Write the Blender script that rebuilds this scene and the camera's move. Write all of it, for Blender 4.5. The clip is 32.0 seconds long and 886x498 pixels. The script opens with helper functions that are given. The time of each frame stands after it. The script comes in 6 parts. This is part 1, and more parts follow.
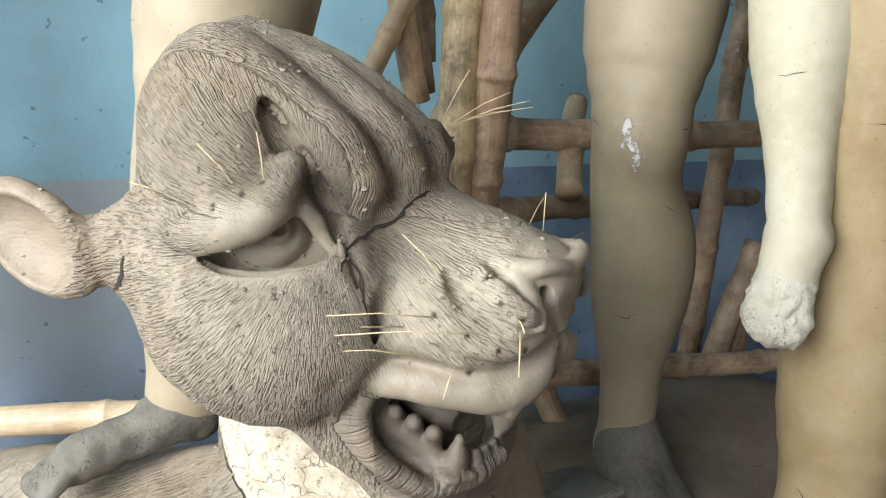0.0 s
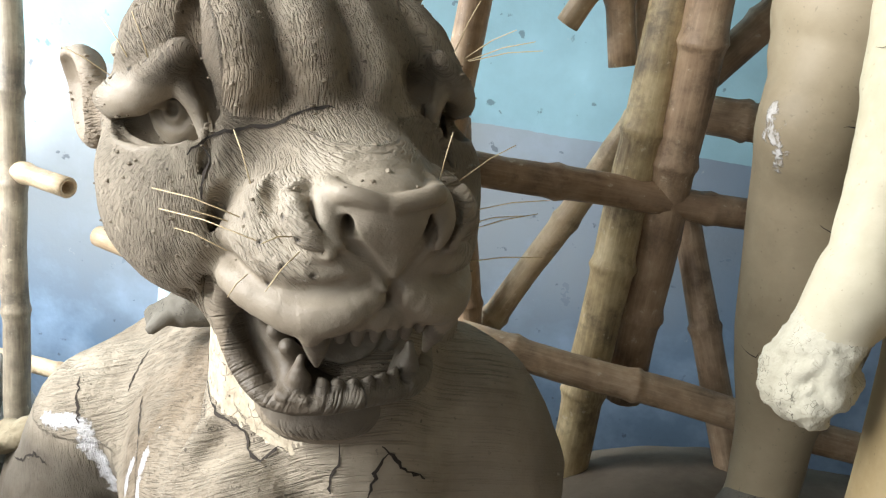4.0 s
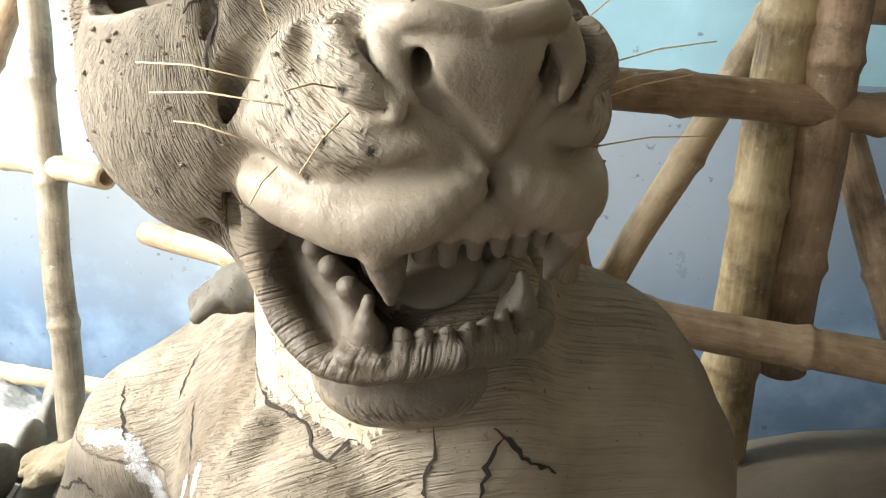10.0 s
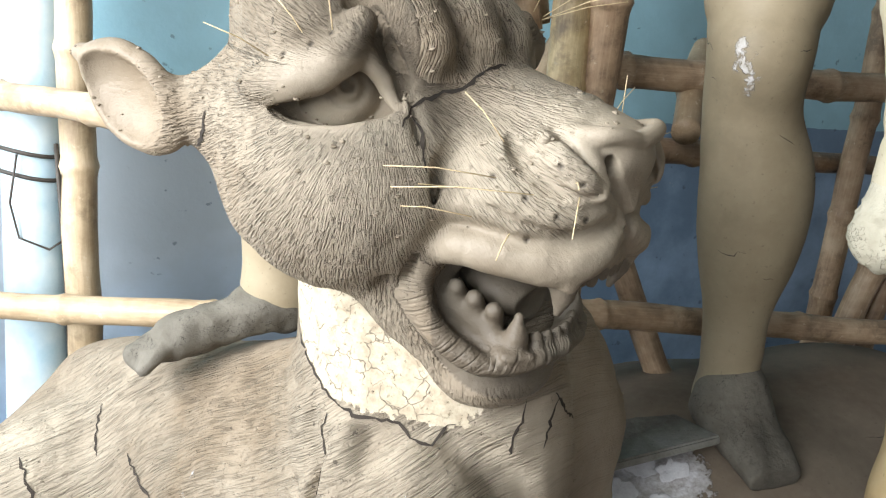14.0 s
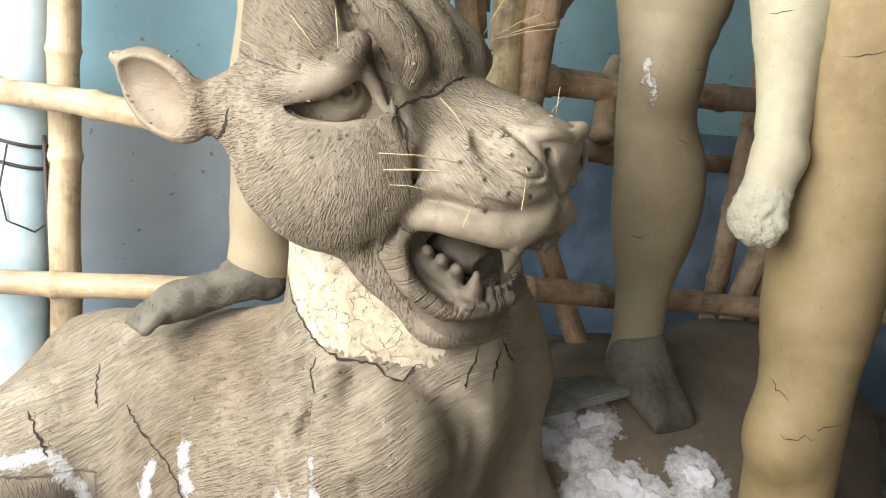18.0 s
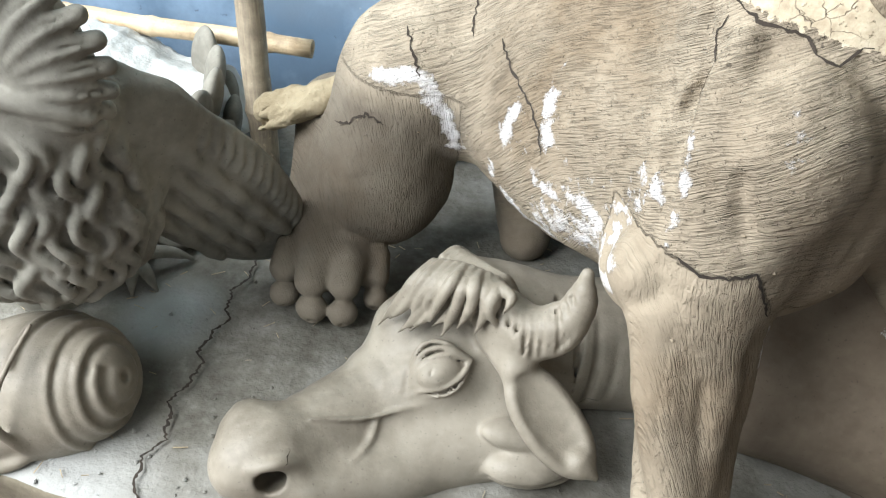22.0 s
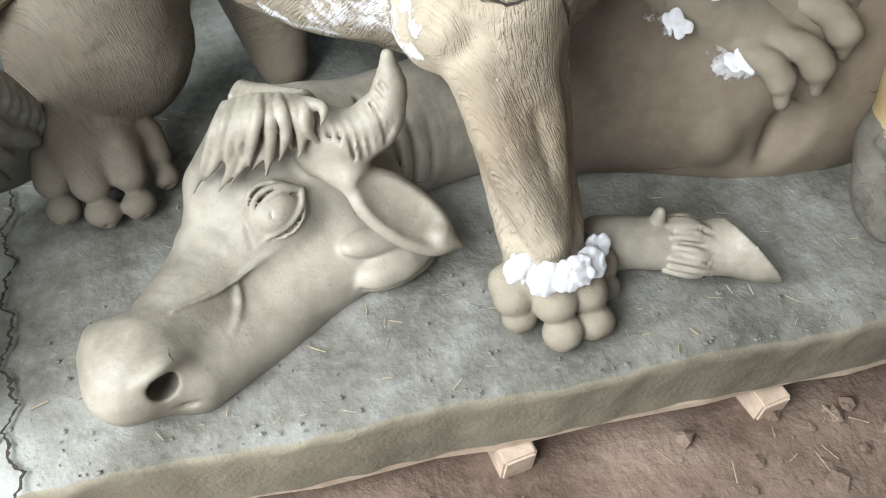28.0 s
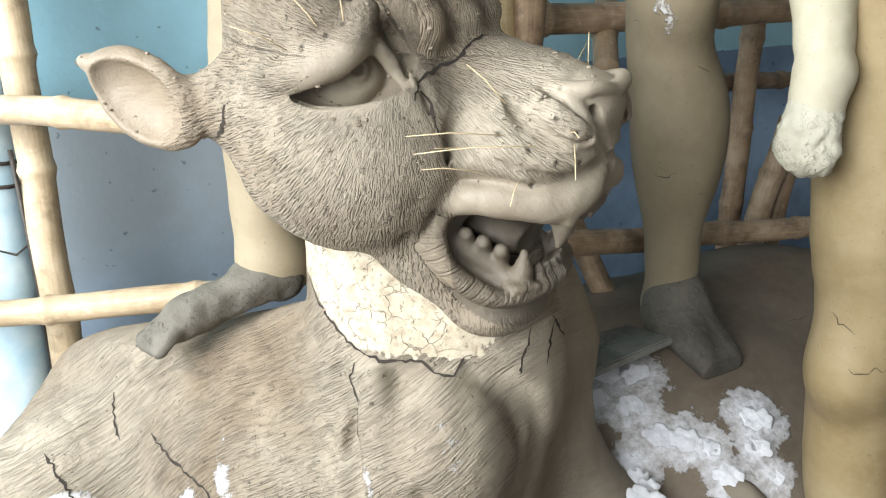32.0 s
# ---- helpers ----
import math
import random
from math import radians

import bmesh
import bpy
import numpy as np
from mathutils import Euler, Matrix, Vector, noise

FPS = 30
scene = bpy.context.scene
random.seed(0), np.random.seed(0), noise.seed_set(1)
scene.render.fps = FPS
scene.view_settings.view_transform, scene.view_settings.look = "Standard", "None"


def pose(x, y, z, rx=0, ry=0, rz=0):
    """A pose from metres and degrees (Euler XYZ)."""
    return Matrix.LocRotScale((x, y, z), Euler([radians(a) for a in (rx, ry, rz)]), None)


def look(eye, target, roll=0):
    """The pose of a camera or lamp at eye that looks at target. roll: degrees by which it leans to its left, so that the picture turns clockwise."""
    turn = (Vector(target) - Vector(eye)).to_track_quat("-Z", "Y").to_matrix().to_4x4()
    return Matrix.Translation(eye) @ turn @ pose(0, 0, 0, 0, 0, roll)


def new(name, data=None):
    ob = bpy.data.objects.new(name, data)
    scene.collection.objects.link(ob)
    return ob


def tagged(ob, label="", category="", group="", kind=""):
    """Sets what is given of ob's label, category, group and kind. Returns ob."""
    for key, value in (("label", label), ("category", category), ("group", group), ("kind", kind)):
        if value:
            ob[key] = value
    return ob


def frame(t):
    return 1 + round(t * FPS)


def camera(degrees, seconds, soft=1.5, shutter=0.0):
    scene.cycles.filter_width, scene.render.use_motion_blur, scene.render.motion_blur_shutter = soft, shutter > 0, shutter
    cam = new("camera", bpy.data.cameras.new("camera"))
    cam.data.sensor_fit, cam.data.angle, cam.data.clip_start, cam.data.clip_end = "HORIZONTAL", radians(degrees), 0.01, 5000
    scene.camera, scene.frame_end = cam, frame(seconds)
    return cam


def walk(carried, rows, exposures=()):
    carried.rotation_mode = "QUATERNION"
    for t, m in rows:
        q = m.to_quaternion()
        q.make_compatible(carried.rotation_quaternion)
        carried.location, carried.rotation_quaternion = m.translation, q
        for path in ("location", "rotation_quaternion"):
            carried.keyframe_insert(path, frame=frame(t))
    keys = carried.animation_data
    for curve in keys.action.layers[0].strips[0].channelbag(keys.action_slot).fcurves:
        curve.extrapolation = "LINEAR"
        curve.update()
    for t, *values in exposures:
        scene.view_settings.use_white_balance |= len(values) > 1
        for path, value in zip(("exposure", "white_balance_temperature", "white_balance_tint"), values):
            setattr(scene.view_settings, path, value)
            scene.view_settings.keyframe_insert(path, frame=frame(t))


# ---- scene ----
cam = camera(56.2, 32.0, 1.2)
METRES, EYE, TILT, LEAN, TURN = 2.6, 1.388, -14.5, -5.5, -25.35
PATH = [
    (0, (0.0, 0.032, 1.43), (0.907, 1.707, 0.82), 4.9),
    (0.5, (0.099, 0.007, 1.391), (0.791, 1.783, 0.784), 6.0),
    (1, (0.185, -0.01, 1.385), (0.664, 1.809, 0.706), 6.4),
    (1.5, (0.217, -0.001, 1.385), (0.578, 1.838, 0.686), 6.3),
    (2, (0.261, 0.041, 1.379), (0.509, 1.89, 0.659), 6.1),
    (2.5, (0.311, 0.066, 1.393), (0.482, 1.92, 0.664), 7.0),
    (4.5, (0.578, -0.043, 1.42), (0.221, 1.778, 0.676), 7.0),
    (5, (0.58, -0.05, 1.421), (0.193, 1.769, 0.687), 6.9),
    (5.5, (0.584, -0.055, 1.409), (0.171, 1.76, 0.678), 6.6),
    (6, (0.586, -0.042, 1.37), (0.121, 1.764, 0.648), 6.0),
    (6.5, (0.576, -0.012, 1.34), (0.057, 1.786, 0.636), 5.2),
    (7, (0.573, 0.018, 1.315), (0.044, 1.817, 0.619), 4.2),
    (7.5, (0.567, 0.053, 1.285), (0.035, 1.853, 0.595), 3.3),
    (8, (0.554, 0.099, 1.258), (0.025, 1.903, 0.575), 2.3),
    (8.5, (0.542, 0.14, 1.24), (0.047, 1.953, 0.556), 1.4),
    (9, (0.526, 0.165, 1.234), (0.048, 1.978, 0.538), 1.3),
    (9.5, (0.523, 0.165, 1.236), (0.053, 1.978, 0.533), 1.1),
    (10, (0.497, 0.164, 1.249), (0.051, 1.981, 0.54), 0.7),
    (10.5, (0.447, 0.172, 1.265), (0.119, 2.012, 0.552), 0.7),
    (11, (0.398, 0.18, 1.27), (0.292, 2.04, 0.542), 1.2),
    (11.5, (0.366, 0.175, 1.271), (0.409, 2.034, 0.535), 1.7),
    (12, (0.317, 0.133, 1.276), (0.416, 1.991, 0.544), 2.5),
    (12.5, (0.259, 0.069, 1.284), (0.388, 1.93, 0.562), 3.2),
    (13, (0.21, 0.008, 1.312), (0.451, 1.863, 0.605), 3.7),
    (13.5, (0.156, -0.009, 1.319), (0.501, 1.841, 0.64), 4.4),
    (14, (0.059, -0.024, 1.331), (0.651, 1.773, 0.682), 5.3),
    (14.5, (-0.019, -0.068, 1.346), (0.715, 1.68, 0.71), 5.0),
    (15, (-0.088, -0.131, 1.369), (0.702, 1.603, 0.761), 5.0),
    (15.5, (-0.119, -0.179, 1.378), (0.711, 1.552, 0.817), 5.4),
    (17.5, (-0.098, -0.213, 1.379), (0.719, 1.54, 0.869), 6.3),
    (18, (-0.062, -0.197, 1.357), (0.716, 1.537, 0.735), 7.4),
    (18.5, (-0.026, -0.189, 1.34), (0.683, 1.533, 0.611), 8.1),
    (19, (0.017, -0.178, 1.324), (0.629, 1.534, 0.492), 8.2),
    (19.5, (0.053, -0.169, 1.305), (0.59, 1.52, 0.378), 8.4),
    (20, (0.067, -0.147, 1.294), (0.484, 1.505, 0.246), 9.4),
    (20.5, (0.056, -0.123, 1.28), (0.35, 1.484, 0.125), 9.4),
    (21, (0.033, -0.104, 1.268), (0.189, 1.458, 0.029), 8.0),
    (21.5, (0.004, -0.087, 1.256), (0.054, 1.438, -0.038), 7.1),
    (22, (-0.036, -0.063, 1.243), (-0.077, 1.411, -0.107), 6.5),
    (22.5, (-0.044, -0.065, 1.249), (-0.144, 1.379, -0.131), 5.0),
    (23, (-0.041, -0.06, 1.249), (-0.14, 1.386, -0.129), 4.7),
    (23.5, (-0.045, -0.057, 1.25), (-0.107, 1.395, -0.124), 4.6),
    (24, (-0.062, -0.059, 1.245), (-0.046, 1.376, -0.147), 4.2),
    (24.5, (-0.094, -0.068, 1.235), (0.036, 1.321, -0.199), 4.5),
    (25, (-0.137, -0.083, 1.221), (0.094, 1.241, -0.26), 4.9),
    (25.5, (-0.157, -0.088, 1.206), (0.122, 1.161, -0.331), 5.0),
    (27.5, (-0.181, -0.066, 1.168), (0.343, 1.045, -0.411), 4.1),
    (28, (-0.167, -0.069, 1.176), (0.399, 1.054, -0.379), 4.5),
    (28.5, (-0.152, -0.068, 1.19), (0.448, 1.12, -0.303), 4.5),
    (29, (-0.13, -0.066, 1.219), (0.501, 1.223, -0.174), 4.1),
    (29.5, (-0.113, -0.054, 1.244), (0.553, 1.31, -0.058), 4.0),
    (30, (-0.095, -0.058, 1.276), (0.597, 1.397, 0.092), 3.2),
    (30.5, (-0.089, -0.06, 1.293), (0.645, 1.448, 0.203), 2.1),
    (31, (-0.086, -0.061, 1.324), (0.678, 1.501, 0.336), 1.2),
    (31.5, (-0.086, -0.064, 1.342), (0.711, 1.549, 0.469), 0.8),
    (32, (-0.081, -0.073, 1.362), (0.734, 1.594, 0.615), 0.5),
]
STOPS = [(0.0, 0.04, 6250, 10), (2.0, 0.18, 6500, 10), (4.5, 0.3, 6500, 10), (6.0, 0.38, 6800, 10), (8.0, 0.51, 6950, 10), (9.0, 0.68, 6800, 10), (10.5, 0.54, 6900, 10), (12.0, 0.42, 6800, 10), (13.0, 0.34, 6500, 10),
         (15.0, 0.2, 6350, 10), (18.0, 0.06, 6900, 10), (20.0, 0.17, 6750, 10), (23.0, 0.14, 6350, 8), (25.0, 0.42, 6350, 8), (28.0, 0.4, 6250, 7), (30.0, 0.29, 6300, 8), (32.0, 0.19, 6300, 8)]
walk(cam, [(t, look(eye, target, roll)) for t, eye, target, roll in PATH], STOPS)


# ---- world, daylight and openings ----
world = bpy.data.worlds.new("sky")
scene.world = world
world.use_nodes = True
wn = world.node_tree.nodes
sky = wn.new("ShaderNodeTexSky")
sky.sky_type = "NISHITA"
sky.sun_disc = False
sky.sun_elevation, sky.sun_rotation = radians(40), radians(250)
world.node_tree.links.new(sky.outputs[0], wn["Background"].inputs[0])
wn["Background"].inputs[1].default_value = 0.023

ROOM = (-1.75, 3.2, -2.6, 1.72, 2.9)      # x0, x1, y0, y1 (painted wall), height


def window_light(name, m, width, height, power, colour):
    lamp = bpy.data.lights.new(name, "AREA")
    lamp.shape, lamp.size, lamp.size_y, lamp.energy, lamp.color = "RECTANGLE", width, height, power, colour
    ob = new(name, lamp)
    ob.matrix_world = m
    return ob


# daylight through the wide shop opening on the one side and the open front behind
window_light("daylight_side", look((-1.68, 0.18, 1.9), (0.1, 0.76, 0.72)), 2.4, 1.65, 192, (0.97, 0.985, 1.0))
window_light("daylight_front", look((-0.7, -2.5, 1.8), (0.2, 0.9, 0.6)), 2.2, 1.6, 16, (0.97, 0.985, 1.0))


# ---- materials ----
def nodes_of(name):
    m = bpy.data.materials.new(name)
    m.use_nodes = True
    return m, m.node_tree.nodes, m.node_tree.links, m.node_tree.nodes["Principled BSDF"]


def ramp(nodes, links, source, stops):
    r = nodes.new("ShaderNodeValToRGB")
    e = r.color_ramp.elements
    while len(e) < len(stops):
        e.new(0.5)
    for el, (p, c) in zip(e, stops):
        el.position, el.color = p, (*c, 1)
    links.new(source, r.inputs[0])
    return r.outputs[0]


def noise_tex(nodes, links, coord, scale, detail=4, rough=0.6, distortion=0.0):
    n = nodes.new("ShaderNodeTexNoise")
    n.inputs["Scale"].default_value, n.inputs["Detail"].default_value = scale, detail
    n.inputs["Roughness"].default_value, n.inputs["Distortion"].default_value = rough, distortion
    links.new(coord, n.inputs["Vector"])
    return n.outputs["Fac"]


def mixed(nodes, links, fac, a, b, blend="MIX"):
    m = nodes.new("ShaderNodeMix")
    m.data_type, m.blend_type = "RGBA", blend
    for sock, v in ((m.inputs[0], fac), (m.inputs[6], a), (m.inputs[7], b)):
        if isinstance(v, tuple):
            sock.default_value = (*v, 1)
        elif isinstance(v, (int, float)):
            sock.default_value = v
        else:
            links.new(v, sock)
    return m.outputs[2]


def maths(nodes, links, op, a, b=0.0, c=0.0):
    m = nodes.new("ShaderNodeMath")
    m.operation = op
    for sock, v in zip(m.inputs, (a, b, c)):
        if isinstance(v, (int, float)):
            sock.default_value = v
        else:
            links.new(v, sock)
    return m.outputs[0]


def bump(nodes, links, shader, chain):
    """chain: (height, strength, distance) from coarse to fine."""
    last = None
    for h, s, d in chain:
        b = nodes.new("ShaderNodeBump")
        b.inputs["Strength"].default_value, b.inputs["Distance"].default_value = s, d
        links.new(h, b.inputs["Height"])
        if last:
            links.new(last, b.inputs["Normal"])
        last = b.outputs[0]
    links.new(last, shader.inputs["Normal"])


def space(nodes, kind="Object"):
    return nodes.new("ShaderNodeTexCoord").outputs[kind]


def clay(name, dark, mid, light, rough=0.85, fine=260, grit=0.35, lumps=0.5, cracks=0.0, stuck=False, dusty=()):
    """Bare clay: cloudy drying colour, fine grit, soft lumps, hairline shrinkage cracks."""
    m, n, l, p = nodes_of(name)
    co = space(n)
    big = noise_tex(n, l, co, 5, 5, 0.62)
    small = noise_tex(n, l, co, 60, 4, 0.6)
    col = ramp(n, l, big, [(0.36, dark), (0.5, mid), (0.66, light)])
    col = mixed(n, l, maths(n, l, "MULTIPLY", small, 0.5), col, ramp(n, l, small, [(0.35, dark), (0.75, light)]))
    specks = ramp(n, l, noise_tex(n, l, co, 190, 2), [(0.66, (0, 0, 0)), (0.72, (1, 1, 1))])
    col = mixed(n, l, maths(n, l, "MULTIPLY", specks, 0.35), col, tuple(c * 0.45 for c in dark))
    chain = [(big, 0.25 * lumps, 0.02), (small, 0.3 * lumps, 0.004), (noise_tex(n, l, co, fine, 3), grit, 0.0015)]
    if cracks:
        v = n.new("ShaderNodeTexVoronoi")
        v.feature = "DISTANCE_TO_EDGE"
        v.inputs["Scale"].default_value = cracks
        warp = n.new("ShaderNodeVectorMath")
        warp.operation = "MULTIPLY_ADD"
        nz = n.new("ShaderNodeTexNoise")
        nz.inputs["Scale"].default_value = cracks * 1.5
        l.new(co, nz.inputs["Vector"])
        l.new(nz.outputs["Color"], warp.inputs[0])
        warp.inputs[1].default_value = (0.09, 0.09, 0.09)
        l.new(co, warp.inputs[2])
        l.new(warp.outputs[0], v.inputs["Vector"])
        line = ramp(n, l, v.outputs["Distance"], [(0.0, (0, 0, 0)), (0.022, (1, 1, 1))])
        some = ramp(n, l, noise_tex(n, l, co, cracks * 0.5, 2), [(0.5, (1, 1, 1)), (0.58, (0, 0, 0))])
        line = maths(n, l, "MAXIMUM", line, some)
        col = mixed(n, l, line, tuple(c * 0.25 for c in dark), col)
        chain.append((line, 0.6, 0.003))
    if stuck:                               # thin torn films of cotton, by the mesh attribute 'white'
        at = n.new("ShaderNodeAttribute")
        at.attribute_name = "white"
        rag = maths(n, l, "MULTIPLY_ADD", noise_tex(n, l, co, 38, 5, 0.7), 0.07, maths(n, l, "SUBTRACT", at.outputs["Fac"], 0.035))
        film = ramp(n, l, rag, [(0.0, (0, 0, 0)), (0.004, (0.55, 0.55, 0.55)), (0.03, (0.95, 0.95, 0.95))])
        fluff = noise_tex(n, l, co, 70, 4, 0.65)
        col = mixed(n, l, maths(n, l, "MULTIPLY", film, ramp(n, l, fluff, [(0.3, (0.35, 0.35, 0.35)), (0.6, (1, 1, 1))])), col, (0.74, 0.74, 0.76))
        chain += [(film, 0.5, 0.0015), (maths(n, l, "MULTIPLY", film, fluff), 0.8, 0.004)]
    for spot, reach in dusty:               # drifts of plaster dust
        off = n.new("ShaderNodeVectorMath")
        off.operation = "DISTANCE"
        l.new(co, off.inputs[0])
        off.inputs[1].default_value = spot
        drift = maths(n, l, "MULTIPLY_ADD", big, 0.5 * reach, maths(n, l, "MULTIPLY_ADD", small, 0.5 * reach, off.outputs["Value"]))
        col = mixed(n, l, maths(n, l, "MULTIPLY", ramp(n, l, drift, [(0.8 * reach, (1, 1, 1)), (1.5 * reach, (0, 0, 0))]), 0.75), col, (0.4, 0.41, 0.4))
    l.new(col, p.inputs["Base Color"])
    p.inputs["Roughness"].default_value = rough
    p.inputs["Specular IOR Level"].default_value = 0.3
    bump(n, l, p, chain)
    return m


def lion_clay(name, dark, mid, light):
    """Clay combed with a stick into short hair strokes. Mesh attributes: 'comb' runs across the strokes in x and along them in y, 'fur' how deep they are,
    'hole' the distance to pricked holes, 'pale' the depth inside the dry neck clay, 'white' inside stuck cotton, 'damp', 'bare'."""
    m, n, l, p = nodes_of(name)
    co = space(n)

    def attr(key):
        at = n.new("ShaderNodeAttribute")
        at.attribute_name = key
        return at.outputs["Vector" if key == "comb" else "Fac"]

    comb = attr("comb")
    fur = maths(n, l, "MULTIPLY", attr("fur"), ramp(n, l, noise_tex(n, l, co, 22, 4, 0.6), [(0.36, (0.35, 0.35, 0.35)), (0.58, (1, 1, 1))]))
    strokes = noise_tex(n, l, comb, 1.0, 1.5, 0.5, 0.12)
    hairs = noise_tex(n, l, comb, 2.3, 2, 0.6, 0.1)
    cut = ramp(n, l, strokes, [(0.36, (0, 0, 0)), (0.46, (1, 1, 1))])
    big = noise_tex(n, l, co, 6, 5, 0.6)
    small = noise_tex(n, l, co, 70, 4, 0.6)
    fine = noise_tex(n, l, co, 260, 3)
    col = ramp(n, l, big, [(0.3, dark), (0.5, mid), (0.7, light)])
    col = mixed(n, l, maths(n, l, "MULTIPLY", small, 0.5), col, ramp(n, l, small, [(0.35, dark), (0.75, light)]))
    drying = noise_tex(n, l, co, 3.2, 4, 0.6)
    col = mixed(n, l, 0.55, col, ramp(n, l, drying, [(0.36, tuple(c * k for c, k in zip(dark, (1.0, 0.88, 0.74)))), (0.5, mid), (0.64, tuple(min(1, c * 1.12) for c in light))]))
    # shade inside the strokes is put into the colour, besides the bump
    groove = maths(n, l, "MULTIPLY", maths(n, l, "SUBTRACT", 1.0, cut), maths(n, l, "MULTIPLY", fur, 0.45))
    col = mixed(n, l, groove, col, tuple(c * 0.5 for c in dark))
    # pits without relief, their shade painted as dark colour
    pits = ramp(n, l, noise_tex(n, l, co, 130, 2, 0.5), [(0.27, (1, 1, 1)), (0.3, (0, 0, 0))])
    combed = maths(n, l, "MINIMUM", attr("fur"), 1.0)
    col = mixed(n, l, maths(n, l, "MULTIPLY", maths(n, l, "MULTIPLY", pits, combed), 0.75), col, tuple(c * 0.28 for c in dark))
    # damp clay of legs and paws; the mouth's shade is painted in as colour
    col = mixed(n, l, maths(n, l, "MULTIPLY", attr("damp_and_shade"), 0.85), col, mixed(n, l, 1.0, col, (0.42, 0.43, 0.45), "MULTIPLY"))
    # dry pale clay of the neck, crazed all over
    edge = maths(n, l, "MULTIPLY_ADD", small, 0.03, maths(n, l, "SUBTRACT", attr("pale"), 0.015))
    neck = maths(n, l, "GREATER_THAN", edge, 0.0)
    v = n.new("ShaderNodeTexVoronoi")
    v.feature = "DISTANCE_TO_EDGE"
    v.inputs["Scale"].default_value = 44
    warp = n.new("ShaderNodeVectorMath")
    warp.operation = "MULTIPLY_ADD"
    nz = n.new("ShaderNodeTexNoise")
    nz.inputs["Scale"].default_value = 45
    l.new(co, nz.inputs["Vector"])
    l.new(nz.outputs["Color"], warp.inputs[0])
    warp.inputs[1].default_value = (0.03, 0.03, 0.03)
    l.new(co, warp.inputs[2])
    l.new(warp.outputs[0], v.inputs["Vector"])
    craze = ramp(n, l, maths(n, l, "ADD", v.outputs["Distance"], maths(n, l, "MULTIPLY", big, 0.05)), [(0.03, (0, 0, 0)), (0.045, (1, 1, 1))])
    pale_col = ramp(n, l, small, [(0.3, (0.33, 0.27, 0.19)), (0.5, (0.45, 0.39, 0.285)), (0.75, (0.57, 0.51, 0.395))])
    torn_here = ramp(n, l, noise_tex(n, l, co, 24, 2), [(0.45, (0, 0, 0)), (0.54, (1, 1, 1))])
    craze = maths(n, l, "MAXIMUM", craze, torn_here)
    pale_col = mixed(n, l, craze, (0.29, 0.245, 0.185), pale_col)
    col = mixed(n, l, neck, col, pale_col)
    # cotton and white size stuck on
    wh = maths(n, l, "MULTIPLY_ADD", noise_tex(n, l, co, 45, 5, 0.7), 0.05, maths(n, l, "SUBTRACT", attr("white"), 0.025))
    whm = ramp(n, l, maths(n, l, "MULTIPLY_ADD", small, 0.012, maths(n, l, "SUBTRACT", wh, 0.006)), [(0.0, (0, 0, 0)), (0.005, (0.6, 0.6, 0.6)), (0.016, (0.95, 0.95, 0.95))])
    col = mixed(n, l, whm, col, mixed(n, l, fine, (0.6, 0.6, 0.62), (0.88, 0.88, 0.9)))
    # pricked holes, the shade inside them painted near black
    shut = ramp(n, l, attr("hole"), [(0.003, (0, 0, 0)), (0.0034, (1, 1, 1))])
    col = mixed(n, l, shut, (0.022, 0.016, 0.011), col)
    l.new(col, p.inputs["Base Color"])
    l.new(maths(n, l, "MULTIPLY_ADD", attr("bare"), -0.3, 0.85), p.inputs["Roughness"])     # smoothed clay has a faint sheen
    p.inputs["Specular IOR Level"].default_value = 0.35
    crumbs = ramp(n, l, noise_tex(n, l, co, 150, 3, 0.7), [(0.61, (0, 0, 0)), (0.72, (1, 1, 1))])
    h = maths(n, l, "MULTIPLY", maths(n, l, "ADD", maths(n, l, "ADD", strokes, maths(n, l, "MULTIPLY", cut, 0.35)), maths(n, l, "MULTIPLY", hairs, 0.4)), maths(n, l, "MULTIPLY", fur, maths(n, l, "SUBTRACT", 1.0, neck)))
    bump(n, l, p, [(big, 0.2, 0.015), (h, 0.9, 0.0052), (maths(n, l, "MULTIPLY", craze, neck), 0.8, 0.003), (maths(n, l, "MULTIPLY", crumbs, combed), 0.8, 0.0026), (shut, 0.8, 0.002), (whm, 0.8, 0.004), (fine, 0.5, 0.0016)])
    return m


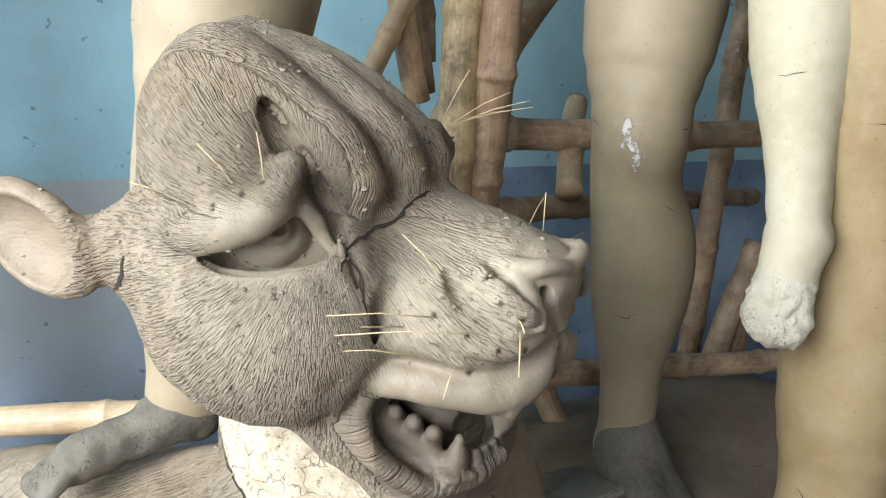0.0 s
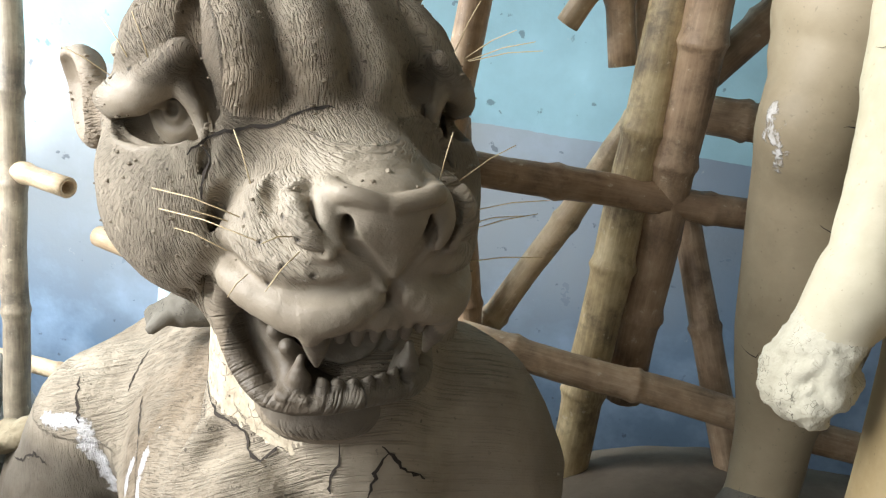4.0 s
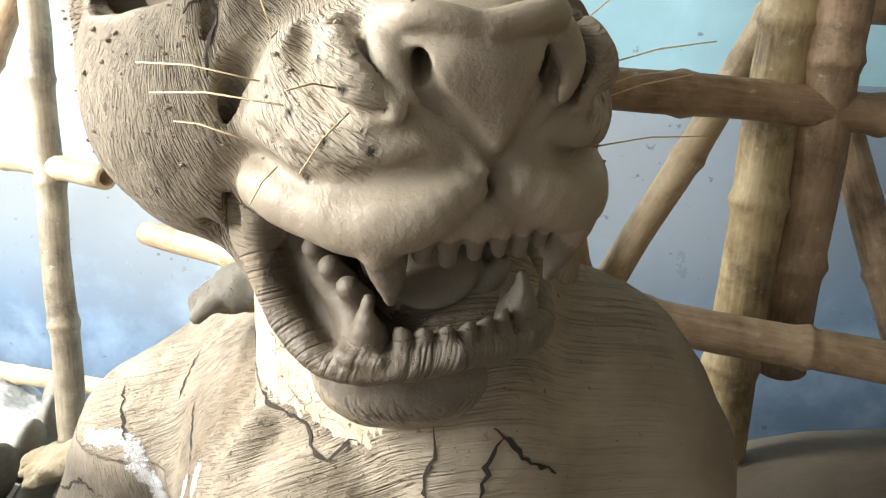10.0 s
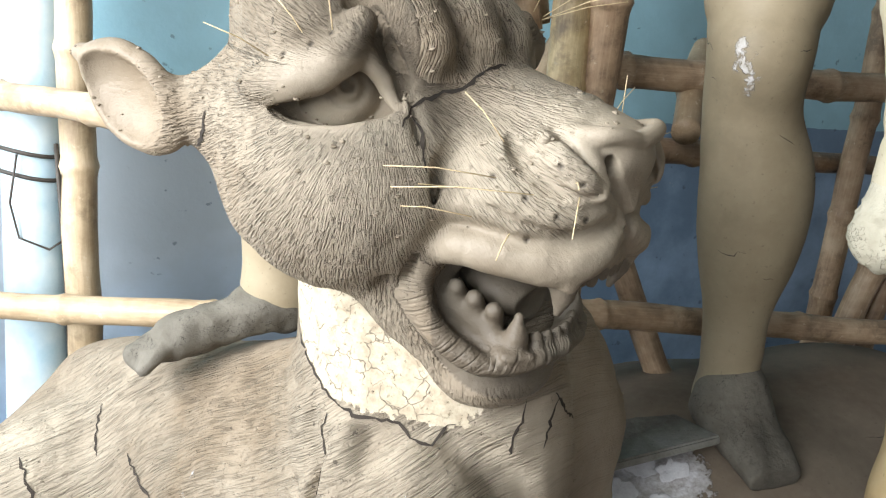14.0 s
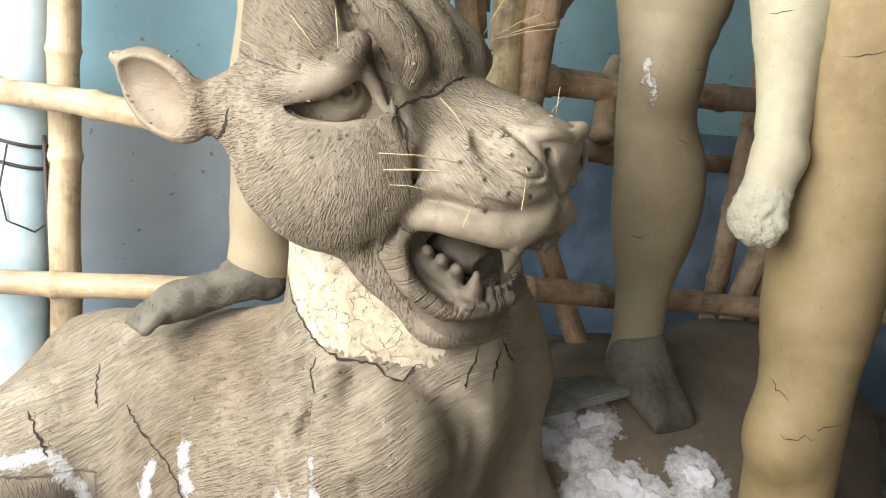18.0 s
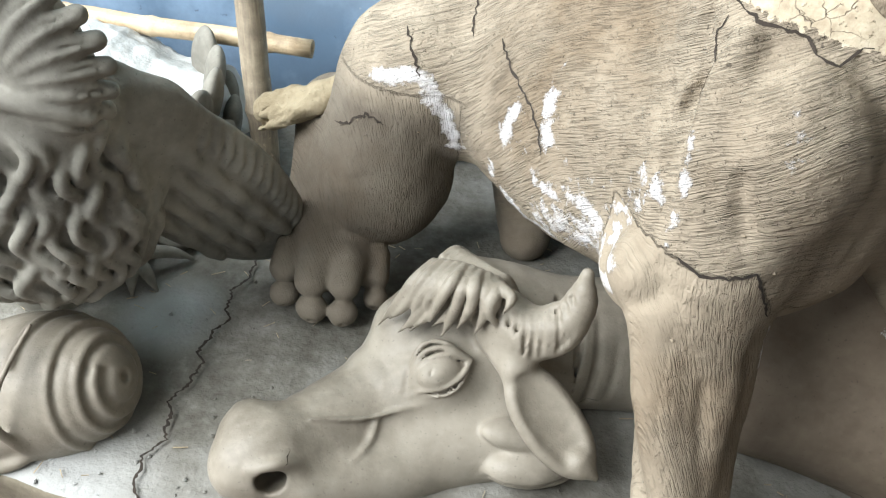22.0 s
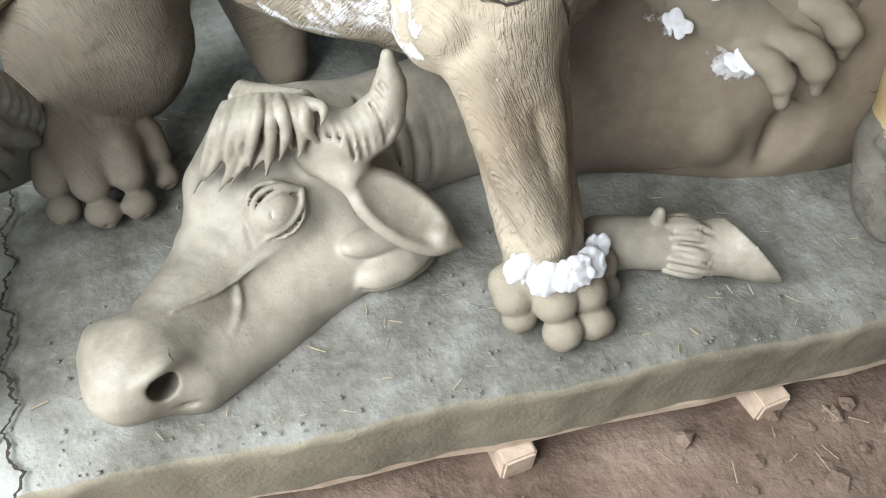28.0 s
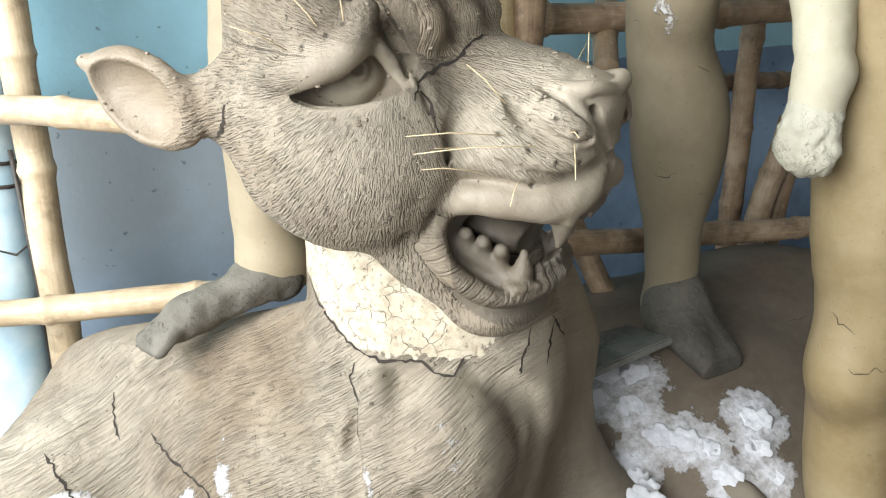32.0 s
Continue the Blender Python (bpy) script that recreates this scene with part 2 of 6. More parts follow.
def bamboo_material(name, dark, mid, light):
    m, n, l, p = nodes_of(name)
    co = space(n)
    info = n.new("ShaderNodeObjectInfo").outputs["Random"]
    stretch = n.new("ShaderNodeMapping")
    stretch.inputs["Scale"].default_value = (1, 1, 0.08)
    l.new(co, stretch.inputs["Vector"])
    fibre = noise_tex(n, l, stretch.outputs[0], 220, 3)
    patch = noise_tex(n, l, co, 14, 5, 0.65)
    col = ramp(n, l, patch, [(0.32, dark), (0.5, mid), (0.68, light)])
    col = mixed(n, l, maths(n, l, "MULTIPLY", fibre, 0.6), col, ramp(n, l, fibre, [(0.3, dark), (0.7, light)]))
    tone = ramp(n, l, info, [(0.0, (0.7, 0.62, 0.54)), (1.0, (1.0, 0.97, 0.9))])
    col = mixed(n, l, 1.0, col, tone, "MULTIPLY")
    flakes = ramp(n, l, noise_tex(n, l, co, 55, 4, 0.7), [(0.64, (0, 0, 0)), (0.67, (1, 1, 1))])
    col = mixed(n, l, maths(n, l, "MULTIPLY", flakes, 0.55), col, (0.62, 0.53, 0.38))
    grime = ramp(n, l, noise_tex(n, l, co, 8, 6, 0.75), [(0.52, (0, 0, 0)), (0.62, (1, 1, 1))])
    col = mixed(n, l, maths(n, l, "MULTIPLY", grime, 0.6), col, tuple(c * 0.55 for c in dark))
    l.new(col, p.inputs["Base Color"])
    p.inputs["Roughness"].default_value = 0.5
    bump(n, l, p, [(fibre, 0.35, 0.002), (patch, 0.2, 0.004)])
    return m


def plain(name, a, b, scale=12, rough=0.7, grain=0.3, metallic=0.0):
    m, n, l, p = nodes_of(name)
    co = space(n)
    f = noise_tex(n, l, co, scale, 5)
    l.new(ramp(n, l, f, [(0.3, a), (0.7, b)]), p.inputs["Base Color"])
    p.inputs["Roughness"].default_value, p.inputs["Metallic"].default_value = rough, metallic
    bump(n, l, p, [(f, grain, 0.004), (noise_tex(n, l, co, scale * 18, 3), grain, 0.001)])
    return m


def painted_wall(name, top, low, dado):
    """Two blues of old limewash, split at the dado height, stained and blotched."""
    m, n, l, p = nodes_of(name)
    co = space(n)
    sep = n.new("ShaderNodeSeparateXYZ")
    l.new(co, sep.inputs[0])
    stains = noise_tex(n, l, co, 2.2, 6, 0.62)
    blot = noise_tex(n, l, co, 9, 5, 0.7)
    up = ramp(n, l, stains, [(0.3, tuple(c * 0.72 for c in top)), (0.55, top), (0.75, tuple(min(1, c * 1.25 + 0.04) for c in top))])
    dn = ramp(n, l, stains, [(0.3, tuple(c * 0.7 for c in low)), (0.5, low), (0.72, tuple(min(1, c * 1.8 + 0.1) for c in low))])
    # one wide pale patch paints the window's sheen into the lower coat
    off = n.new("ShaderNodeVectorMath")
    off.operation = "SUBTRACT"
    l.new(co, off.inputs[0])
    off.inputs[1].default_value = (-0.25, 1.72, 0.92)
    scl = n.new("ShaderNodeVectorMath")
    scl.operation = "MULTIPLY"
    l.new(off.outputs[0], scl.inputs[0])
    scl.inputs[1].default_value = (0.52, 0.0, 1.1)
    ln = n.new("ShaderNodeVectorMath")
    ln.operation = "LENGTH"
    l.new(scl.outputs[0], ln.inputs[0])
    sheen_patch = ramp(n, l, maths(n, l, "MULTIPLY_ADD", stains, 0.35, maths(n, l, "SUBTRACT", ln.outputs["Value"], 0.17)), [(0.3, (1, 1, 1)), (0.72, (0, 0, 0))])
    dn = mixed(n, l, maths(n, l, "MULTIPLY", sheen_patch, 0.6), dn, (0.54, 0.57, 0.565))
    wob = maths(n, l, "MULTIPLY_ADD", blot, 0.014, sep.outputs["Z"])
    split = maths(n, l, "GREATER_THAN", wob, dado)
    col = mixed(n, l, split, dn, up)
    chips = ramp(n, l, noise_tex(n, l, co, 26, 5, 0.75), [(0.68, (0, 0, 0)), (0.72, (1, 1, 1))])
    col = mixed(n, l, maths(n, l, "MULTIPLY", chips, 0.35), col, (0.55, 0.57, 0.56))
    dirt = ramp(n, l, noise_tex(n, l, co, 38, 3, 0.5), [(0.26, (1, 1, 1)), (0.3, (0, 0, 0))])
    col = mixed(n, l, maths(n, l, "MULTIPLY", dirt, 0.6), col, (0.05, 0.07, 0.1))
    l.new(col, p.inputs["Base Color"])
    l.new(ramp(n, l, blot, [(0.3, (0.27, 0.27, 0.27)), (0.7, (0.42, 0.42, 0.42))]), p.inputs["Roughness"])
    p.inputs["Specular IOR Level"].default_value = 0.75
    bump(n, l, p, [(stains, 0.2, 0.02), (blot, 0.25, 0.006), (noise_tex(n, l, co, 120, 3), 0.25, 0.0015)])
    return m


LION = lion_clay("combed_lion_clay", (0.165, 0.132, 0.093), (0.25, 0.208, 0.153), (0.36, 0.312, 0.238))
GREY = clay("grey_buffalo_clay", (0.16, 0.142, 0.112), (0.24, 0.216, 0.174), (0.345, 0.315, 0.26), 0.48, 260, 0.3, 0.7)
DARK = clay("damp_dark_clay", (0.125, 0.12, 0.102), (0.195, 0.188, 0.16), (0.31, 0.3, 0.26), 0.8, 220, 0.4, 0.6)
SLAB = clay("slab_clay", (0.08, 0.075, 0.06), (0.148, 0.142, 0.12), (0.29, 0.288, 0.264), 0.8, 130, 0.9, 2.2, dusty=(((-0.55, 0.5, 0.2), 0.17), ((-0.5, 0.83, 0.2), 0.1)))
SLAB_SIDE = clay("slab_side_clay", (0.13, 0.115, 0.085), (0.2, 0.175, 0.13), (0.27, 0.24, 0.18), 0.9, 150, 0.9, 1.2)
SKIN = clay("tan_statue_clay", (0.215, 0.173, 0.11), (0.27, 0.22, 0.143), (0.325, 0.27, 0.18), 0.55, 300, 0.12, 0.25)
SMEARED = clay("smeared_tan_clay", (0.215, 0.173, 0.11), (0.27, 0.22, 0.143), (0.325, 0.27, 0.18), 0.55, 300, 0.12, 0.25, stuck=True)
CREAM = clay("cream_statue_paint", (0.36, 0.325, 0.225), (0.43, 0.39, 0.285), (0.5, 0.46, 0.35), 0.6, 300, 0.12, 0.2)
YELLOW = clay("ochre_statue_clay", (0.21, 0.15, 0.07), (0.27, 0.205, 0.105), (0.33, 0.26, 0.15), 0.6, 300, 0.12, 0.25)
ROUGH = clay("broken_pale_clay", (0.32, 0.295, 0.22), (0.43, 0.405, 0.315), (0.55, 0.525, 0.425), 0.9, 120, 1.0, 1.5, 40)
MOUND = clay("brown_mound_clay", (0.122, 0.094, 0.067), (0.168, 0.134, 0.098), (0.222, 0.18, 0.134), 0.75, 260, 0.2, 0.3, stuck=True)
STUMP = clay("straw_bound_clay", (0.1, 0.078, 0.046), (0.2, 0.16, 0.098), (0.34, 0.29, 0.195), 0.9, 120, 1.0, 2.0)
FOOT = clay("cracked_grey_clay", (0.06, 0.054, 0.043), (0.11, 0.1, 0.08), (0.18, 0.165, 0.135), 0.85, 140, 0.8, 1.6, 45)
PLASTER = clay("pale_plaster", (0.36, 0.37, 0.36), (0.5, 0.52, 0.51), (0.64, 0.66, 0.66), 0.9, 90, 1.0, 2.0)
COTTON = plain("cotton_wool", (0.58, 0.58, 0.6), (0.8, 0.8, 0.82), 60, 1.0, 0.6)
CRUMB = clay("dry_crumb_clay", (0.165, 0.132, 0.093), (0.25, 0.208, 0.153), (0.36, 0.312, 0.238), 0.9)
HOLE = plain("hole_shadow_clay", (0.02, 0.016, 0.012), (0.04, 0.03, 0.022), 90, 0.95)
BAMBOO = bamboo_material("brown_bamboo", (0.19, 0.125, 0.08), (0.46, 0.33, 0.22), (0.64, 0.51, 0.37))
BAMBOO_PALE = bamboo_material("pale_bamboo", (0.34, 0.25, 0.16), (0.52, 0.42, 0.29), (0.68, 0.58, 0.43))
BAMBOO_GREEN = bamboo_material("yellow_green_bamboo", (0.14, 0.1, 0.06), (0.46, 0.36, 0.2), (0.68, 0.58, 0.37))
BAMBOO_GREY = bamboo_material("grey_bamboo", (0.12, 0.1, 0.08), (0.27, 0.235, 0.185), (0.46, 0.41, 0.32))
STRAW = plain("straw", (0.5, 0.38, 0.2), (0.7, 0.57, 0.36), 200, 0.6)
LITTER = plain("old_straw", (0.24, 0.19, 0.12), (0.46, 0.38, 0.25), 200, 0.7)
WALL = painted_wall("blue_wall_paint", (0.33, 0.56, 0.65), (0.15, 0.23, 0.33), 1.022)
PLAIN_WALL = plain("grey_shop_plaster", (0.12, 0.12, 0.115), (0.19, 0.185, 0.175), 4, 0.9)
EARTH = clay("trodden_earth", (0.09, 0.06, 0.045), (0.15, 0.105, 0.08), (0.24, 0.18, 0.14), 0.95, 60, 1.0, 3.0)
TIMBER = plain("raw_timber", (0.36, 0.27, 0.2), (0.58, 0.46, 0.36), 30, 0.75, 0.5)
PIPE_BLUE = plain("blue_pipe_paint", (0.33, 0.5, 0.6), (0.62, 0.7, 0.72), 9, 0.45)
WIRE = plain("dark_wire", (0.03, 0.025, 0.02), (0.06, 0.05, 0.04), 80, 0.6)


# ---- modelling tools ----
def link_mesh(name, verts, faces, materials, face_material=None, smooth=True):
    me = bpy.data.meshes.new(name)
    me.from_pydata([tuple(v) for v in verts], [], [tuple(int(i) for i in fc) for fc in faces])
    for mt in materials:
        me.materials.append(mt)
    if face_material is not None:
        me.polygons.foreach_set("material_index", np.asarray(face_material, np.int32))
    me.polygons.foreach_set("use_smooth", np.full(len(me.polygons), smooth))
    me.update()
    return new(name, me)


def from_bm(name, bm, material, parent=None, label="", smooth=False):
    me = bpy.data.meshes.new(name)
    bm.normal_update()
    bm.to_mesh(me)
    bm.free()
    for mt in material if isinstance(material, (list, tuple)) else (material,):
        me.materials.append(mt)
    if smooth:
        me.polygons.foreach_set("use_smooth", np.full(len(me.polygons), True))
    ob = new(name, me)
    ob.parent = parent
    if label:
        ob["label"] = label
    return ob


def part(name, bm, material, parent, label="", smooth=False):
    return from_bm(name, bm, material, parent, label, smooth)


class Sculpt:
    """Clay modelled as a distance field: lumps are added and hollows pressed in, then the skin is drawn over it."""

    def __init__(self, low, high, step):
        self.low, self.step = np.array(low, float), step
        self.size = np.ceil((np.array(high) - self.low) / step).astype(int) + 1
        self.field = np.full(self.size, 0.06, np.float32)

    def box(self, low, high):
        a = np.clip(np.floor((np.array(low) - self.low) / self.step).astype(int), 0, self.size)
        b = np.clip(np.ceil((np.array(high) - self.low) / self.step).astype(int) + 1, 0, self.size)
        if np.any(b <= a):
            return None
        ax = [self.low[i] + self.step * np.arange(a[i], b[i], dtype=np.float32) for i in range(3)]
        return tuple(slice(i, j) for i, j in zip(a, b)), np.meshgrid(*ax, indexing="ij", sparse=True)

    def blend(self, low, high, k, hollow, fn):
        got = self.box(np.array(low) - k - 0.062, np.array(high) + k + 0.062)
        if got is None:
            return self
        where, (x, y, z) = got
        d, f = fn(x, y, z).astype(np.float32), self.field[where]
        if hollow:
            d = -d
            h = np.maximum(k - np.abs(f - d), 0) / max(k, 1e-6)
            self.field[where] = np.maximum(f, d) + h * h * k * 0.25
        else:
            h = np.maximum(k - np.abs(f - d), 0) / max(k, 1e-6)
            self.field[where] = np.minimum(f, d) - h * h * k * 0.25
        return self

    def lump(self, c, r, k=0.03, turn=(0, 0, 0), hollow=False):
        """An ellipsoid at c with the radii r, turned by Euler degrees."""
        m = np.array(Euler([radians(a) for a in turn]).to_matrix().transposed())
        reach = np.sqrt(((m.T * np.array(r)) ** 2).sum(1))

        def fn(x, y, z):
            p = [m[i][0] * (x - c[0]) + m[i][1] * (y - c[1]) + m[i][2] * (z - c[2]) for i in range(3)]
            k0 = np.sqrt(sum((p[i] / r[i]) ** 2 for i in range(3)))
            k1 = np.sqrt(sum((p[i] / r[i] ** 2) ** 2 for i in range(3))) + 1e-6
            return k0 * (k0 - 1) / k1

        return self.blend(np.array(c) - reach, np.array(c) + reach, k, hollow, fn)

    def press(self, c, r, k=0.015, turn=(0, 0, 0)):
        return self.lump(c, r, k, turn, True)

    def roll(self, pts, radii, k=0.02, hollow=False):
        """A rolled sausage of clay along a smooth curve through the points, with changing radius."""
        pts = [np.array(p, float) for p in pts]
        if isinstance(radii, (int, float)):
            radii = [radii] * len(pts)
        if 2 < len(pts) < 13:                               # Catmull-Rom
            fine, rr = [], []
            for i in range(len(pts) - 1):
                a, b, c, d = pts[max(i - 1, 0)], pts[i], pts[i + 1], pts[min(i + 2, len(pts) - 1)]
                for t in (0.0, 0.25, 0.5, 0.75):
                    fine.append(0.5 * (2 * b + (c - a) * t + (2 * a - 5 * b + 4 * c - d) * t * t + (3 * b - a - 3 * c + d) * t ** 3))
                    rr.append(radii[i] + (radii[i + 1] - radii[i]) * (3 * t * t - 2 * t ** 3))
            pts, radii = fine + [pts[-1]], rr + [radii[-1]]

        def fn(x, y, z):
            best = None
            for a, b, ra, rb in zip(pts, pts[1:], radii, radii[1:]):
                ab = b - a
                t = np.clip(((x - a[0]) * ab[0] + (y - a[1]) * ab[1] + (z - a[2]) * ab[2]) / (float(ab @ ab) + 1e-12), 0, 1)
                d = np.sqrt((x - a[0] - t * ab[0]) ** 2 + (y - a[1] - t * ab[1]) ** 2 + (z - a[2] - t * ab[2]) ** 2) - (ra + (rb - ra) * t)
                best = d if best is None else np.minimum(best, d)
            return best

        rr = max(radii)
        return self.blend(np.min(pts, 0) - rr, np.max(pts, 0) + rr, k, hollow, fn)

    def groove(self, pts, radii, k=0.008):
        return self.roll(pts, radii, k, True)

    def cut_below(self, z):
        zz = self.low[2] + self.step * np.arange(self.size[2], dtype=np.float32)
        self.field = np.maximum(self.field, (z - zz)[None, None, :])
        return self

    def skin(self):
        """Surface nets: one vertex a mixed cell, one quad a crossed edge."""
        f = self.field
        f[0], f[-1], f[:, 0], f[:, -1], f[:, :, 0], f[:, :, -1] = (np.float32(0.05),) * 6
        s = f < 0
        n = np.array(s.shape)
        tot = np.zeros(n - 1, np.int8)
        corners = [(i, j, k) for i in (0, 1) for j in (0, 1) for k in (0, 1)]
        for i, j, k in corners:
            tot += s[i:n[0] - 1 + i, j:n[1] - 1 + j, k:n[2] - 1 + k]
        cells = np.argwhere((tot > 0) & (tot < 8))
        val = {c: f[cells[:, 0] + c[0], cells[:, 1] + c[1], cells[:, 2] + c[2]] for c in corners}
        acc, cnt = np.zeros((len(cells), 3)), np.zeros(len(cells))
        for a in corners:
            for ax in range(3):
                if a[ax]:
                    continue
                b = tuple(1 if q == ax else a[q] for q in range(3))
                va, vb = val[a], val[b]
                hit = (va < 0) != (vb < 0)
                t = np.where(hit, va / np.where(hit, va - vb, 1), 0)
                pos = np.array(a, float)[None, :].repeat(len(cells), 0)
                pos[:, ax] += t
                acc += pos * hit[:, None]
                cnt += hit
        verts = self.low + self.step * (cells + acc / cnt[:, None])
        idx = np.full(n - 1, -1, np.int32)
        idx[tuple(cells.T)] = np.arange(len(cells))
        quads = []
        for ax in range(3):
            u, v = [q for q in range(3) if q != ax]
            lo = [slice(0, n[q] - 1) if q == ax else slice(1, n[q] - 1) for q in range(3)]
            hi = [slice(1, n[q]) if q == ax else slice(1, n[q] - 1) for q in range(3)]
            a, b = s[tuple(lo)], s[tuple(hi)]
            e = np.argwhere(a != b)
            e[:, u] += 1
            e[:, v] += 1
            inside = s[tuple(e.T)]
            ring = []
            for du, dv in ((1, 1), (0, 1), (0, 0), (1, 0)):
                c = e.copy()
                c[:, u] -= du
                c[:, v] -= dv
                ring.append(idx[tuple(c.T)])
            q = np.stack(ring, 1)
            flip = inside if ax != 1 else ~inside
            q[~flip] = q[~flip][:, ::-1]
            quads.append(q)
        return verts, np.concatenate(quads)


def vertex_normals(v, q):
    nrm = np.zeros_like(v)
    fn = np.cross(v[q[:, 2]] - v[q[:, 0]], v[q[:, 3]] - v[q[:, 1]])
    for i in range(4):
        np.add.at(nrm, q[:, i], fn)
    return nrm / (np.linalg.norm(nrm, axis=1, keepdims=True) + 1e-12)


def wobble(p, scale, seed=0.0):
    """Cheap smooth waves in space, -1 to 1, for uneven hand-made skin."""
    a = np.sin(p[:, 0] * scale + 1.3 * np.sin(p[:, 1] * scale * 0.8 + seed) + seed)
    b = np.sin(p[:, 1] * scale * 1.1 + 1.7 * np.sin(p[:, 2] * scale * 0.9 + 2 * seed))
    c = np.sin(p[:, 2] * scale * 0.95 + 1.5 * np.sin(p[:, 0] * scale * 1.05 + 3 * seed))
    return (a + b + c) / 3


def roughen(v, q, amounts):
    nrm = vertex_normals(v, q)
    for scale, depth in amounts:
        v = v + nrm * (depth * wobble(v, scale, scale))[:, None]
    return v


def set_attr(ob, name, kind, data):
    at = ob.data.attributes.new(name, kind, "POINT")
    at.data.foreach_set("vector" if kind == "FLOAT_VECTOR" else "value", np.asarray(data, np.float32).ravel())


def tube(bm, pts, radii, sides=8, ends=True):
    """A round rod through the points."""
    pts = [Vector(p) for p in pts]
    if isinstance(radii, (int, float)):
        radii = [radii] * len(pts)
    rings, ref = [], None
    for i, p in enumerate(pts):
        d = (pts[min(i + 1, len(pts) - 1)] - pts[max(i - 1, 0)]).normalized()
        if ref is None:
            ref = d.orthogonal().normalized()
        ref = (ref - d * ref.dot(d)).normalized()
        side = d.cross(ref)
        rings.append([bm.verts.new(p + (ref * math.cos(t) + side * math.sin(t)) * radii[i]) for t in (2 * math.pi * k / sides for k in range(sides))])
    for a, b in zip(rings, rings[1:]):
        for k in range(sides):
            bm.faces.new((a[k], a[(k + 1) % sides], b[(k + 1) % sides], b[k]))
    if ends:
        bm.faces.new(rings[0][::-1])
        bm.faces.new(rings[-1])
    return rings


def slab_box(bm, low, high, bevel=0.0):
    r = bmesh.ops.create_cube(bm, size=1)
    bmesh.ops.scale(bm, vec=[h - a for a, h in zip(low, high)], verts=r["verts"])
    bmesh.ops.translate(bm, vec=[(h + a) / 2 for a, h in zip(low, high)], verts=r["verts"])
    if bevel:
        es = {e for v in r["verts"] for e in v.link_edges}
        bmesh.ops.bevel(bm, geom=list(es), offset=bevel, segments=2, affect="EDGES")


def tear_ribbons(v, q, lines, width, seed=1):
    """Tears: flat crooked tapering strips, near black for the shade in the gap, that follow the skin along the lines;
    returns their vertices and quads.
    """
    rng = random.Random(seed)
    nrm = vertex_normals(v, q)
    out_v, out_q = [], []
    for line in lines:
        line = [np.array(p, float) for p in line]
        pts = []
        for a, b in zip(line, line[1:]):
            n = max(1, int(np.linalg.norm(b - a) / 0.006))
            pts += [a + (b - a) * (k + rng.uniform(-0.2, 0.2)) / n for k in range(n)]
        pts.append(line[-1])
        lo, hi = np.min(pts, 0) - 0.03, np.max(pts, 0) + 0.03
        near = np.nonzero(np.all((v > lo) & (v < hi), axis=1))[0]
        if len(near) < 4 or len(pts) < 3:
            continue
        skin = []
        for i, p in enumerate(pts):
            j = near[int(np.argmin(((v[near] - p) ** 2).sum(1)))]
            p = p - nrm[j] * ((p - v[j]) @ nrm[j])
            skin.append((p, nrm[j]))
        last = None
        for i, (p, n) in enumerate(skin):
            d = skin[min(i + 1, len(skin) - 1)][0] - skin[max(i - 1, 0)][0]
            side = np.cross(d, n)
            side = side / (np.linalg.norm(side) + 1e-9)
            p = p + side * rng.uniform(-0.0022, 0.0022) + n * 0.0009
            w = width * rng.uniform(0.35, 1.2) * min(1.0, 0.25 + min(i, len(skin) - 1 - i) / 3)
            k = len(out_v)
            out_v += [p - side * w, p + side * w]
            if last is not None:
                out_q.append((last, last + 1, k + 1, k))
            last = k
    return np.array(out_v).reshape(-1, 3), np.array(out_q, int).reshape(-1, 4)


# ---- the shop: floor, walls, ceiling ----
X0, X1, Y0, Y1, TOP = ROOM


def ground_sheet():
    nx, ny = 150, 120
    xs, ys = np.linspace(X0 - 0.1, X1 + 0.1, nx), np.linspace(Y0 - 0.1, Y1 + 0.05, ny)
    gx, gy = np.meshgrid(xs, ys, indexing="ij")
    p = np.stack([gx.ravel(), gy.ravel(), np.zeros(gx.size)], 1)
    p[:, 2] = 0.012 * wobble(p, 9, 1.0) + 0.007 * wobble(p, 31, 2.0) - 0.012
    i = np.arange(nx * ny).reshape(nx, ny)
    q = np.stack([i[:-1, :-1], i[1:, :-1], i[1:, 1:], i[:-1, 1:]], -1).reshape(-1, 4)
    return tagged(link_mesh("ground", p, q, [EARTH]), "bare trodden brown earth floor with crumbs of clay", "floor", kind="structure")


ground_sheet()


def wall_with_opening(name, low, high, axis, hole, material, label):
    """A wall slab; hole: (a0, a1, z0, z1) along its length, or None."""
    bm = bmesh.new()
    if hole is None:
        slab_box(bm, low, high)
    else:
        a0, a1, z0, z1 = hole
        for s0, s1, t0, t1 in ((low[axis], a0, low[2], high[2]), (a1, high[axis], low[2], high[2]), (a0, a1, low[2], z0), (a0, a1, z1, high[2])):
            if s1 - s0 < 1e-3 or t1 - t0 < 1e-3:
                continue
            lo, hi = list(low), list(high)
            lo[axis], hi[axis], lo[2], hi[2] = s0, s1, t0, t1
            slab_box(bm, lo, hi)
    return tagged(from_bm(name, bm, material), label, "wall", kind="structure")


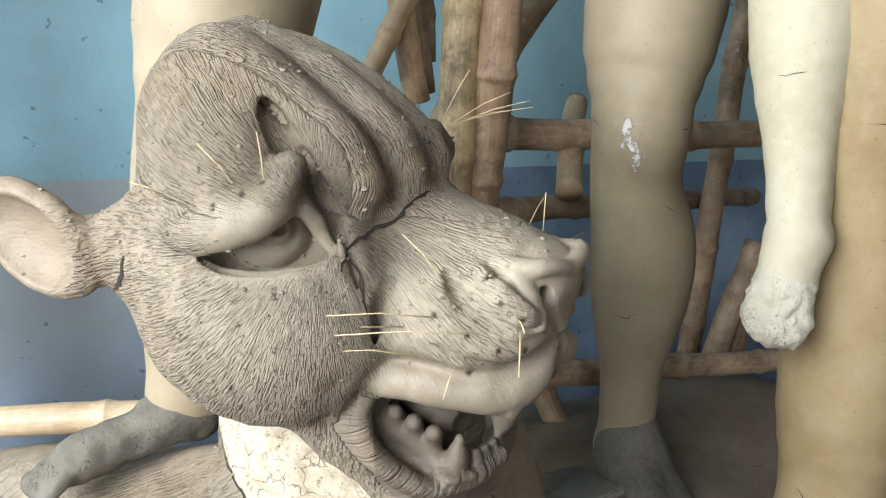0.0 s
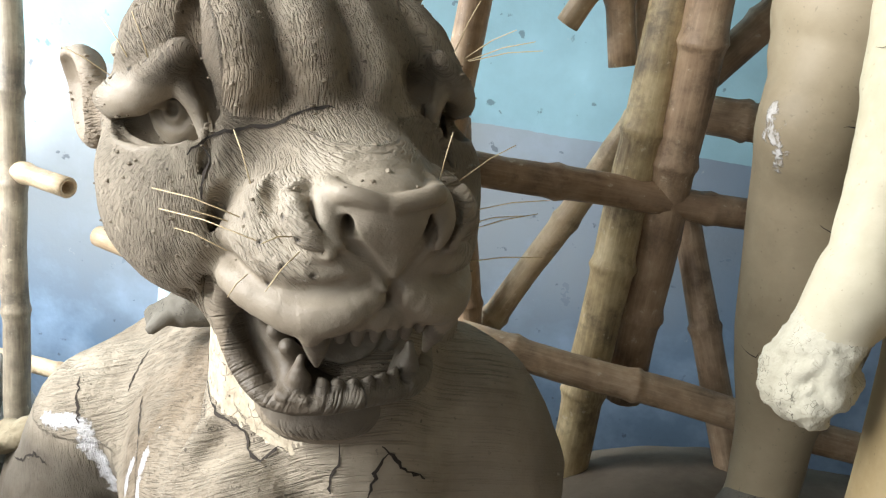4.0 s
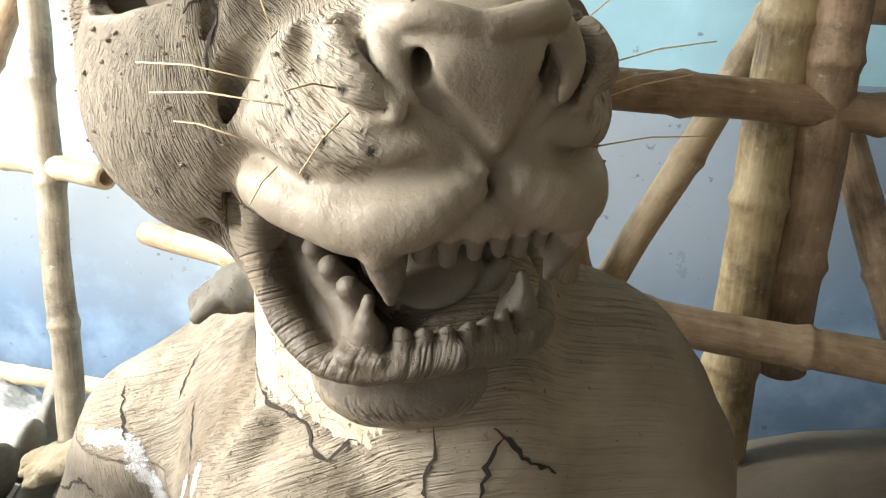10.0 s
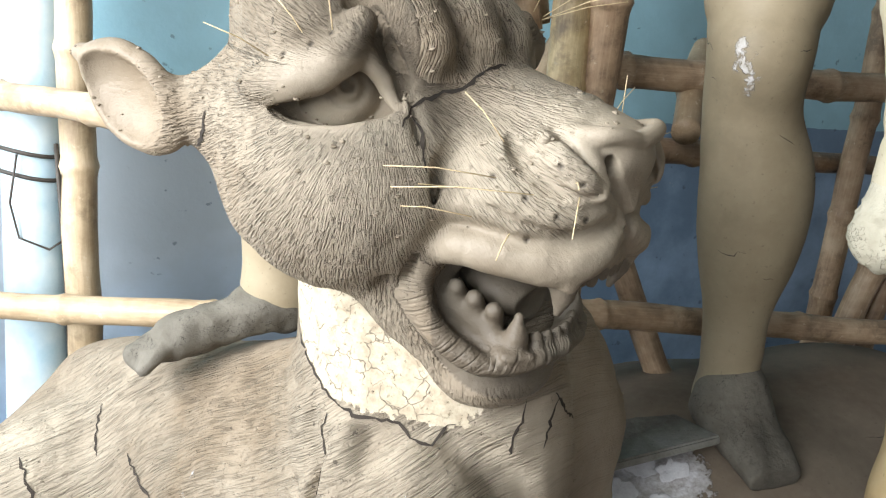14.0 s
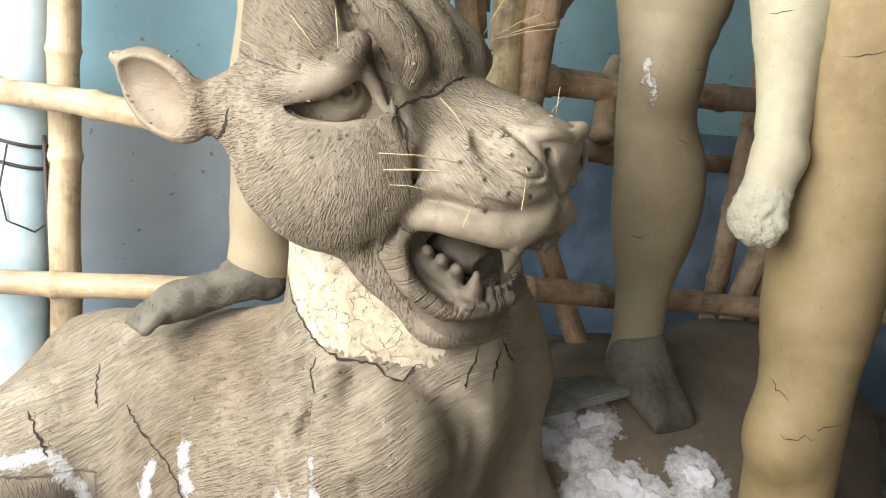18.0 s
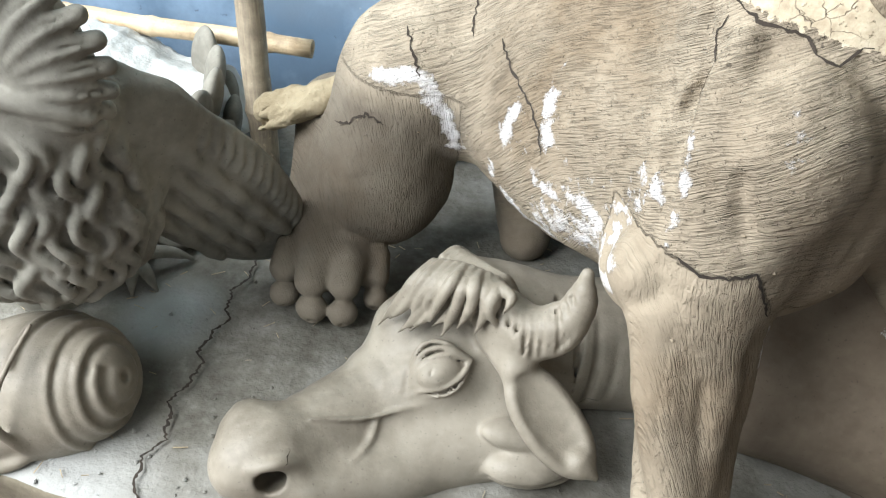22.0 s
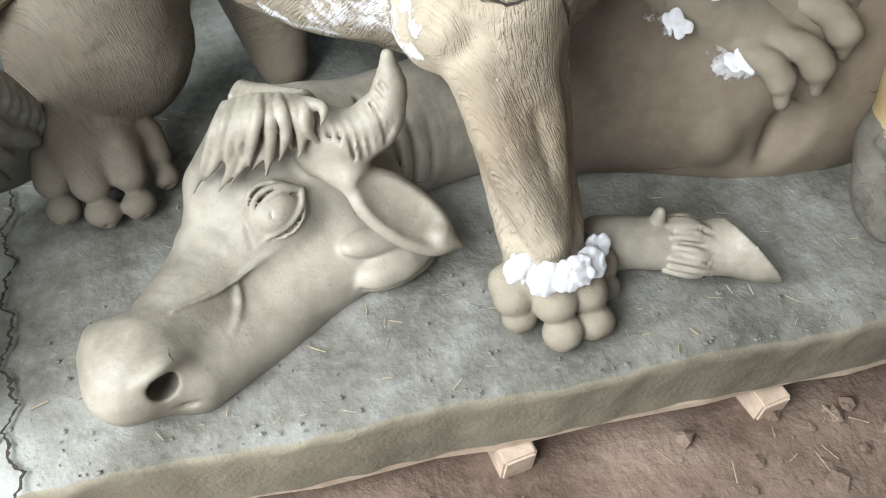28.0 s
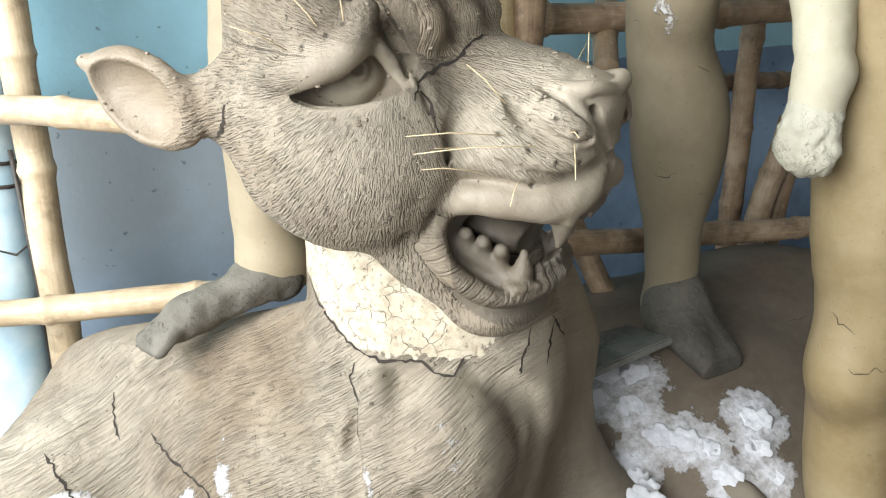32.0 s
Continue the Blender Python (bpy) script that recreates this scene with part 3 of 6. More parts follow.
wall_with_opening("wall_north", (X0 - 0.2, Y1, -0.05), (X1 + 0.2, Y1 + 0.2, TOP), 0, None, WALL, "old blue limewashed wall with a darker blue dado")
wall_with_opening("wall_west", (X0 - 0.2, Y0, -0.05), (X0, Y1, TOP), 1, (-1.4, 1.5, 0.5, 2.75), PLAIN_WALL, "grey plaster side wall with a wide shop opening")
wall_with_opening("wall_south", (X0 - 0.2, Y0 - 0.2, -0.05), (X1 + 0.2, Y0, TOP), 0, (-1.6, 0.6, 0.9, 2.7), PLAIN_WALL, "grey plaster wall with a wide opening to the street")
wall_with_opening("wall_east", (X1, Y0, -0.05), (X1 + 0.2, Y1, TOP), 1, None, PLAIN_WALL, "grey plaster end wall of the workshop")
bm = bmesh.new()
slab_box(bm, (X0 - 0.2, Y0 - 0.2, TOP), (X1 + 0.2, Y1 + 0.2, TOP + 0.12))
tagged(from_bm("ceiling", bm, PLAIN_WALL), "plain grey workshop ceiling", "ceiling", kind="structure")

# ---- the clay-covered platform ----
SLAB_TOP = 0.2


def edge_y(x):
    return 0.505 - 0.16 * (x + 0.665)


def platform():
    """Clay spread over a timber frame; a long shrinkage crack runs back from the front edge."""
    base = tagged(new("platform"), "clay-covered platform on timber blocks, cracked across the top", "platform")
    nx, ny, rows = 230, 120, 9
    xs = np.linspace(-1.35, 2.1, nx)
    crack_y = np.linspace(0.3, 1.25, 60)
    crack_x = -0.435 + 0.05 * np.clip((crack_y - 0.45) / 0.6, 0, 1.3) ** 1.5 + 0.008 * np.sin(crack_y * 55) + 0.005 * np.sin(crack_y * 131)
    verts, quads = [], []
    t = np.linspace(0, 1, ny) ** 1.25
    for x in xs:
        e = edge_y(x) + 0.0025 * math.sin(x * 17) + 0.0012 * math.sin(x * 71)
        for j in range(rows):
            verts.append((x, e + 0.0012 * math.sin(j * 2.9 + x * 37 + 3 * math.sin(x * 19 + j)), 0.062 + (SLAB_TOP - 0.012 - 0.062) * j / (rows - 1)))
        for s in t:
            verts.append((x, e + 0.006 + s * (1.5 - e), SLAB_TOP))
    p = np.array(verts)
    n = rows + ny
    top = p[:, 2] > SLAB_TOP - 1e-6
    rim = np.clip((p[:, 1] - (0.505 - 0.16 * (p[:, 0] + 0.665))) / 0.03, 0, 1)
    p[top, 2] += (-0.008 * (1 - rim) ** 2 + 0.004 * wobble(p, 17, 1) + 0.0022 * wobble(p, 61, 2) + 0.0015 * wobble(p, 139, 3))[top]
    d = np.abs(p[:, 0] - np.interp(p[:, 1], crack_y, crack_x))
    i = np.arange(nx * n).reshape(nx, n)
    q = np.stack([i[:-1, :-1], i[1:, :-1], i[1:, 1:], i[:-1, 1:]], -1).reshape(-1, 4)
    side = np.tile(np.arange(n - 1) < rows, nx - 1)
    ob = link_mesh("clay_top", p, q, [SLAB, SLAB_SIDE], side.astype(int))
    ob.parent = base
    # open crack as a thin ribbon laid on the clay, its shade painted dark
    bm = bmesh.new()
    last = None
    rng = random.Random(4)
    for k in range(190):
        y = 0.462 + k * 0.004
        x = float(np.interp(y, crack_y, crack_x)) + rng.uniform(-0.0025, 0.0025)
        w = 0.0013 + 0.0018 * rng.random() * (1 if y < 0.95 else 0.4)
        z = SLAB_TOP + 0.0075
        now = (bm.verts.new((x - w, y, z)), bm.verts.new((x + w, y, z)))
        if last:
            bm.faces.new((last[0], last[1], now[1], now[0]))
        last = now
    part("crack", bm, HOLE, base, "dark open shrinkage crack")
    # timber frame below
    a = math.atan(-0.16)
    for name, x0, x1, dy0, dy1, z0, z1 in (("plank", -1.35, 2.1, 0.004, 0.07, 0.036, 0.0605), ("plank", -1.35, 2.1, 0.7, 0.8, 0.036, 0.0605)):
        bm = bmesh.new()
        slab_box(bm, (x0, dy0, z0), (x1, dy1, z1), 0.004)
        bmesh.ops.subdivide_edges(bm, edges=[e for e in bm.edges if e.calc_length() > 1], cuts=40)
        for v in bm.verts:
            v.co.y += 0.003 * math.sin(v.co.x * 23)
            v.co.z += 0.003 * math.sin(v.co.x * 31)
            v.co.y += edge_y(v.co.x)
        part(name, bm, TIMBER, base, "raw timber board under the clay")
    for bx in (-1.0, -0.35, 0.2, 0.62, 1.2, 1.8):
        for dy in (-0.02, 0.72):
            bm = bmesh.new()
            slab_box(bm, (bx - 0.028, edge_y(bx) + dy, -0.02), (bx + 0.028, edge_y(bx) + dy + 0.09, 0.036), 0.004)
            part("block", bm, TIMBER, base, "sawn timber block")
    return base


platform()


# ---- bamboo scaffold ----
def bamboo(p0, p1, r, material, label, group="bamboo scaffold poles", seed=0, taper=0.9, bend=0.006, hollow_end=False):
    """A cane with swollen nodes, a slight bow and sawn ends; local z runs along it."""
    rng = random.Random(seed)
    a, b = Vector(p0), Vector(p1)
    length = (b - a).length
    stations, z = [], 0.0
    node = rng.uniform(0.05, 0.16)
    cuts = sorted([0, length] + [length * k / 24 for k in range(1, 24)])
    nodes = []
    while node < length:
        nodes.append(node)
        node += rng.uniform(0.17, 0.26)
    for nd in nodes:
        cuts += [nd - 0.018, nd - 0.007, nd - 0.002, nd + 0.003, nd + 0.014]
    cuts = sorted(c for c in set(cuts) if 0 <= c <= length)
    ph = rng.uniform(0, 6)
    pts, radii = [], []
    for c in cuts:
        swell = max([0] + [math.exp(-((c - nd) / 0.009) ** 2) * 0.16 - math.exp(-((c - nd - 0.007) / 0.004) ** 2) * 0.1 for nd in nodes])
        radii.append(r * (1 + (taper - 1) * c / length) * (1 + swell) * (1 + 0.015 * math.sin(c * 40 + ph)))
        pts.append((bend * math.sin(c / length * math.pi + ph * 0.1) + 0.0016 * math.sin(c * 23 + ph), 0.0016 * math.cos(c * 19 + ph), c))
    bm = bmesh.new()
    rings = tube(bm, pts, radii, 14, ends=not hollow_end)
    if hollow_end:
        bm.faces.new(rings[0][::-1])
        inner = [bm.verts.new(Vector(v.co) * 1.0) for v in rings[-1]]
        cx = Vector(pts[-1])
        for v in inner:
            v.co = cx + (v.co - cx) * 0.62
        deep = [bm.verts.new(v.co - Vector((0, 0, 0.03))) for v in inner]
        for k in range(14):
            j = (k + 1) % 14
            bm.faces.new((rings[-1][k], rings[-1][j], inner[j], inner[k]))
            bm.faces.new((inner[k], inner[j], deep[j], deep[k]))
        bm.faces.new(deep)
    ob = from_bm("bamboo_pole", bm, material, smooth=True)
    ob.matrix_world = Matrix.Translation(a) @ (b - a).to_track_quat("Z", "Y").to_matrix().to_4x4()
    return tagged(ob, label, "bamboo pole", group)


G = SLAB_TOP
bamboo((0.625, 1.105, 0.0), (0.664, 1.28, 2.05), 0.034, BAMBOO_GREEN, "yellow-green split bamboo post, mottled and weathered", seed=1)
bamboo((0.699, 1.225, 0.715), (0.672, 1.14, 2.1), 0.033, BAMBOO, "brown bamboo post lashed to the scaffold", seed=2)
bamboo((0.93, 1.122, 0.55), (0.735, 1.283, 1.03), 0.025, BAMBOO, "dark brown slanting bamboo brace", seed=5)
bamboo((0.435, 1.31, 0.705), (0.70, 1.29, 1.30), 0.023, BAMBOO_PALE, "slanting pale pinkish bamboo scaffold brace", seed=3)
bamboo((0.405, 1.085, 1.099), (1.75, 1.56, 0.955), 0.0245, BAMBOO, "brown horizontal bamboo rail", seed=6)
bamboo((0.43, 1.075, 0.842), (1.75, 1.075, 0.71), 0.0245, BAMBOO, "brown lower bamboo rail", seed=7)
bamboo((0.72, 1.285, 1.182), (1.7, 1.29, 1.172), 0.03, BAMBOO, "thick brown upper bamboo rail", seed=8)
bamboo((0.36, 1.27, 1.46), (0.357, 1.25, 1.10), 0.027, BAMBOO, "reddish upright bamboo scaffold post", seed=9)
bamboo((0.357, 1.262, 1.12), (0.43, 1.27, 0.74), 0.025, BAMBOO, "dark bamboo stake behind the statue", seed=10)
bamboo((0.60, 1.27, 1.24), (0.47, 1.31, 1.75), 0.022, BAMBOO, "slanting brown bamboo scaffold cane", seed=11)
bamboo((0.63, 1.31, 1.25), (0.54, 1.33, 1.75), 0.018, BAMBOO, "thin dark bamboo cane in the scaffold", seed=12)
bamboo((0.64, 1.33, 1.3), (0.6, 1.36, 1.75), 0.016, BAMBOO, "thin dark bamboo cane in the scaffold", seed=13)
bamboo((0.505, 1.25, 1.29), (0.62, 1.24, 1.52), 0.018, BAMBOO_PALE, "short pale offcut of bamboo", seed=14)
bamboo((0.70, 1.33, 1.2), (0.92, 1.32, 1.5), 0.028, BAMBOO, "dark slanting bamboo brace", seed=15)
bamboo((1.39, 1.28, 0.5), (1.52, 1.32, 0.92), 0.03, BAMBOO, "pale brown slanting bamboo prop", seed=16)
bamboo((1.47, 1.30, 0.5), (1.60, 1.34, 0.95), 0.028, BAMBOO, "pale brown slanting bamboo prop", seed=17)
bamboo((1.45, 1.38, 0.2), (1.44, 1.42, 1.9), 0.028, BAMBOO, "upright brown bamboo scaffold post", seed=18)
bamboo((0.88, 1.2, 1.095), (1.03, 1.42, 1.22), 0.025, BAMBOO_PALE, "short stake with a pale sawn end", seed=19)
bamboo((-0.45, 1.66, 1.062), (0.06, 1.035, 1.114), 0.023, BAMBOO_PALE, "pale horizontal bamboo rail", seed=20)
bamboo((0.16, 1.178, 0.79), (-0.325, 1.356, 0.757), 0.0235, BAMBOO_PALE, "pale sun-bleached bamboo rail with a sawn end", seed=21, hollow_end=True)
bamboo((-0.108, 1.35, 0.2), (-0.09, 1.5, 2.2), 0.029, BAMBOO_PALE, "pale upright bamboo post", seed=22)
bamboo((-0.43, 1.21, 0.2), (-0.60, 1.59, 1.98), 0.026, BAMBOO_GREY, "mottled grey-green bamboo post", seed=23)
bamboo((-1.4, 1.70, 0.81), (-0.347, 1.295, 0.874), 0.022, BAMBOO_PALE, "pale bamboo rail with a hollow sawn end", seed=24, hollow_end=True)
bamboo((-1.5, 1.48, 0.36), (-0.385, 1.413, 0.387), 0.021, BAMBOO_PALE, "pinkish lower bamboo rail with a sawn end", seed=25, hollow_end=True)
bamboo((-0.95, 1.46, 0.6), (-0.42, 1.44, 1.42), 0.026, BAMBOO, "dark slanting bamboo brace", seed=26)


# ---- the clay lion ----
def lion_head():
    """Head in its own frame: x forward out of the muzzle, y to the lion's left, z up in metres above the ground. The mouth sits a little to its left."""
    s = Sculpt((-0.56, -0.3, 0.86), (0.09, 0.3, 1.42), 0.0024)
    s.lump((-0.28, 0, 1.21), (0.142, 0.147, 0.13), 0.05)                    # skull
    s.lump((-0.318, -0.01, 1.292), (0.098, 0.1, 0.075), 0.04)              # crown
    for y in (-1, 1):
        s.lump((-0.23, 0.09 * y, 1.143), (0.13, 0.106, 0.112), 0.05)       # cheek
        s.roll([(-0.315, 0.07 * y, 1.308), (-0.265, 0.115 * y, 1.282), (-0.23, 0.14 * y, 1.258)], [0.05, 0.048, 0.034], 0.04)    # brow slope
    # three rolls of the forehead run down to a step above the muzzle
    s.roll([(-0.325, -0.05, 1.335), (-0.26, -0.07, 1.318), (-0.19, -0.077, 1.288), (-0.158, -0.077, 1.264)], [0.042, 0.042, 0.037, 0.027], 0.02)
    s.roll([(-0.325, -0.008, 1.345), (-0.25, -0.014, 1.328), (-0.175, -0.016, 1.292), (-0.148, -0.014, 1.266)], [0.04, 0.036, 0.034, 0.026], 0.01)
    s.roll([(-0.325, 0.03, 1.338), (-0.25, 0.038, 1.322), (-0.18, 0.041, 1.286), (-0.15, 0.041, 1.266)], [0.038, 0.034, 0.032, 0.024], 0.01)
    # muzzle: broad bridge and two puffed whisker pads
    for b in (-0.022, 0.004, 0.03):
        s.roll([(-0.14, b, 1.206), (-0.07, b, 1.196), (-0.012, b * 0.8, 1.187)], [0.038, 0.036, 0.028], 0.03)
    s.lump((-0.1, 0.005, 1.15), (0.098, 0.098, 0.062), 0.03)
    for y in (-1, 1):
        o = 0.005
        s.lump((-0.063, 0.036 * y + o, 1.15), (0.076, 0.07, 0.051), 0.018)
        s.lump((-0.07, 0.07 * y + o, 1.182), (0.03, 0.026, 0.024), 0.02)
    s.lump((-0.15, 0.005, 1.04), (0.105, 0.108, 0.085), 0.04)              # jaw root
    s.lump((-0.1, 0.004, 0.962), (0.056, 0.074, 0.043), 0.035)             # chin
    s.roll([(-0.16, 0.115, 1.1), (-0.165, 0.118, 1.0), (-0.19, 0.11, 0.9)], [0.05, 0.05, 0.06], 0.04)       # far side of the throat
    # mouth
    s.press((-0.02, 0.006, 1.044), (0.105, 0.074, 0.05), 0.01)
    s.press((-0.085, 0.005, 1.05), (0.055, 0.074, 0.046), 0.012)
    for y in (-1, 1):
        o = 0.006
        s.press((-0.078, 0.083 * y + o, 1.054), (0.045, 0.036, 0.05), 0.01)
        s.roll([(-0.122, 0.097 * y + o, 1.088), (-0.092, 0.104 * y + o, 1.107), (-0.05, 0.09 * y + o, 1.107), (-0.018, 0.068 * y + o, 1.104), (0.001, 0.042 * y + o, 1.11), (0.006, 0.017 * y + o, 1.124)],
               [0.009, 0.0155, 0.019, 0.0205, 0.0195, 0.0135], 0.007)      # upper lip
        s.roll([(-0.128, 0.1 * y + o, 1.1), (-0.13, 0.102 * y + o, 1.055), (-0.105, 0.094 * y + o, 1.014), (-0.066, 0.076 * y + o, 0.992), (-0.038, 0.04 * y + o, 0.996), (-0.031, o, 1.0)],
               [0.01, 0.0115, 0.012, 0.0125, 0.0115, 0.011], 0.008)        # lower lip
        s.groove([(-0.11, 0.112 * y + o, 1.0), (-0.06, 0.088 * y + o, 0.974), (-0.026, 0.044 * y + o, 0.977), (-0.016, o, 0.98)], [0.004, 0.009, 0.01, 0.01], 0.014)

    def nose(x, y, z):                                                     # the nose is turned a little to its right
        return (x * 0.99 + y * 0.139, y * 0.99 - x * 0.139, z)

    # nose: a flat three-cornered pad under a thick rolled rim that curls round the nostrils
    s.lump((-0.014, 0.0, 1.192), (0.034, 0.043, 0.022), 0.012)
    for y in (-1, 1):
        # wrinkled fold between nose and pad
        o = 0.004
        s.roll([(-0.052, 0.06 * y + o, 1.205), (-0.024, 0.072 * y + o, 1.194), (-0.004, 0.069 * y + o, 1.18), (0.009, 0.052 * y + o, 1.169)], [0.009, 0.013, 0.0135, 0.009], 0.005)
        s.groove([(-0.064, 0.08 * y + o, 1.206), (-0.05, 0.092 * y + o, 1.194), (-0.034, 0.097 * y + o, 1.176), (-0.014, 0.09 * y + o, 1.162), (0.005, 0.072 * y + o, 1.155), (0.015, 0.048 * y + o, 1.155)],
                 [0.003, 0.0075, 0.0085, 0.0075, 0.006, 0.003], 0.005)
        s.groove([(-0.02, 0.054 * y + o, 1.221), (-0.008, 0.061 * y + o, 1.202), (0.003, 0.058 * y + o, 1.184), (0.013, 0.044 * y + o, 1.166), (0.018, 0.026 * y + o, 1.151), (0.018, 0.01 * y + o, 1.138)],
                 [0.002, 0.0035, 0.004, 0.004, 0.0045, 0.0045], 0.004)
        for x0, y0, z0, x1, y1, z1, r in ((-0.046, 0.078, 1.203, -0.03, 0.052, 1.227, 0.0045), (-0.026, 0.074, 1.211, -0.014, 0.05, 1.224, 0.004), (-0.076, 0.08, 1.207, -0.062, 0.052, 1.232, 0.004)):
            s.groove([(x0, y0 * y + o, z0), ((x0 + x1) / 2 - 0.003, (y0 + y1) / 2 * y + o, (z0 + z1) / 2), (x1, y1 * y + o, z1)], [0.0025, r, 0.002], 0.005)
        # crease between whisker pad and lip
        s.groove([(-0.096, 0.112 * y + o, 1.153), (-0.065, 0.11 * y + o, 1.137), (-0.03, 0.097 * y + o, 1.127), (0.0, 0.073 * y + o, 1.127), (0.016, 0.047 * y + o, 1.134), (0.02, 0.03 * y + o, 1.142)], [0.003, 0.0065, 0.0075, 0.0075, 0.006, 0.003], 0.006)
        s.roll([(-0.096, 0.1 * y + o, 1.143), (-0.065, 0.099 * y + o, 1.149), (-0.036, 0.09 * y + o, 1.14)], [0.006, 0.0105, 0.007], 0.014)
        # crease behind the pad
        s.groove([(-0.078, 0.062 * y + o, 1.222), (-0.094, 0.093 * y + o, 1.2), (-0.107, 0.109 * y + o, 1.172), (-0.116, 0.115 * y + o, 1.14), (-0.124, 0.116 * y + o, 1.105), (-0.132, 0.115 * y + o, 1.07)], [0.003, 0.0065, 0.008, 0.008, 0.006, 0.003], 0.009)
    for y in (-1, -0.4, 0.4, 1):
        s.roll([nose(-0.002, 0.0135 * y, 1.197), nose(0.004, 0.014 * y, 1.178), nose(0.0085, 0.0075 * y, 1.158), nose(0.0105, 0.001 * y, 1.139)], [0.0145, 0.0135, 0.0105, 0.0075], 0.003)
    for y in (-1, 1):
        s.roll([nose(-0.05, 0.036 * y, 1.208), nose(-0.026, 0.043 * y, 1.2065), nose(-0.008, 0.0465 * y, 1.199), nose(0.004, 0.0462 * y, 1.1865), nose(0.011, 0.041 * y, 1.1765), nose(0.015, 0.034 * y, 1.173)],
               [0.008, 0.0115, 0.0125, 0.0108, 0.0085, 0.0055], 0.0035)    # wing
        s.roll([nose(-0.014, 0.043 * y, 1.206), nose(0.007, 0.037 * y, 1.2125), nose(0.0165, 0.022 * y, 1.2115), nose(0.019, 0, 1.2075)], [0.0115, 0.0092, 0.0078, 0.0066], 0.0035)      # rim
        s.press(nose(0.012, 0.0335 * y, 1.1875), (0.026, 0.0055, 0.0092), 0.002, (0, 18, 14 * y - 8))
        s.groove([nose(0.014, 0.037 * y, 1.193), nose(0.0165, 0.0325 * y, 1.183), nose(0.019, 0.0275 * y, 1.1755), nose(0.019, 0.0235 * y, 1.166), nose(0.0195, 0.0155 * y, 1.151), nose(0.019, 0.005 * y, 1.137)], [0.004, 0.0058, 0.0046, 0.0034, 0.003, 0.003], 0.0025)
        s.groove([nose(-0.022, 0.057 * y, 1.212), nose(-0.006, 0.06 * y, 1.198), nose(0.008, 0.0575 * y, 1.182), nose(0.017, 0.047 * y, 1.168), nose(0.021, 0.034 * y, 1.158)], [0.002, 0.0036, 0.0036, 0.003, 0.002], 0.003)
    for line in ([(0.011, -0.034, 1.174), (0.013, -0.026, 1.17), (0.017, -0.018, 1.162), (0.0185, -0.009, 1.152), (0.018, 0.0, 1.142), (0.013, 0.007, 1.135)],
                 [(0.012, 0.04, 1.183), (0.019, 0.032, 1.172), (0.019, 0.024, 1.16), (0.0155, 0.016, 1.147), (0.013, 0.009, 1.136)]):
        s.groove(line, [0.004, 0.005, 0.0052, 0.0052, 0.005, 0.005][:len(line)], 0.0025)
    s.groove([(0.014, 0.008, 1.137), (0.013, 0.009, 1.125), (0.014, 0.01, 1.112), (0.008, 0.009, 1.098)], [0.0045, 0.0055, 0.006, 0.007], 0.0025)
    s.groove([(0.0215, -0.001, 1.165), (0.021, 0.0, 1.15)], [0.0012, 0.0022], 0.002)
    s.groove([(-0.03, -0.093, 1.127), (0.0, -0.062, 1.126), (0.0155, -0.035, 1.134), (0.017, -0.022, 1.143)], [0.003, 0.0045, 0.0045, 0.002], 0.005)
    for y in (-1, 1):                                                      # deep folds of the snarl round the whisker pad
        o = 0.004
        s.groove([(-0.066, 0.077 * y + o, 1.208), (-0.054, 0.083 * y + o, 1.196), (-0.036, 0.086 * y + o, 1.183), (-0.017, 0.082 * y + o, 1.17), (0.001, 0.074 * y + o, 1.164), (0.013, 0.06 * y + o, 1.168)],
                 [0.002, 0.0065, 0.008, 0.0078, 0.0065, 0.002], 0.004)
        s.groove([(-0.068, 0.112 * y + o, 1.15), (-0.049, 0.108 * y + o, 1.146), (-0.03, 0.1 * y + o, 1.138), (-0.012, 0.08 * y + o, 1.132), (0.003, 0.054 * y + o, 1.132), (0.014, 0.036 * y + o, 1.143)],
                 [0.002, 0.0055, 0.0065, 0.0065, 0.0055, 0.002], 0.004)
        s.groove([(-0.031, 0.077 * y + o, 1.204), (-0.024, 0.064 * y + o, 1.207), (-0.018, 0.054 * y + o, 1.212)], [0.002, 0.0052, 0.002], 0.003)
        s.groove([(-0.055, 0.07 * y + o, 1.21), (-0.048, 0.058 * y + o, 1.218), (-0.042, 0.046 * y + o, 1.224)], [0.002, 0.0045, 0.002], 0.003)
    # brow furrows and the step down to the muzzle
    s.groove([(-0.128, -0.09, 1.238), (-0.12, -0.05, 1.249), (-0.112, 0, 1.255), (-0.112, 0.05, 1.255), (-0.13, 0.09, 1.242)], [0.004, 0.006, 0.007, 0.007, 0.005], 0.006)
    s.press((-0.158, 0.1, 1.262), (0.045, 0.022, 0.027), 0.004)            # roughed-out socket of the far eye
    for y in (-1, 1):
        s.groove([(-0.24, 0.1 * y, 1.33), (-0.212, 0.111 * y, 1.308), (-0.192, 0.113 * y, 1.287), (-0.175, 0.108 * y, 1.26), (-0.16, 0.103 * y, 1.236), (-0.15, 0.104 * y, 1.222)], [0.003, 0.0115, 0.0135, 0.0115, 0.0085, 0.004], 0.007)
        s.groove([(-0.14, 0.108 * y, 1.222), (-0.126, 0.118 * y, 1.19), (-0.124, 0.122 * y, 1.16), (-0.138, 0.123 * y, 1.11), (-0.15, 0.12 * y, 1.06), (-0.14, 0.11 * y, 1.01)], [0.001, 0.0015, 0.002, 0.004, 0.005, 0.003], 0.012)
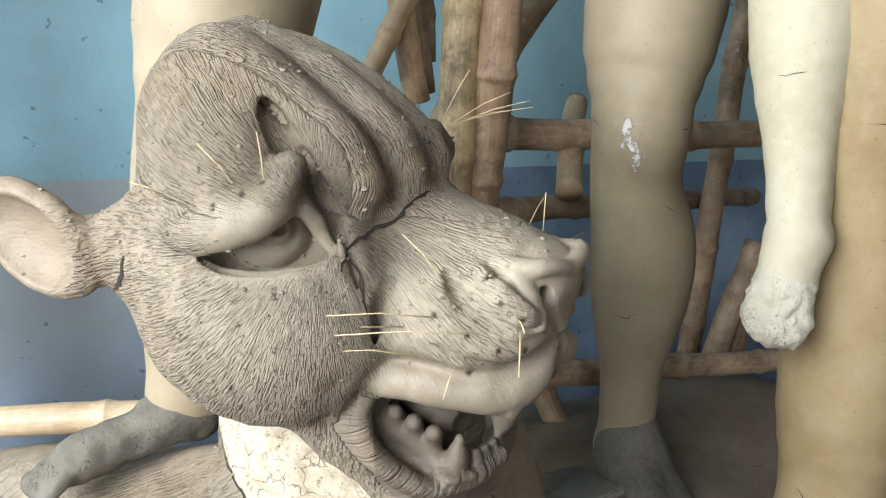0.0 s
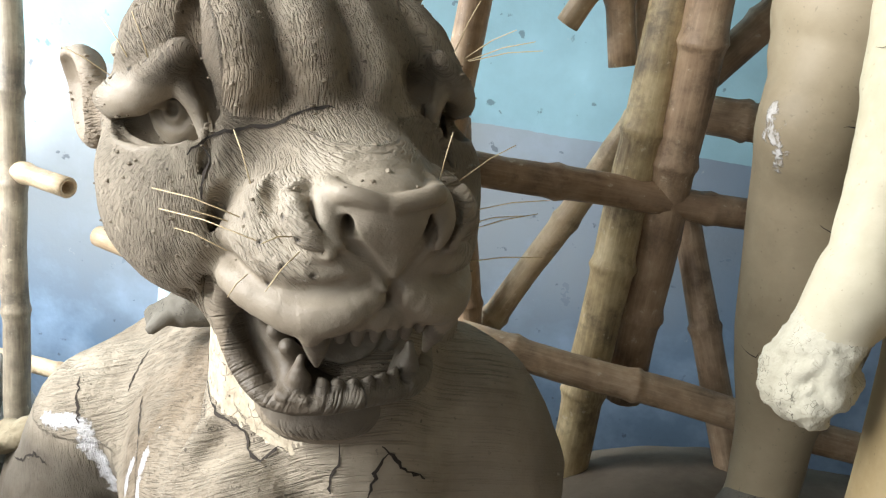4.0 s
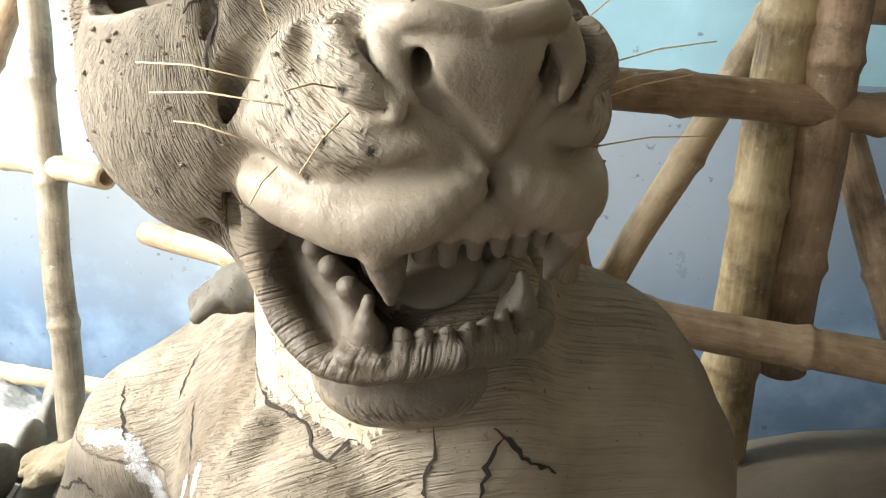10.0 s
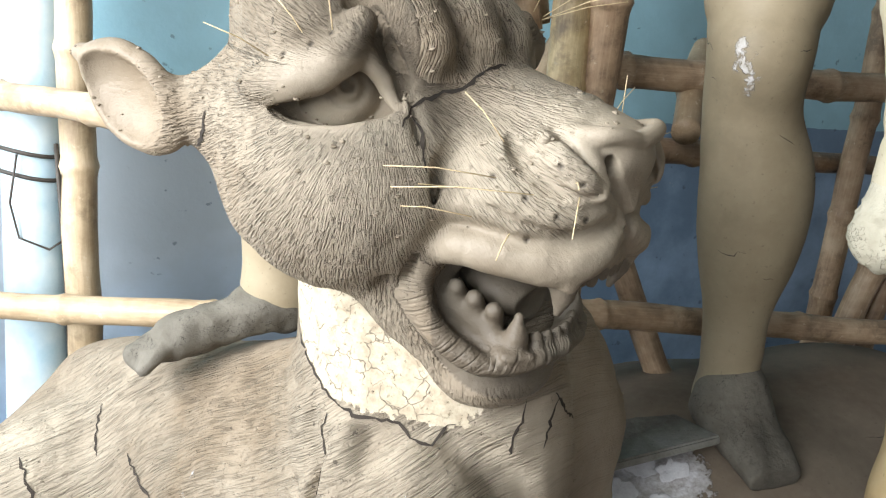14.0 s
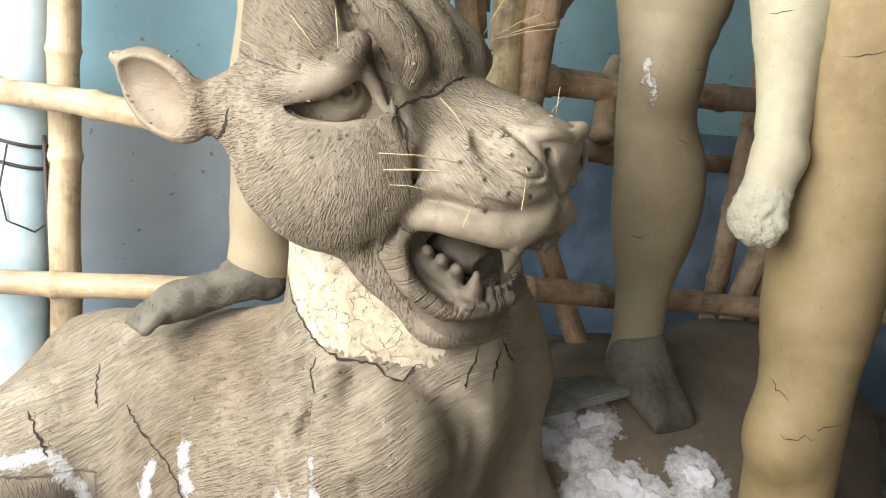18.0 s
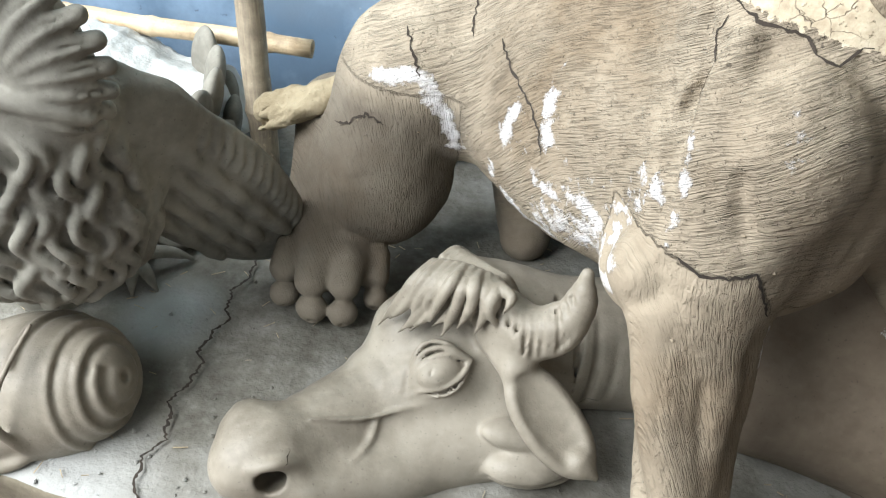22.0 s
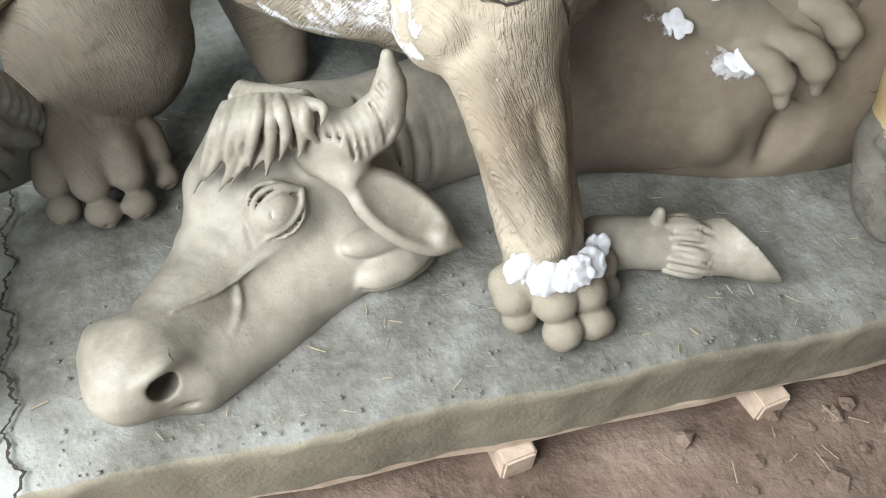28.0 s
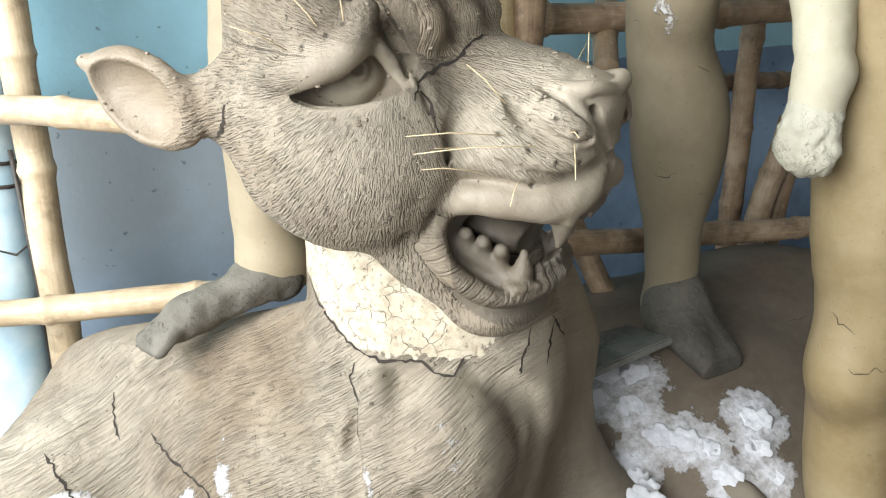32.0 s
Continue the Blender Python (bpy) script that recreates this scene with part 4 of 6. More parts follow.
        # eye deep under the brow
        n, a = np.array([0.53, 0.85 * y, 0.0]), np.array([0.85, -0.53 * y, 0.0])
        mid = np.array([-0.2, 0.14 * y, 1.219])
        s.press(mid + n * 0.004 + (0, 0, -0.002), (0.058, 0.034, 0.03), 0.008, (0, 0, -32 * y))
        s.lump((-0.219, 0.107 * y, 1.218), (0.04, 0.04, 0.038), 0.001)
        s.roll([(-0.278, 0.164 * y, 1.215), (-0.25, 0.178 * y, 1.224), (-0.224, 0.174 * y, 1.23), (-0.202, 0.161 * y, 1.239), (-0.186, 0.146 * y, 1.256), (-0.186, 0.127 * y, 1.28)],
               [0.008, 0.015, 0.018, 0.0185, 0.017, 0.012], 0.012)         # brow edge
        s.roll([mid + a * 0.058 - n * 0.008 + (0, 0, -0.014), mid + a * 0.03 + n * 0.004 + (0, 0, -0.024), mid - a * 0.008 + n * 0.01 + (0, 0, -0.03), mid - a * 0.036 + n * 0.006 + (0, 0, -0.026), mid - a * 0.056 - n * 0.004 + (0, 0, -0.012)],
               [0.0045, 0.0055, 0.007, 0.0065, 0.005], 0.006)              # lower lid
        s.groove([mid + a * 0.04 + n * 0.006 + (0, 0, -0.034), mid - a * 0.008 + n * 0.018 + (0, 0, -0.042), mid - a * 0.045 + n * 0.012 + (0, 0, -0.034)], [0.002, 0.0035, 0.002], 0.01)
        s.roll([(-0.182, 0.13 * y, 1.258), (-0.172, 0.122 * y, 1.244), (-0.164, 0.114 * y, 1.226), (-0.15, 0.114 * y, 1.21)], [0.009, 0.0085, 0.0065, 0.003], 0.006)
        s.groove([(-0.156, 0.124 * y, 1.232), (-0.142, 0.121 * y, 1.216)], [0.002, 0.003], 0.004)
        e = Vector((0.7, 0.66 * y, 0.26)).normalized()
        u = Vector((0, 0, 1)).cross(e).normalized()
        w = e.cross(u)
        c = Vector((-0.219, 0.107 * y, 1.218)) + e * 0.0378
        s.groove([c + (u * math.cos(q) + w * math.sin(q)) * 0.0165 for q in np.linspace(0, 2 * math.pi, 15)], 0.0042, 0.002)
        s.press(c, (0.0075, 0.0055, 0.0055), 0.002)
        s.groove([mid + a * 0.052 - n * 0.006 + (0, 0, -0.006), mid + a * 0.03 + n * 0.001 + (0, 0, -0.0165), mid - a * 0.008 + n * 0.004 + (0, 0, -0.022), mid - a * 0.036 + n * 0.001 + (0, 0, -0.018), mid - a * 0.054 - n * 0.006 + (0, 0, -0.004)], 0.0055, 0.002)
        # ear: a leaf-shaped cup that opens sideways and a little down
        s.roll([(-0.31, 0.12 * y, 1.185), (-0.365, 0.16 * y, 1.183)], [0.058, 0.03], 0.03)
        ea, en = np.array([-0.41, 0.186 * y, 1.187]), np.array([0.12, 0.99 * y, 0.0])
        s.lump(ea, (0.069, 0.022, 0.047), 0.012, (0, 25, -6 * y))
        s.roll([ea + (-0.035, 0.002 * y, 0.022), (-0.468, 0.199 * y, 1.219), (-0.482, 0.2 * y, 1.222)], [0.026, 0.01, 0.004], 0.01)
        s.press(ea + en * 0.021 + (-0.002, 0, 0), (0.058, 0.026, 0.037), 0.005, (0, 25, -6 * y))
        # teeth and gums
        o = 0.007
        s.roll([(-0.024, 0.053 * y + o, 1.096), (-0.01, 0.055 * y + o, 1.08), (-0.015, 0.051 * y + o, 1.054)], [0.0155, 0.0115, 0.0038], 0.003)
        s.roll([(-0.028, 0.05 * y + o, 1.096), (-0.004, 0.062 * y + o, 1.088)], [0.012, 0.008], 0.006)
        s.roll([(-0.057, 0.053 * y + o, 0.998), (-0.052, 0.053 * y + o, 1.012), (-0.05, 0.053 * y + o, 1.039)], [0.017, 0.0125, 0.0045], 0.003)
        s.roll([(-0.036, 0.052 * y + o, 1.004), (-0.05, 0.071 * y + o, 1.005), (-0.072, 0.058 * y + o, 1.007)], 0.0048, 0.003)
        for k in range(3):
            g = np.array([-0.11 + 0.0175 * k, (0.064 - 0.0065 * k) * y + o * 0.3, 1.054 - 0.0085 * k])
            s.roll([g + (-0.002, -0.008 * y, -0.01), g + (0.001, 0.003 * y, 0.002)], [0.0085, 0.0075], 0.0015)
            s.press(g + (0.003, 0.011 * y, 0.006), (0.0028, 0.004, 0.0028), 0.001)
            s.roll([(0.003 - 0.003 * k, (0.0075 + 0.0145 * k) * y + o, 1.096), (0.002 - 0.003 * k, (0.0075 + 0.0145 * k) * y + o, 1.083 - 0.003 * (k % 2))], [0.0068, 0.0052], 0.0015)
            s.roll([(-0.034 - 0.003 * k, (0.0075 + 0.0135 * k) * y + o, 1.006), (-0.037 - 0.003 * k, (0.0075 + 0.0135 * k) * y + o, 1.022 + 0.003 * (k % 2))], [0.0075, 0.0056], 0.0015)
        s.roll([(-0.12, 0.07 * y + o, 1.042), (-0.085, 0.056 * y + o, 1.02), (-0.055, 0.054 * y + o, 0.998)], [0.009, 0.0105, 0.0135], 0.008)
        s.roll([(-0.06, 0.05 * y + o, 0.992), (-0.042, 0.026 * y + o, 1.0), (-0.038, o, 1.001)], 0.0115, 0.004)
        s.roll([(-0.022, 0.05 * y + o, 1.105), (-0.006, 0.025 * y + o, 1.104), (-0.002, o, 1.104)], 0.012, 0.008)
    s.lump((-0.1, 0.006, 1.046), (0.05, 0.042, 0.026), 0.006, (0, 22, 0))  # tongue
    s.press((-0.05, 0.006, 1.034), (0.02, 0.05, 0.02), 0.004)
    return s


HEAD_O, HEAD_F, HEAD_L = np.array([0.41, 0.59, 0.0]), np.array([0.6, -0.8, 0.0]), np.array([0.8, 0.6, 0.0])


def head_to_world(p):
    p = np.asarray(p, float)
    return HEAD_O + p[..., :1] * HEAD_F + p[..., 1:2] * HEAD_L + p[..., 2:] * np.array([0, 0, 1.0])


def lion_body():
    """Trunk, legs and neck in world metres; the trunk runs back from the chest at about 60 degrees to the wall."""
    s = Sculpt((-0.5, 0.34, 0.17), (0.92, 1.42, 1.1), 0.0042)
    t = -60
    s.lump((0.235, 0.9, 0.62), (0.27, 0.185, 0.205), 0.08, (0, 0, t))          # ribcage
    s.lump((0.335, 0.785, 0.69), (0.135, 0.18, 0.2), 0.07, (0, 0, t))           # chest
    s.lump((0.0, 1.16, 0.57), (0.2, 0.19, 0.17), 0.08, (0, 0, t))              # hips
    s.lump((0.12, 1.03, 0.6), (0.25, 0.16, 0.16), 0.08, (0, 0, t))             # loins
    s.roll([(0.26, 0.83, 0.83), (0.12, 1.01, 0.76), (-0.06, 1.18, 0.69)], [0.075, 0.05, 0.045], 0.07)   # spine
    s.roll([(0.285, 0.81, 1.1), (0.3, 0.8, 0.86)], [0.112, 0.122], 0.05)       # neck
    s.roll([(0.36, 0.725, 0.97), (0.385, 0.74, 0.8)], [0.085, 0.1], 0.05)     # throat
    s.lump((0.262, 0.7, 0.7), (0.108, 0.112, 0.165), 0.02, (0, 0, t))         # near shoulder
    s.lump((0.282, 0.662, 0.765), (0.085, 0.085, 0.115), 0.014, (0, 0, t))
    s.roll([(-0.0, 1.03, 0.545), (0.07, 0.92, 0.545), (0.13, 0.83, 0.565)], [0.075, 0.076, 0.072], 0.04)     # belly
    s.groove([(0.31, 0.645, 0.885), (0.349, 0.637, 0.868), (0.393, 0.632, 0.812), (0.405, 0.642, 0.729), (0.395, 0.645, 0.66)], [0.003, 0.008, 0.011, 0.01, 0.004], 0.02)
    s.groove([(0.225, 0.604, 0.775), (0.233, 0.594, 0.74), (0.246, 0.585, 0.704), (0.259, 0.579, 0.672)], [0.002, 0.006, 0.008, 0.005], 0.016)
    s.groove([(0.16, 0.783, 0.798), (0.163, 0.732, 0.776), (0.162, 0.678, 0.763)], [0.003, 0.009, 0.007], 0.01)
    s.lump((0.495, 0.84, 0.735), (0.1, 0.11, 0.185), 0.05, (0, 0, t))          # far shoulder
    s.roll([(0.39, 0.795, 0.93), (0.465, 0.825, 0.885), (0.505, 0.835, 0.8)], [0.08, 0.085, 0.088], 0.04)
    # near foreleg
    s.roll([(0.258, 0.67, 0.66), (0.262, 0.635, 0.52), (0.278, 0.55, 0.36), (0.284, 0.505, 0.285)], [0.085, 0.073, 0.059, 0.056], 0.026)
    s.lump((0.185, 0.695, 0.565), (0.05, 0.055, 0.055), 0.03)                  # elbow
    s.groove([(0.258, 0.556, 0.515), (0.268, 0.524, 0.45), (0.262, 0.485, 0.405)], [0.002, 0.006, 0.003], 0.014)
    s.groove([(0.315, 0.6, 0.56), (0.325, 0.545, 0.45), (0.31, 0.47, 0.345)], [0.003, 0.009, 0.004], 0.03)
    s.roll([(0.2, 0.62, 0.56), (0.225, 0.545, 0.45), (0.262, 0.48, 0.36)], [0.03, 0.026, 0.016], 0.03)
    s.lump((0.178, 0.655, 0.6), (0.04, 0.042, 0.05), 0.012)
    # near hind leg: folded thigh, shank and foot
    s.lump((-0.186, 1.045, 0.41), (0.122, 0.124, 0.158), 0.012, (0, 0, -15))
    s.lump((-0.125, 1.09, 0.56), (0.13, 0.15, 0.125), 0.05, (0, 0, -40))
    s.roll([(-0.272, 1.09, 0.47), (-0.284, 1.02, 0.36), (-0.262, 0.93, 0.272)], [0.058, 0.05, 0.05], 0.02)
    # far hind leg, in the shade under the belly
    s.lump((0.1, 1.19, 0.42), (0.11, 0.13, 0.19), 0.04, (0, 0, -25))
    s.roll([(0.1, 1.22, 0.4), (0.08, 1.14, 0.29), (0.08, 1.1, 0.24)], [0.08, 0.06, 0.05], 0.03)
    # paws
    for x, y, z, r in ((0.224, 0.482, 0.258, 0.028), (0.272, 0.452, 0.262, 0.031), (0.323, 0.452, 0.262, 0.031), (0.364, 0.486, 0.264, 0.027)):
        s.roll([(x - 0.002, y + 0.02, z + 0.008), (x, y, z)], [r * 0.9, r], 0.004)
        out = 0.6 if r < 0.029 else 1.0                                         # the outer toes are shorter
        s.lump((x + 0.004, y - 0.027 * out, 0.233 - 0.008 * out), (r * 0.93, r * 0.88, r * 0.84), 0.006)
        s.press((x + 0.006, y - 0.027 * out - r * 0.86, 0.224 - 0.006 * out), (0.0055, 0.008, 0.005), 0.002)
    s.lump((0.29, 0.5, 0.268), (0.064, 0.05, 0.05), 0.016)
    for x, y, z, r in ((-0.318, 0.905, 0.268, 0.026), (-0.268, 0.878, 0.272, 0.029), (-0.215, 0.878, 0.272, 0.029), (-0.17, 0.922, 0.256, 0.024)):
        s.roll([(x, y + 0.03, z + 0.026), (x, y, z + 0.002)], [r * 0.82, r * 0.94], 0.004)
        s.lump((x + 0.003, y - 0.025, 0.234), (r * 0.9, r * 0.86, r * 0.86), 0.006)
        s.press((x + 0.005, y - 0.025 - r * 0.84, 0.226), (0.0055, 0.008, 0.005), 0.002)
    s.lump((-0.24, 0.93, 0.275), (0.066, 0.05, 0.05), 0.016)
    # far foreleg and its paw, planted on the fallen body
    s.roll([(0.5, 0.83, 0.66), (0.585, 0.775, 0.53), (0.69, 0.7, 0.44), (0.745, 0.655, 0.425)], [0.09, 0.072, 0.058, 0.044], 0.03)
    for x, y, z, r in ((0.692, 0.6, 0.42, 0.024), (0.742, 0.59, 0.438, 0.028), (0.79, 0.612, 0.474, 0.029), (0.818, 0.655, 0.515, 0.027)):
        s.roll([(x - 0.03, y + 0.05, z + 0.014), (x - 0.008, y + 0.016, z + 0.012), (x + 0.004, y - 0.006, z - 0.006)], [r * 0.7, r * 0.82, r * 0.88], 0.012)
        s.roll([(x + 0.007, y - 0.014, z - 0.024), (x + 0.009, y - 0.018, z - 0.04)], [r * 0.5, r * 0.34], 0.004)
    # the hollow behind the shoulder, with the raised edge of the shoulder before it
    s.roll([(0.215, 0.7, 0.87), (0.206, 0.675, 0.82), (0.197, 0.655, 0.765), (0.195, 0.64, 0.7), (0.19, 0.635, 0.65)], [0.012, 0.022, 0.024, 0.022, 0.012], 0.016)
    s.press((0.176, 0.7, 0.808), (0.011, 0.03, 0.03), 0.006, (0, 0, -40))
    s.groove([(0.186, 0.75, 0.87), (0.18, 0.735, 0.848), (0.176, 0.698, 0.81), (0.168, 0.676, 0.784), (0.163, 0.648, 0.735), (0.163, 0.632, 0.682), (0.147, 0.627, 0.62)], [0.003, 0.008, 0.019, 0.018, 0.013, 0.012, 0.006], 0.014)
    s.groove([(-0.14, 1.0, 0.7), (-0.1, 0.955, 0.63), (-0.07, 0.94, 0.55), (-0.05, 0.95, 0.48)], [0.004, 0.01, 0.013, 0.01], 0.022)
    return s


def jagged(pts, seed, step=0.007, amount=0.0028):
    """The polyline broken up into short crooked pieces, as clay tears."""
    rng = random.Random(seed)
    out = [np.array(pts[0], float)]
    for a, b in zip(pts, pts[1:]):
        a, b = np.array(a, float), np.array(b, float)
        n = max(1, int(np.linalg.norm(b - a) / step))
        for k in range(1, n + 1):
            out.append(a + (b - a) * k / n + np.array([rng.uniform(-amount, amount) for _ in range(3)]))
    return out


def line_distance(p, pts):
    """Distance from each point of p to a polyline."""
    best = np.full(len(p), 1.0)
    pts = np.asarray(pts, float)
    near = np.all((p > pts.min(0) - 0.04) & (p < pts.max(0) + 0.04), axis=1)
    q = p[near]
    d = np.full(len(q), 1.0)
    for a, b in zip(pts, pts[1:]):
        ab = b - a
        t = np.clip((q - a) @ ab / (ab @ ab + 1e-12), 0, 1)
        d = np.minimum(d, np.linalg.norm(q - a - t[:, None] * ab, axis=1))
    best[near] = d
    return best


CRACKS = [
    [(0.172, 0.83, 0.97), (0.176, 0.806, 0.949), (0.181, 0.766, 0.926), (0.192, 0.737, 0.906), (0.206, 0.714, 0.895)],
    [(0.206, 0.714, 0.895), (0.219, 0.701, 0.892), (0.242, 0.682, 0.893), (0.277, 0.656, 0.89), (0.307, 0.64, 0.896)],
    [(-0.057, 1.049, 0.729), (-0.064, 1.017, 0.711), (-0.063, 0.985, 0.69)],
    [(-0.018, 0.966, 0.698), (0.005, 0.915, 0.676), (0.027, 0.871, 0.666), (0.044, 0.837, 0.647), (0.056, 0.818, 0.617)],
    [(0.194, 0.725, 0.882), (0.183, 0.725, 0.856), (0.176, 0.696, 0.834), (0.172, 0.675, 0.8)],
    [(0.18, 0.595, 0.665), (0.206, 0.58, 0.656), (0.244, 0.571, 0.664), (0.269, 0.572, 0.676), (0.287, 0.576, 0.647), (0.314, 0.589, 0.602)],
    [(-0.16, 1.003, 0.698), (-0.143, 0.959, 0.672), (-0.118, 0.935, 0.644)],
    [(0.238, 0.632, 1.221), (0.241, 0.624, 1.206), (0.242, 0.611, 1.187), (0.248, 0.604, 1.17)],
    [(0.226, 0.619, 1.204), (0.245, 0.634, 1.224), (0.265, 0.647, 1.227), (0.297, 0.661, 1.236), (0.33, 0.688, 1.245)],
    [(0.075, 0.73, 1.191), (0.07, 0.735, 1.167), (0.063, 0.755, 1.145)],
    [(0.38, 0.625, 0.925), (0.376, 0.62, 0.909), (0.369, 0.618, 0.891), (0.363, 0.616, 0.86)],
    [(0.422, 0.64, 0.933), (0.429, 0.643, 0.923), (0.448, 0.652, 0.9), (0.469, 0.676, 0.883)],
    [(0.429, 0.643, 0.923), (0.42, 0.632, 0.906), (0.415, 0.626, 0.87)],
    [(-0.274, 0.93, 0.544), (-0.229, 0.872, 0.572), (-0.186, 0.852, 0.56)],
]
HOLES = [head_to_world(np.array(h)) for h in (
    (-0.061, -0.106, 1.175), (-0.028, -0.099, 1.167), (-0.012, -0.085, 1.19), (0.004, -0.072, 1.178), (-0.006, -0.083, 1.149), (0.012, -0.062, 1.149), (-0.031, -0.085, 1.125),
    (-0.245, -0.178, 1.238), (-0.222, -0.17, 1.247), (-0.205, -0.16, 1.256), (-0.193, -0.15, 1.266), (-0.02, 0.09, 1.16), (-0.02, 0.09, 1.19), (-0.05, 0.1, 1.15))]
# smears of cotton and white size: width, the line they follow and, where thin and patchy, how much shows
SMEARS = [(0.045, ((0.062, 0.8, 0.61), (0.101, 0.758, 0.599), (0.145, 0.706, 0.635)), -0.003), (0.042, ((0.074, 0.786, 0.54), (0.134, 0.723, 0.565)), 0.003), (0.026, ((0.15, 0.69, 0.66), (0.152, 0.676, 0.7)), 0.0),
          (0.02, ((0.045, 0.86, 0.71), (0.07, 0.85, 0.72)), -0.006), (0.03, ((0.02, 0.88, 0.61), (0.06, 0.83, 0.64)), -0.004),
          (0.016, ((-0.203, 0.95, 0.625), (-0.15, 0.94, 0.635), (-0.12, 0.945, 0.64), (-0.095, 0.94, 0.605), (-0.077, 0.945, 0.56), (-0.064, 0.955, 0.515))),
          (0.017, ((-0.105, 0.94, 0.62), (-0.085, 0.94, 0.58))), (0.017, ((0.01, 0.88, 0.64), (0.008, 0.881, 0.6))), (0.01, ((0.009, 0.9, 0.55), (0.01, 0.903, 0.533))),
          (0.015, ((0.049, 0.845, 0.69), (0.056, 0.82, 0.645))), (0.013, ((0.029, 0.88, 0.52), (0.053, 0.846, 0.5), (0.088, 0.79, 0.5))), (0.016, ((0.125, 0.72, 0.54), (0.15, 0.66, 0.56))),
          (0.014, ((0.135, 0.7, 0.62), (0.15, 0.65, 0.6))), (0.006, ((0.172, 0.64, 0.79), (0.172, 0.61, 0.73), (0.168, 0.6, 0.67))), (0.012, ((0.15, 0.65, 0.72), (0.155, 0.645, 0.71))),
          (0.009, ((0.36, 0.6, 0.56), (0.365, 0.59, 0.5))), (0.013, ((0.1, 0.78, 0.6), (0.125, 0.73, 0.59))), (0.014, ((0.12, 0.75, 0.54), (0.14, 0.69, 0.55))), (0.011, ((0.13, 0.71, 0.63), (0.14, 0.69, 0.65))), (0.006, ((0.07, 0.83, 0.58), (0.14, 0.69, 0.6))), (0.002, ((0.1, 0.78, 0.56), (0.14, 0.69, 0.55))), (0.009, ((0.244, 0.619, 0.852), (0.262, 0.591, 0.816)), -0.004)]


def lion():
    hv, hq = lion_head().skin()
    loc = hv.copy()
    bv, bq = lion_body().skin()
    # comb field of the head: strokes fan out from the eye over cheek and brow, and run straight back over the forehead
    side = np.abs(loc[:, 1])
    run = (loc[:, 0] + 0.16) * 0.85 - (side - 0.12) * 0.53
    up = loc[:, 2] - 1.245
    fan = np.arctan2(up, run)
    top = np.clip((0.11 - side) / 0.02, 0, 1) * np.clip((loc[:, 2] - 1.225) / 0.02, 0, 1) > 0.5
    h_comb = np.stack([np.where(top, loc[:, 1] * 620, fan * 98), np.where(top, (loc[:, 0] - loc[:, 2]) * 75, np.hypot(up, run) * 85), np.where(top, 7.0, side * 6)], 1)
    h_comb[:, 0] += 0.9 * wobble(loc, 45, 3.0) + 0.4 * wobble(loc, 170, 1.0)
    # creases across the drawn lower lip: the comb runs along the lip
    rim, run_on = np.full(len(loc), 1.0), np.zeros(len(loc))
    for y in (-1, 1):
        o, far = 0.006, 0.0
        edge = np.array([(-0.13, 0.1 * y + o, 1.1), (-0.132, 0.103 * y + o, 1.055), (-0.105, 0.096 * y + o, 1.014), (-0.064, 0.078 * y + o, 0.993), (-0.035, 0.042 * y + o, 0.997), (-0.027, o, 1.0)])
        for p0, p1 in zip(edge, edge[1:]):
            ab = p1 - p0
            along = np.clip((loc - p0) @ ab / (ab @ ab), 0, 1)
            d = np.linalg.norm(loc - p0 - along[:, None] * ab, axis=1)
            run_on = np.where(d < rim, y * (far + along * np.linalg.norm(ab)), run_on)
            rim = np.minimum(rim, d)
            far += np.linalg.norm(ab)
    crease = rim < 0.019
    h_comb = np.where(crease[:, None], np.stack([run_on * 210 + loc[:, 2] * 90, loc[:, 2] * 14, rim * 30], 1), h_comb)
    muzzle = np.clip((loc[:, 0] + 0.12) / 0.03, 0, 1)
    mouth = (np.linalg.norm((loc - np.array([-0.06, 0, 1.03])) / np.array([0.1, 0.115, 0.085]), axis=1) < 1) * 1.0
    flip = loc * np.array([1, 0, 1]) + np.abs(loc * np.array([0, 1, 0]))
    eye = np.linalg.norm((flip - np.array([-0.2, 0.14, 1.225])) / np.array([0.06, 0.06, 0.04]), axis=1)
    ear = np.clip((-0.345 - loc[:, 0]) / 0.05, 0, 1) * np.clip((np.abs(loc[:, 1]) - 0.15) / 0.03, 0, 1)
    pad = np.clip((loc[:, 0] + 0.045) / 0.03, 0, 1) * np.clip((0.066 - side) / 0.01, 0, 1)
    lip_band = np.clip((1.134 - loc[:, 2]) / 0.008, 0, 1) * muzzle
    h_fur = (1 - 0.45 * muzzle) * (1 - 0.95 * pad) * (1 - 0.9 * lip_band) * (1 - 0.9 * mouth) * np.clip((eye - 0.85) / 0.4, 0.03, 1) * (1 - 0.92 * ear)
    chin = np.clip((0.985 - loc[:, 2]) / 0.012, 0, 1) * np.clip((loc[:, 2] - 0.95) / 0.01, 0, 1) * muzzle
    h_fur = np.where(crease, 0.5 * np.clip((0.019 - rim) / 0.006, 0, 1), h_fur * (1 - 0.9 * chin) + 0.5 * np.clip((0.966 - loc[:, 2]) / 0.012, 0, 1) * muzzle)
    hv = head_to_world(loc)
    hv = roughen(hv, hq, ((70, 0.0012), (190, 0.0006)))
    # body comb: strokes sweep from the neck back and down the flank; down the legs below the elbow seam
    bd = bv - np.array([0.3, 0.78, 0.9])
    along = bd @ np.array([-0.42, 0.62, -0.66])
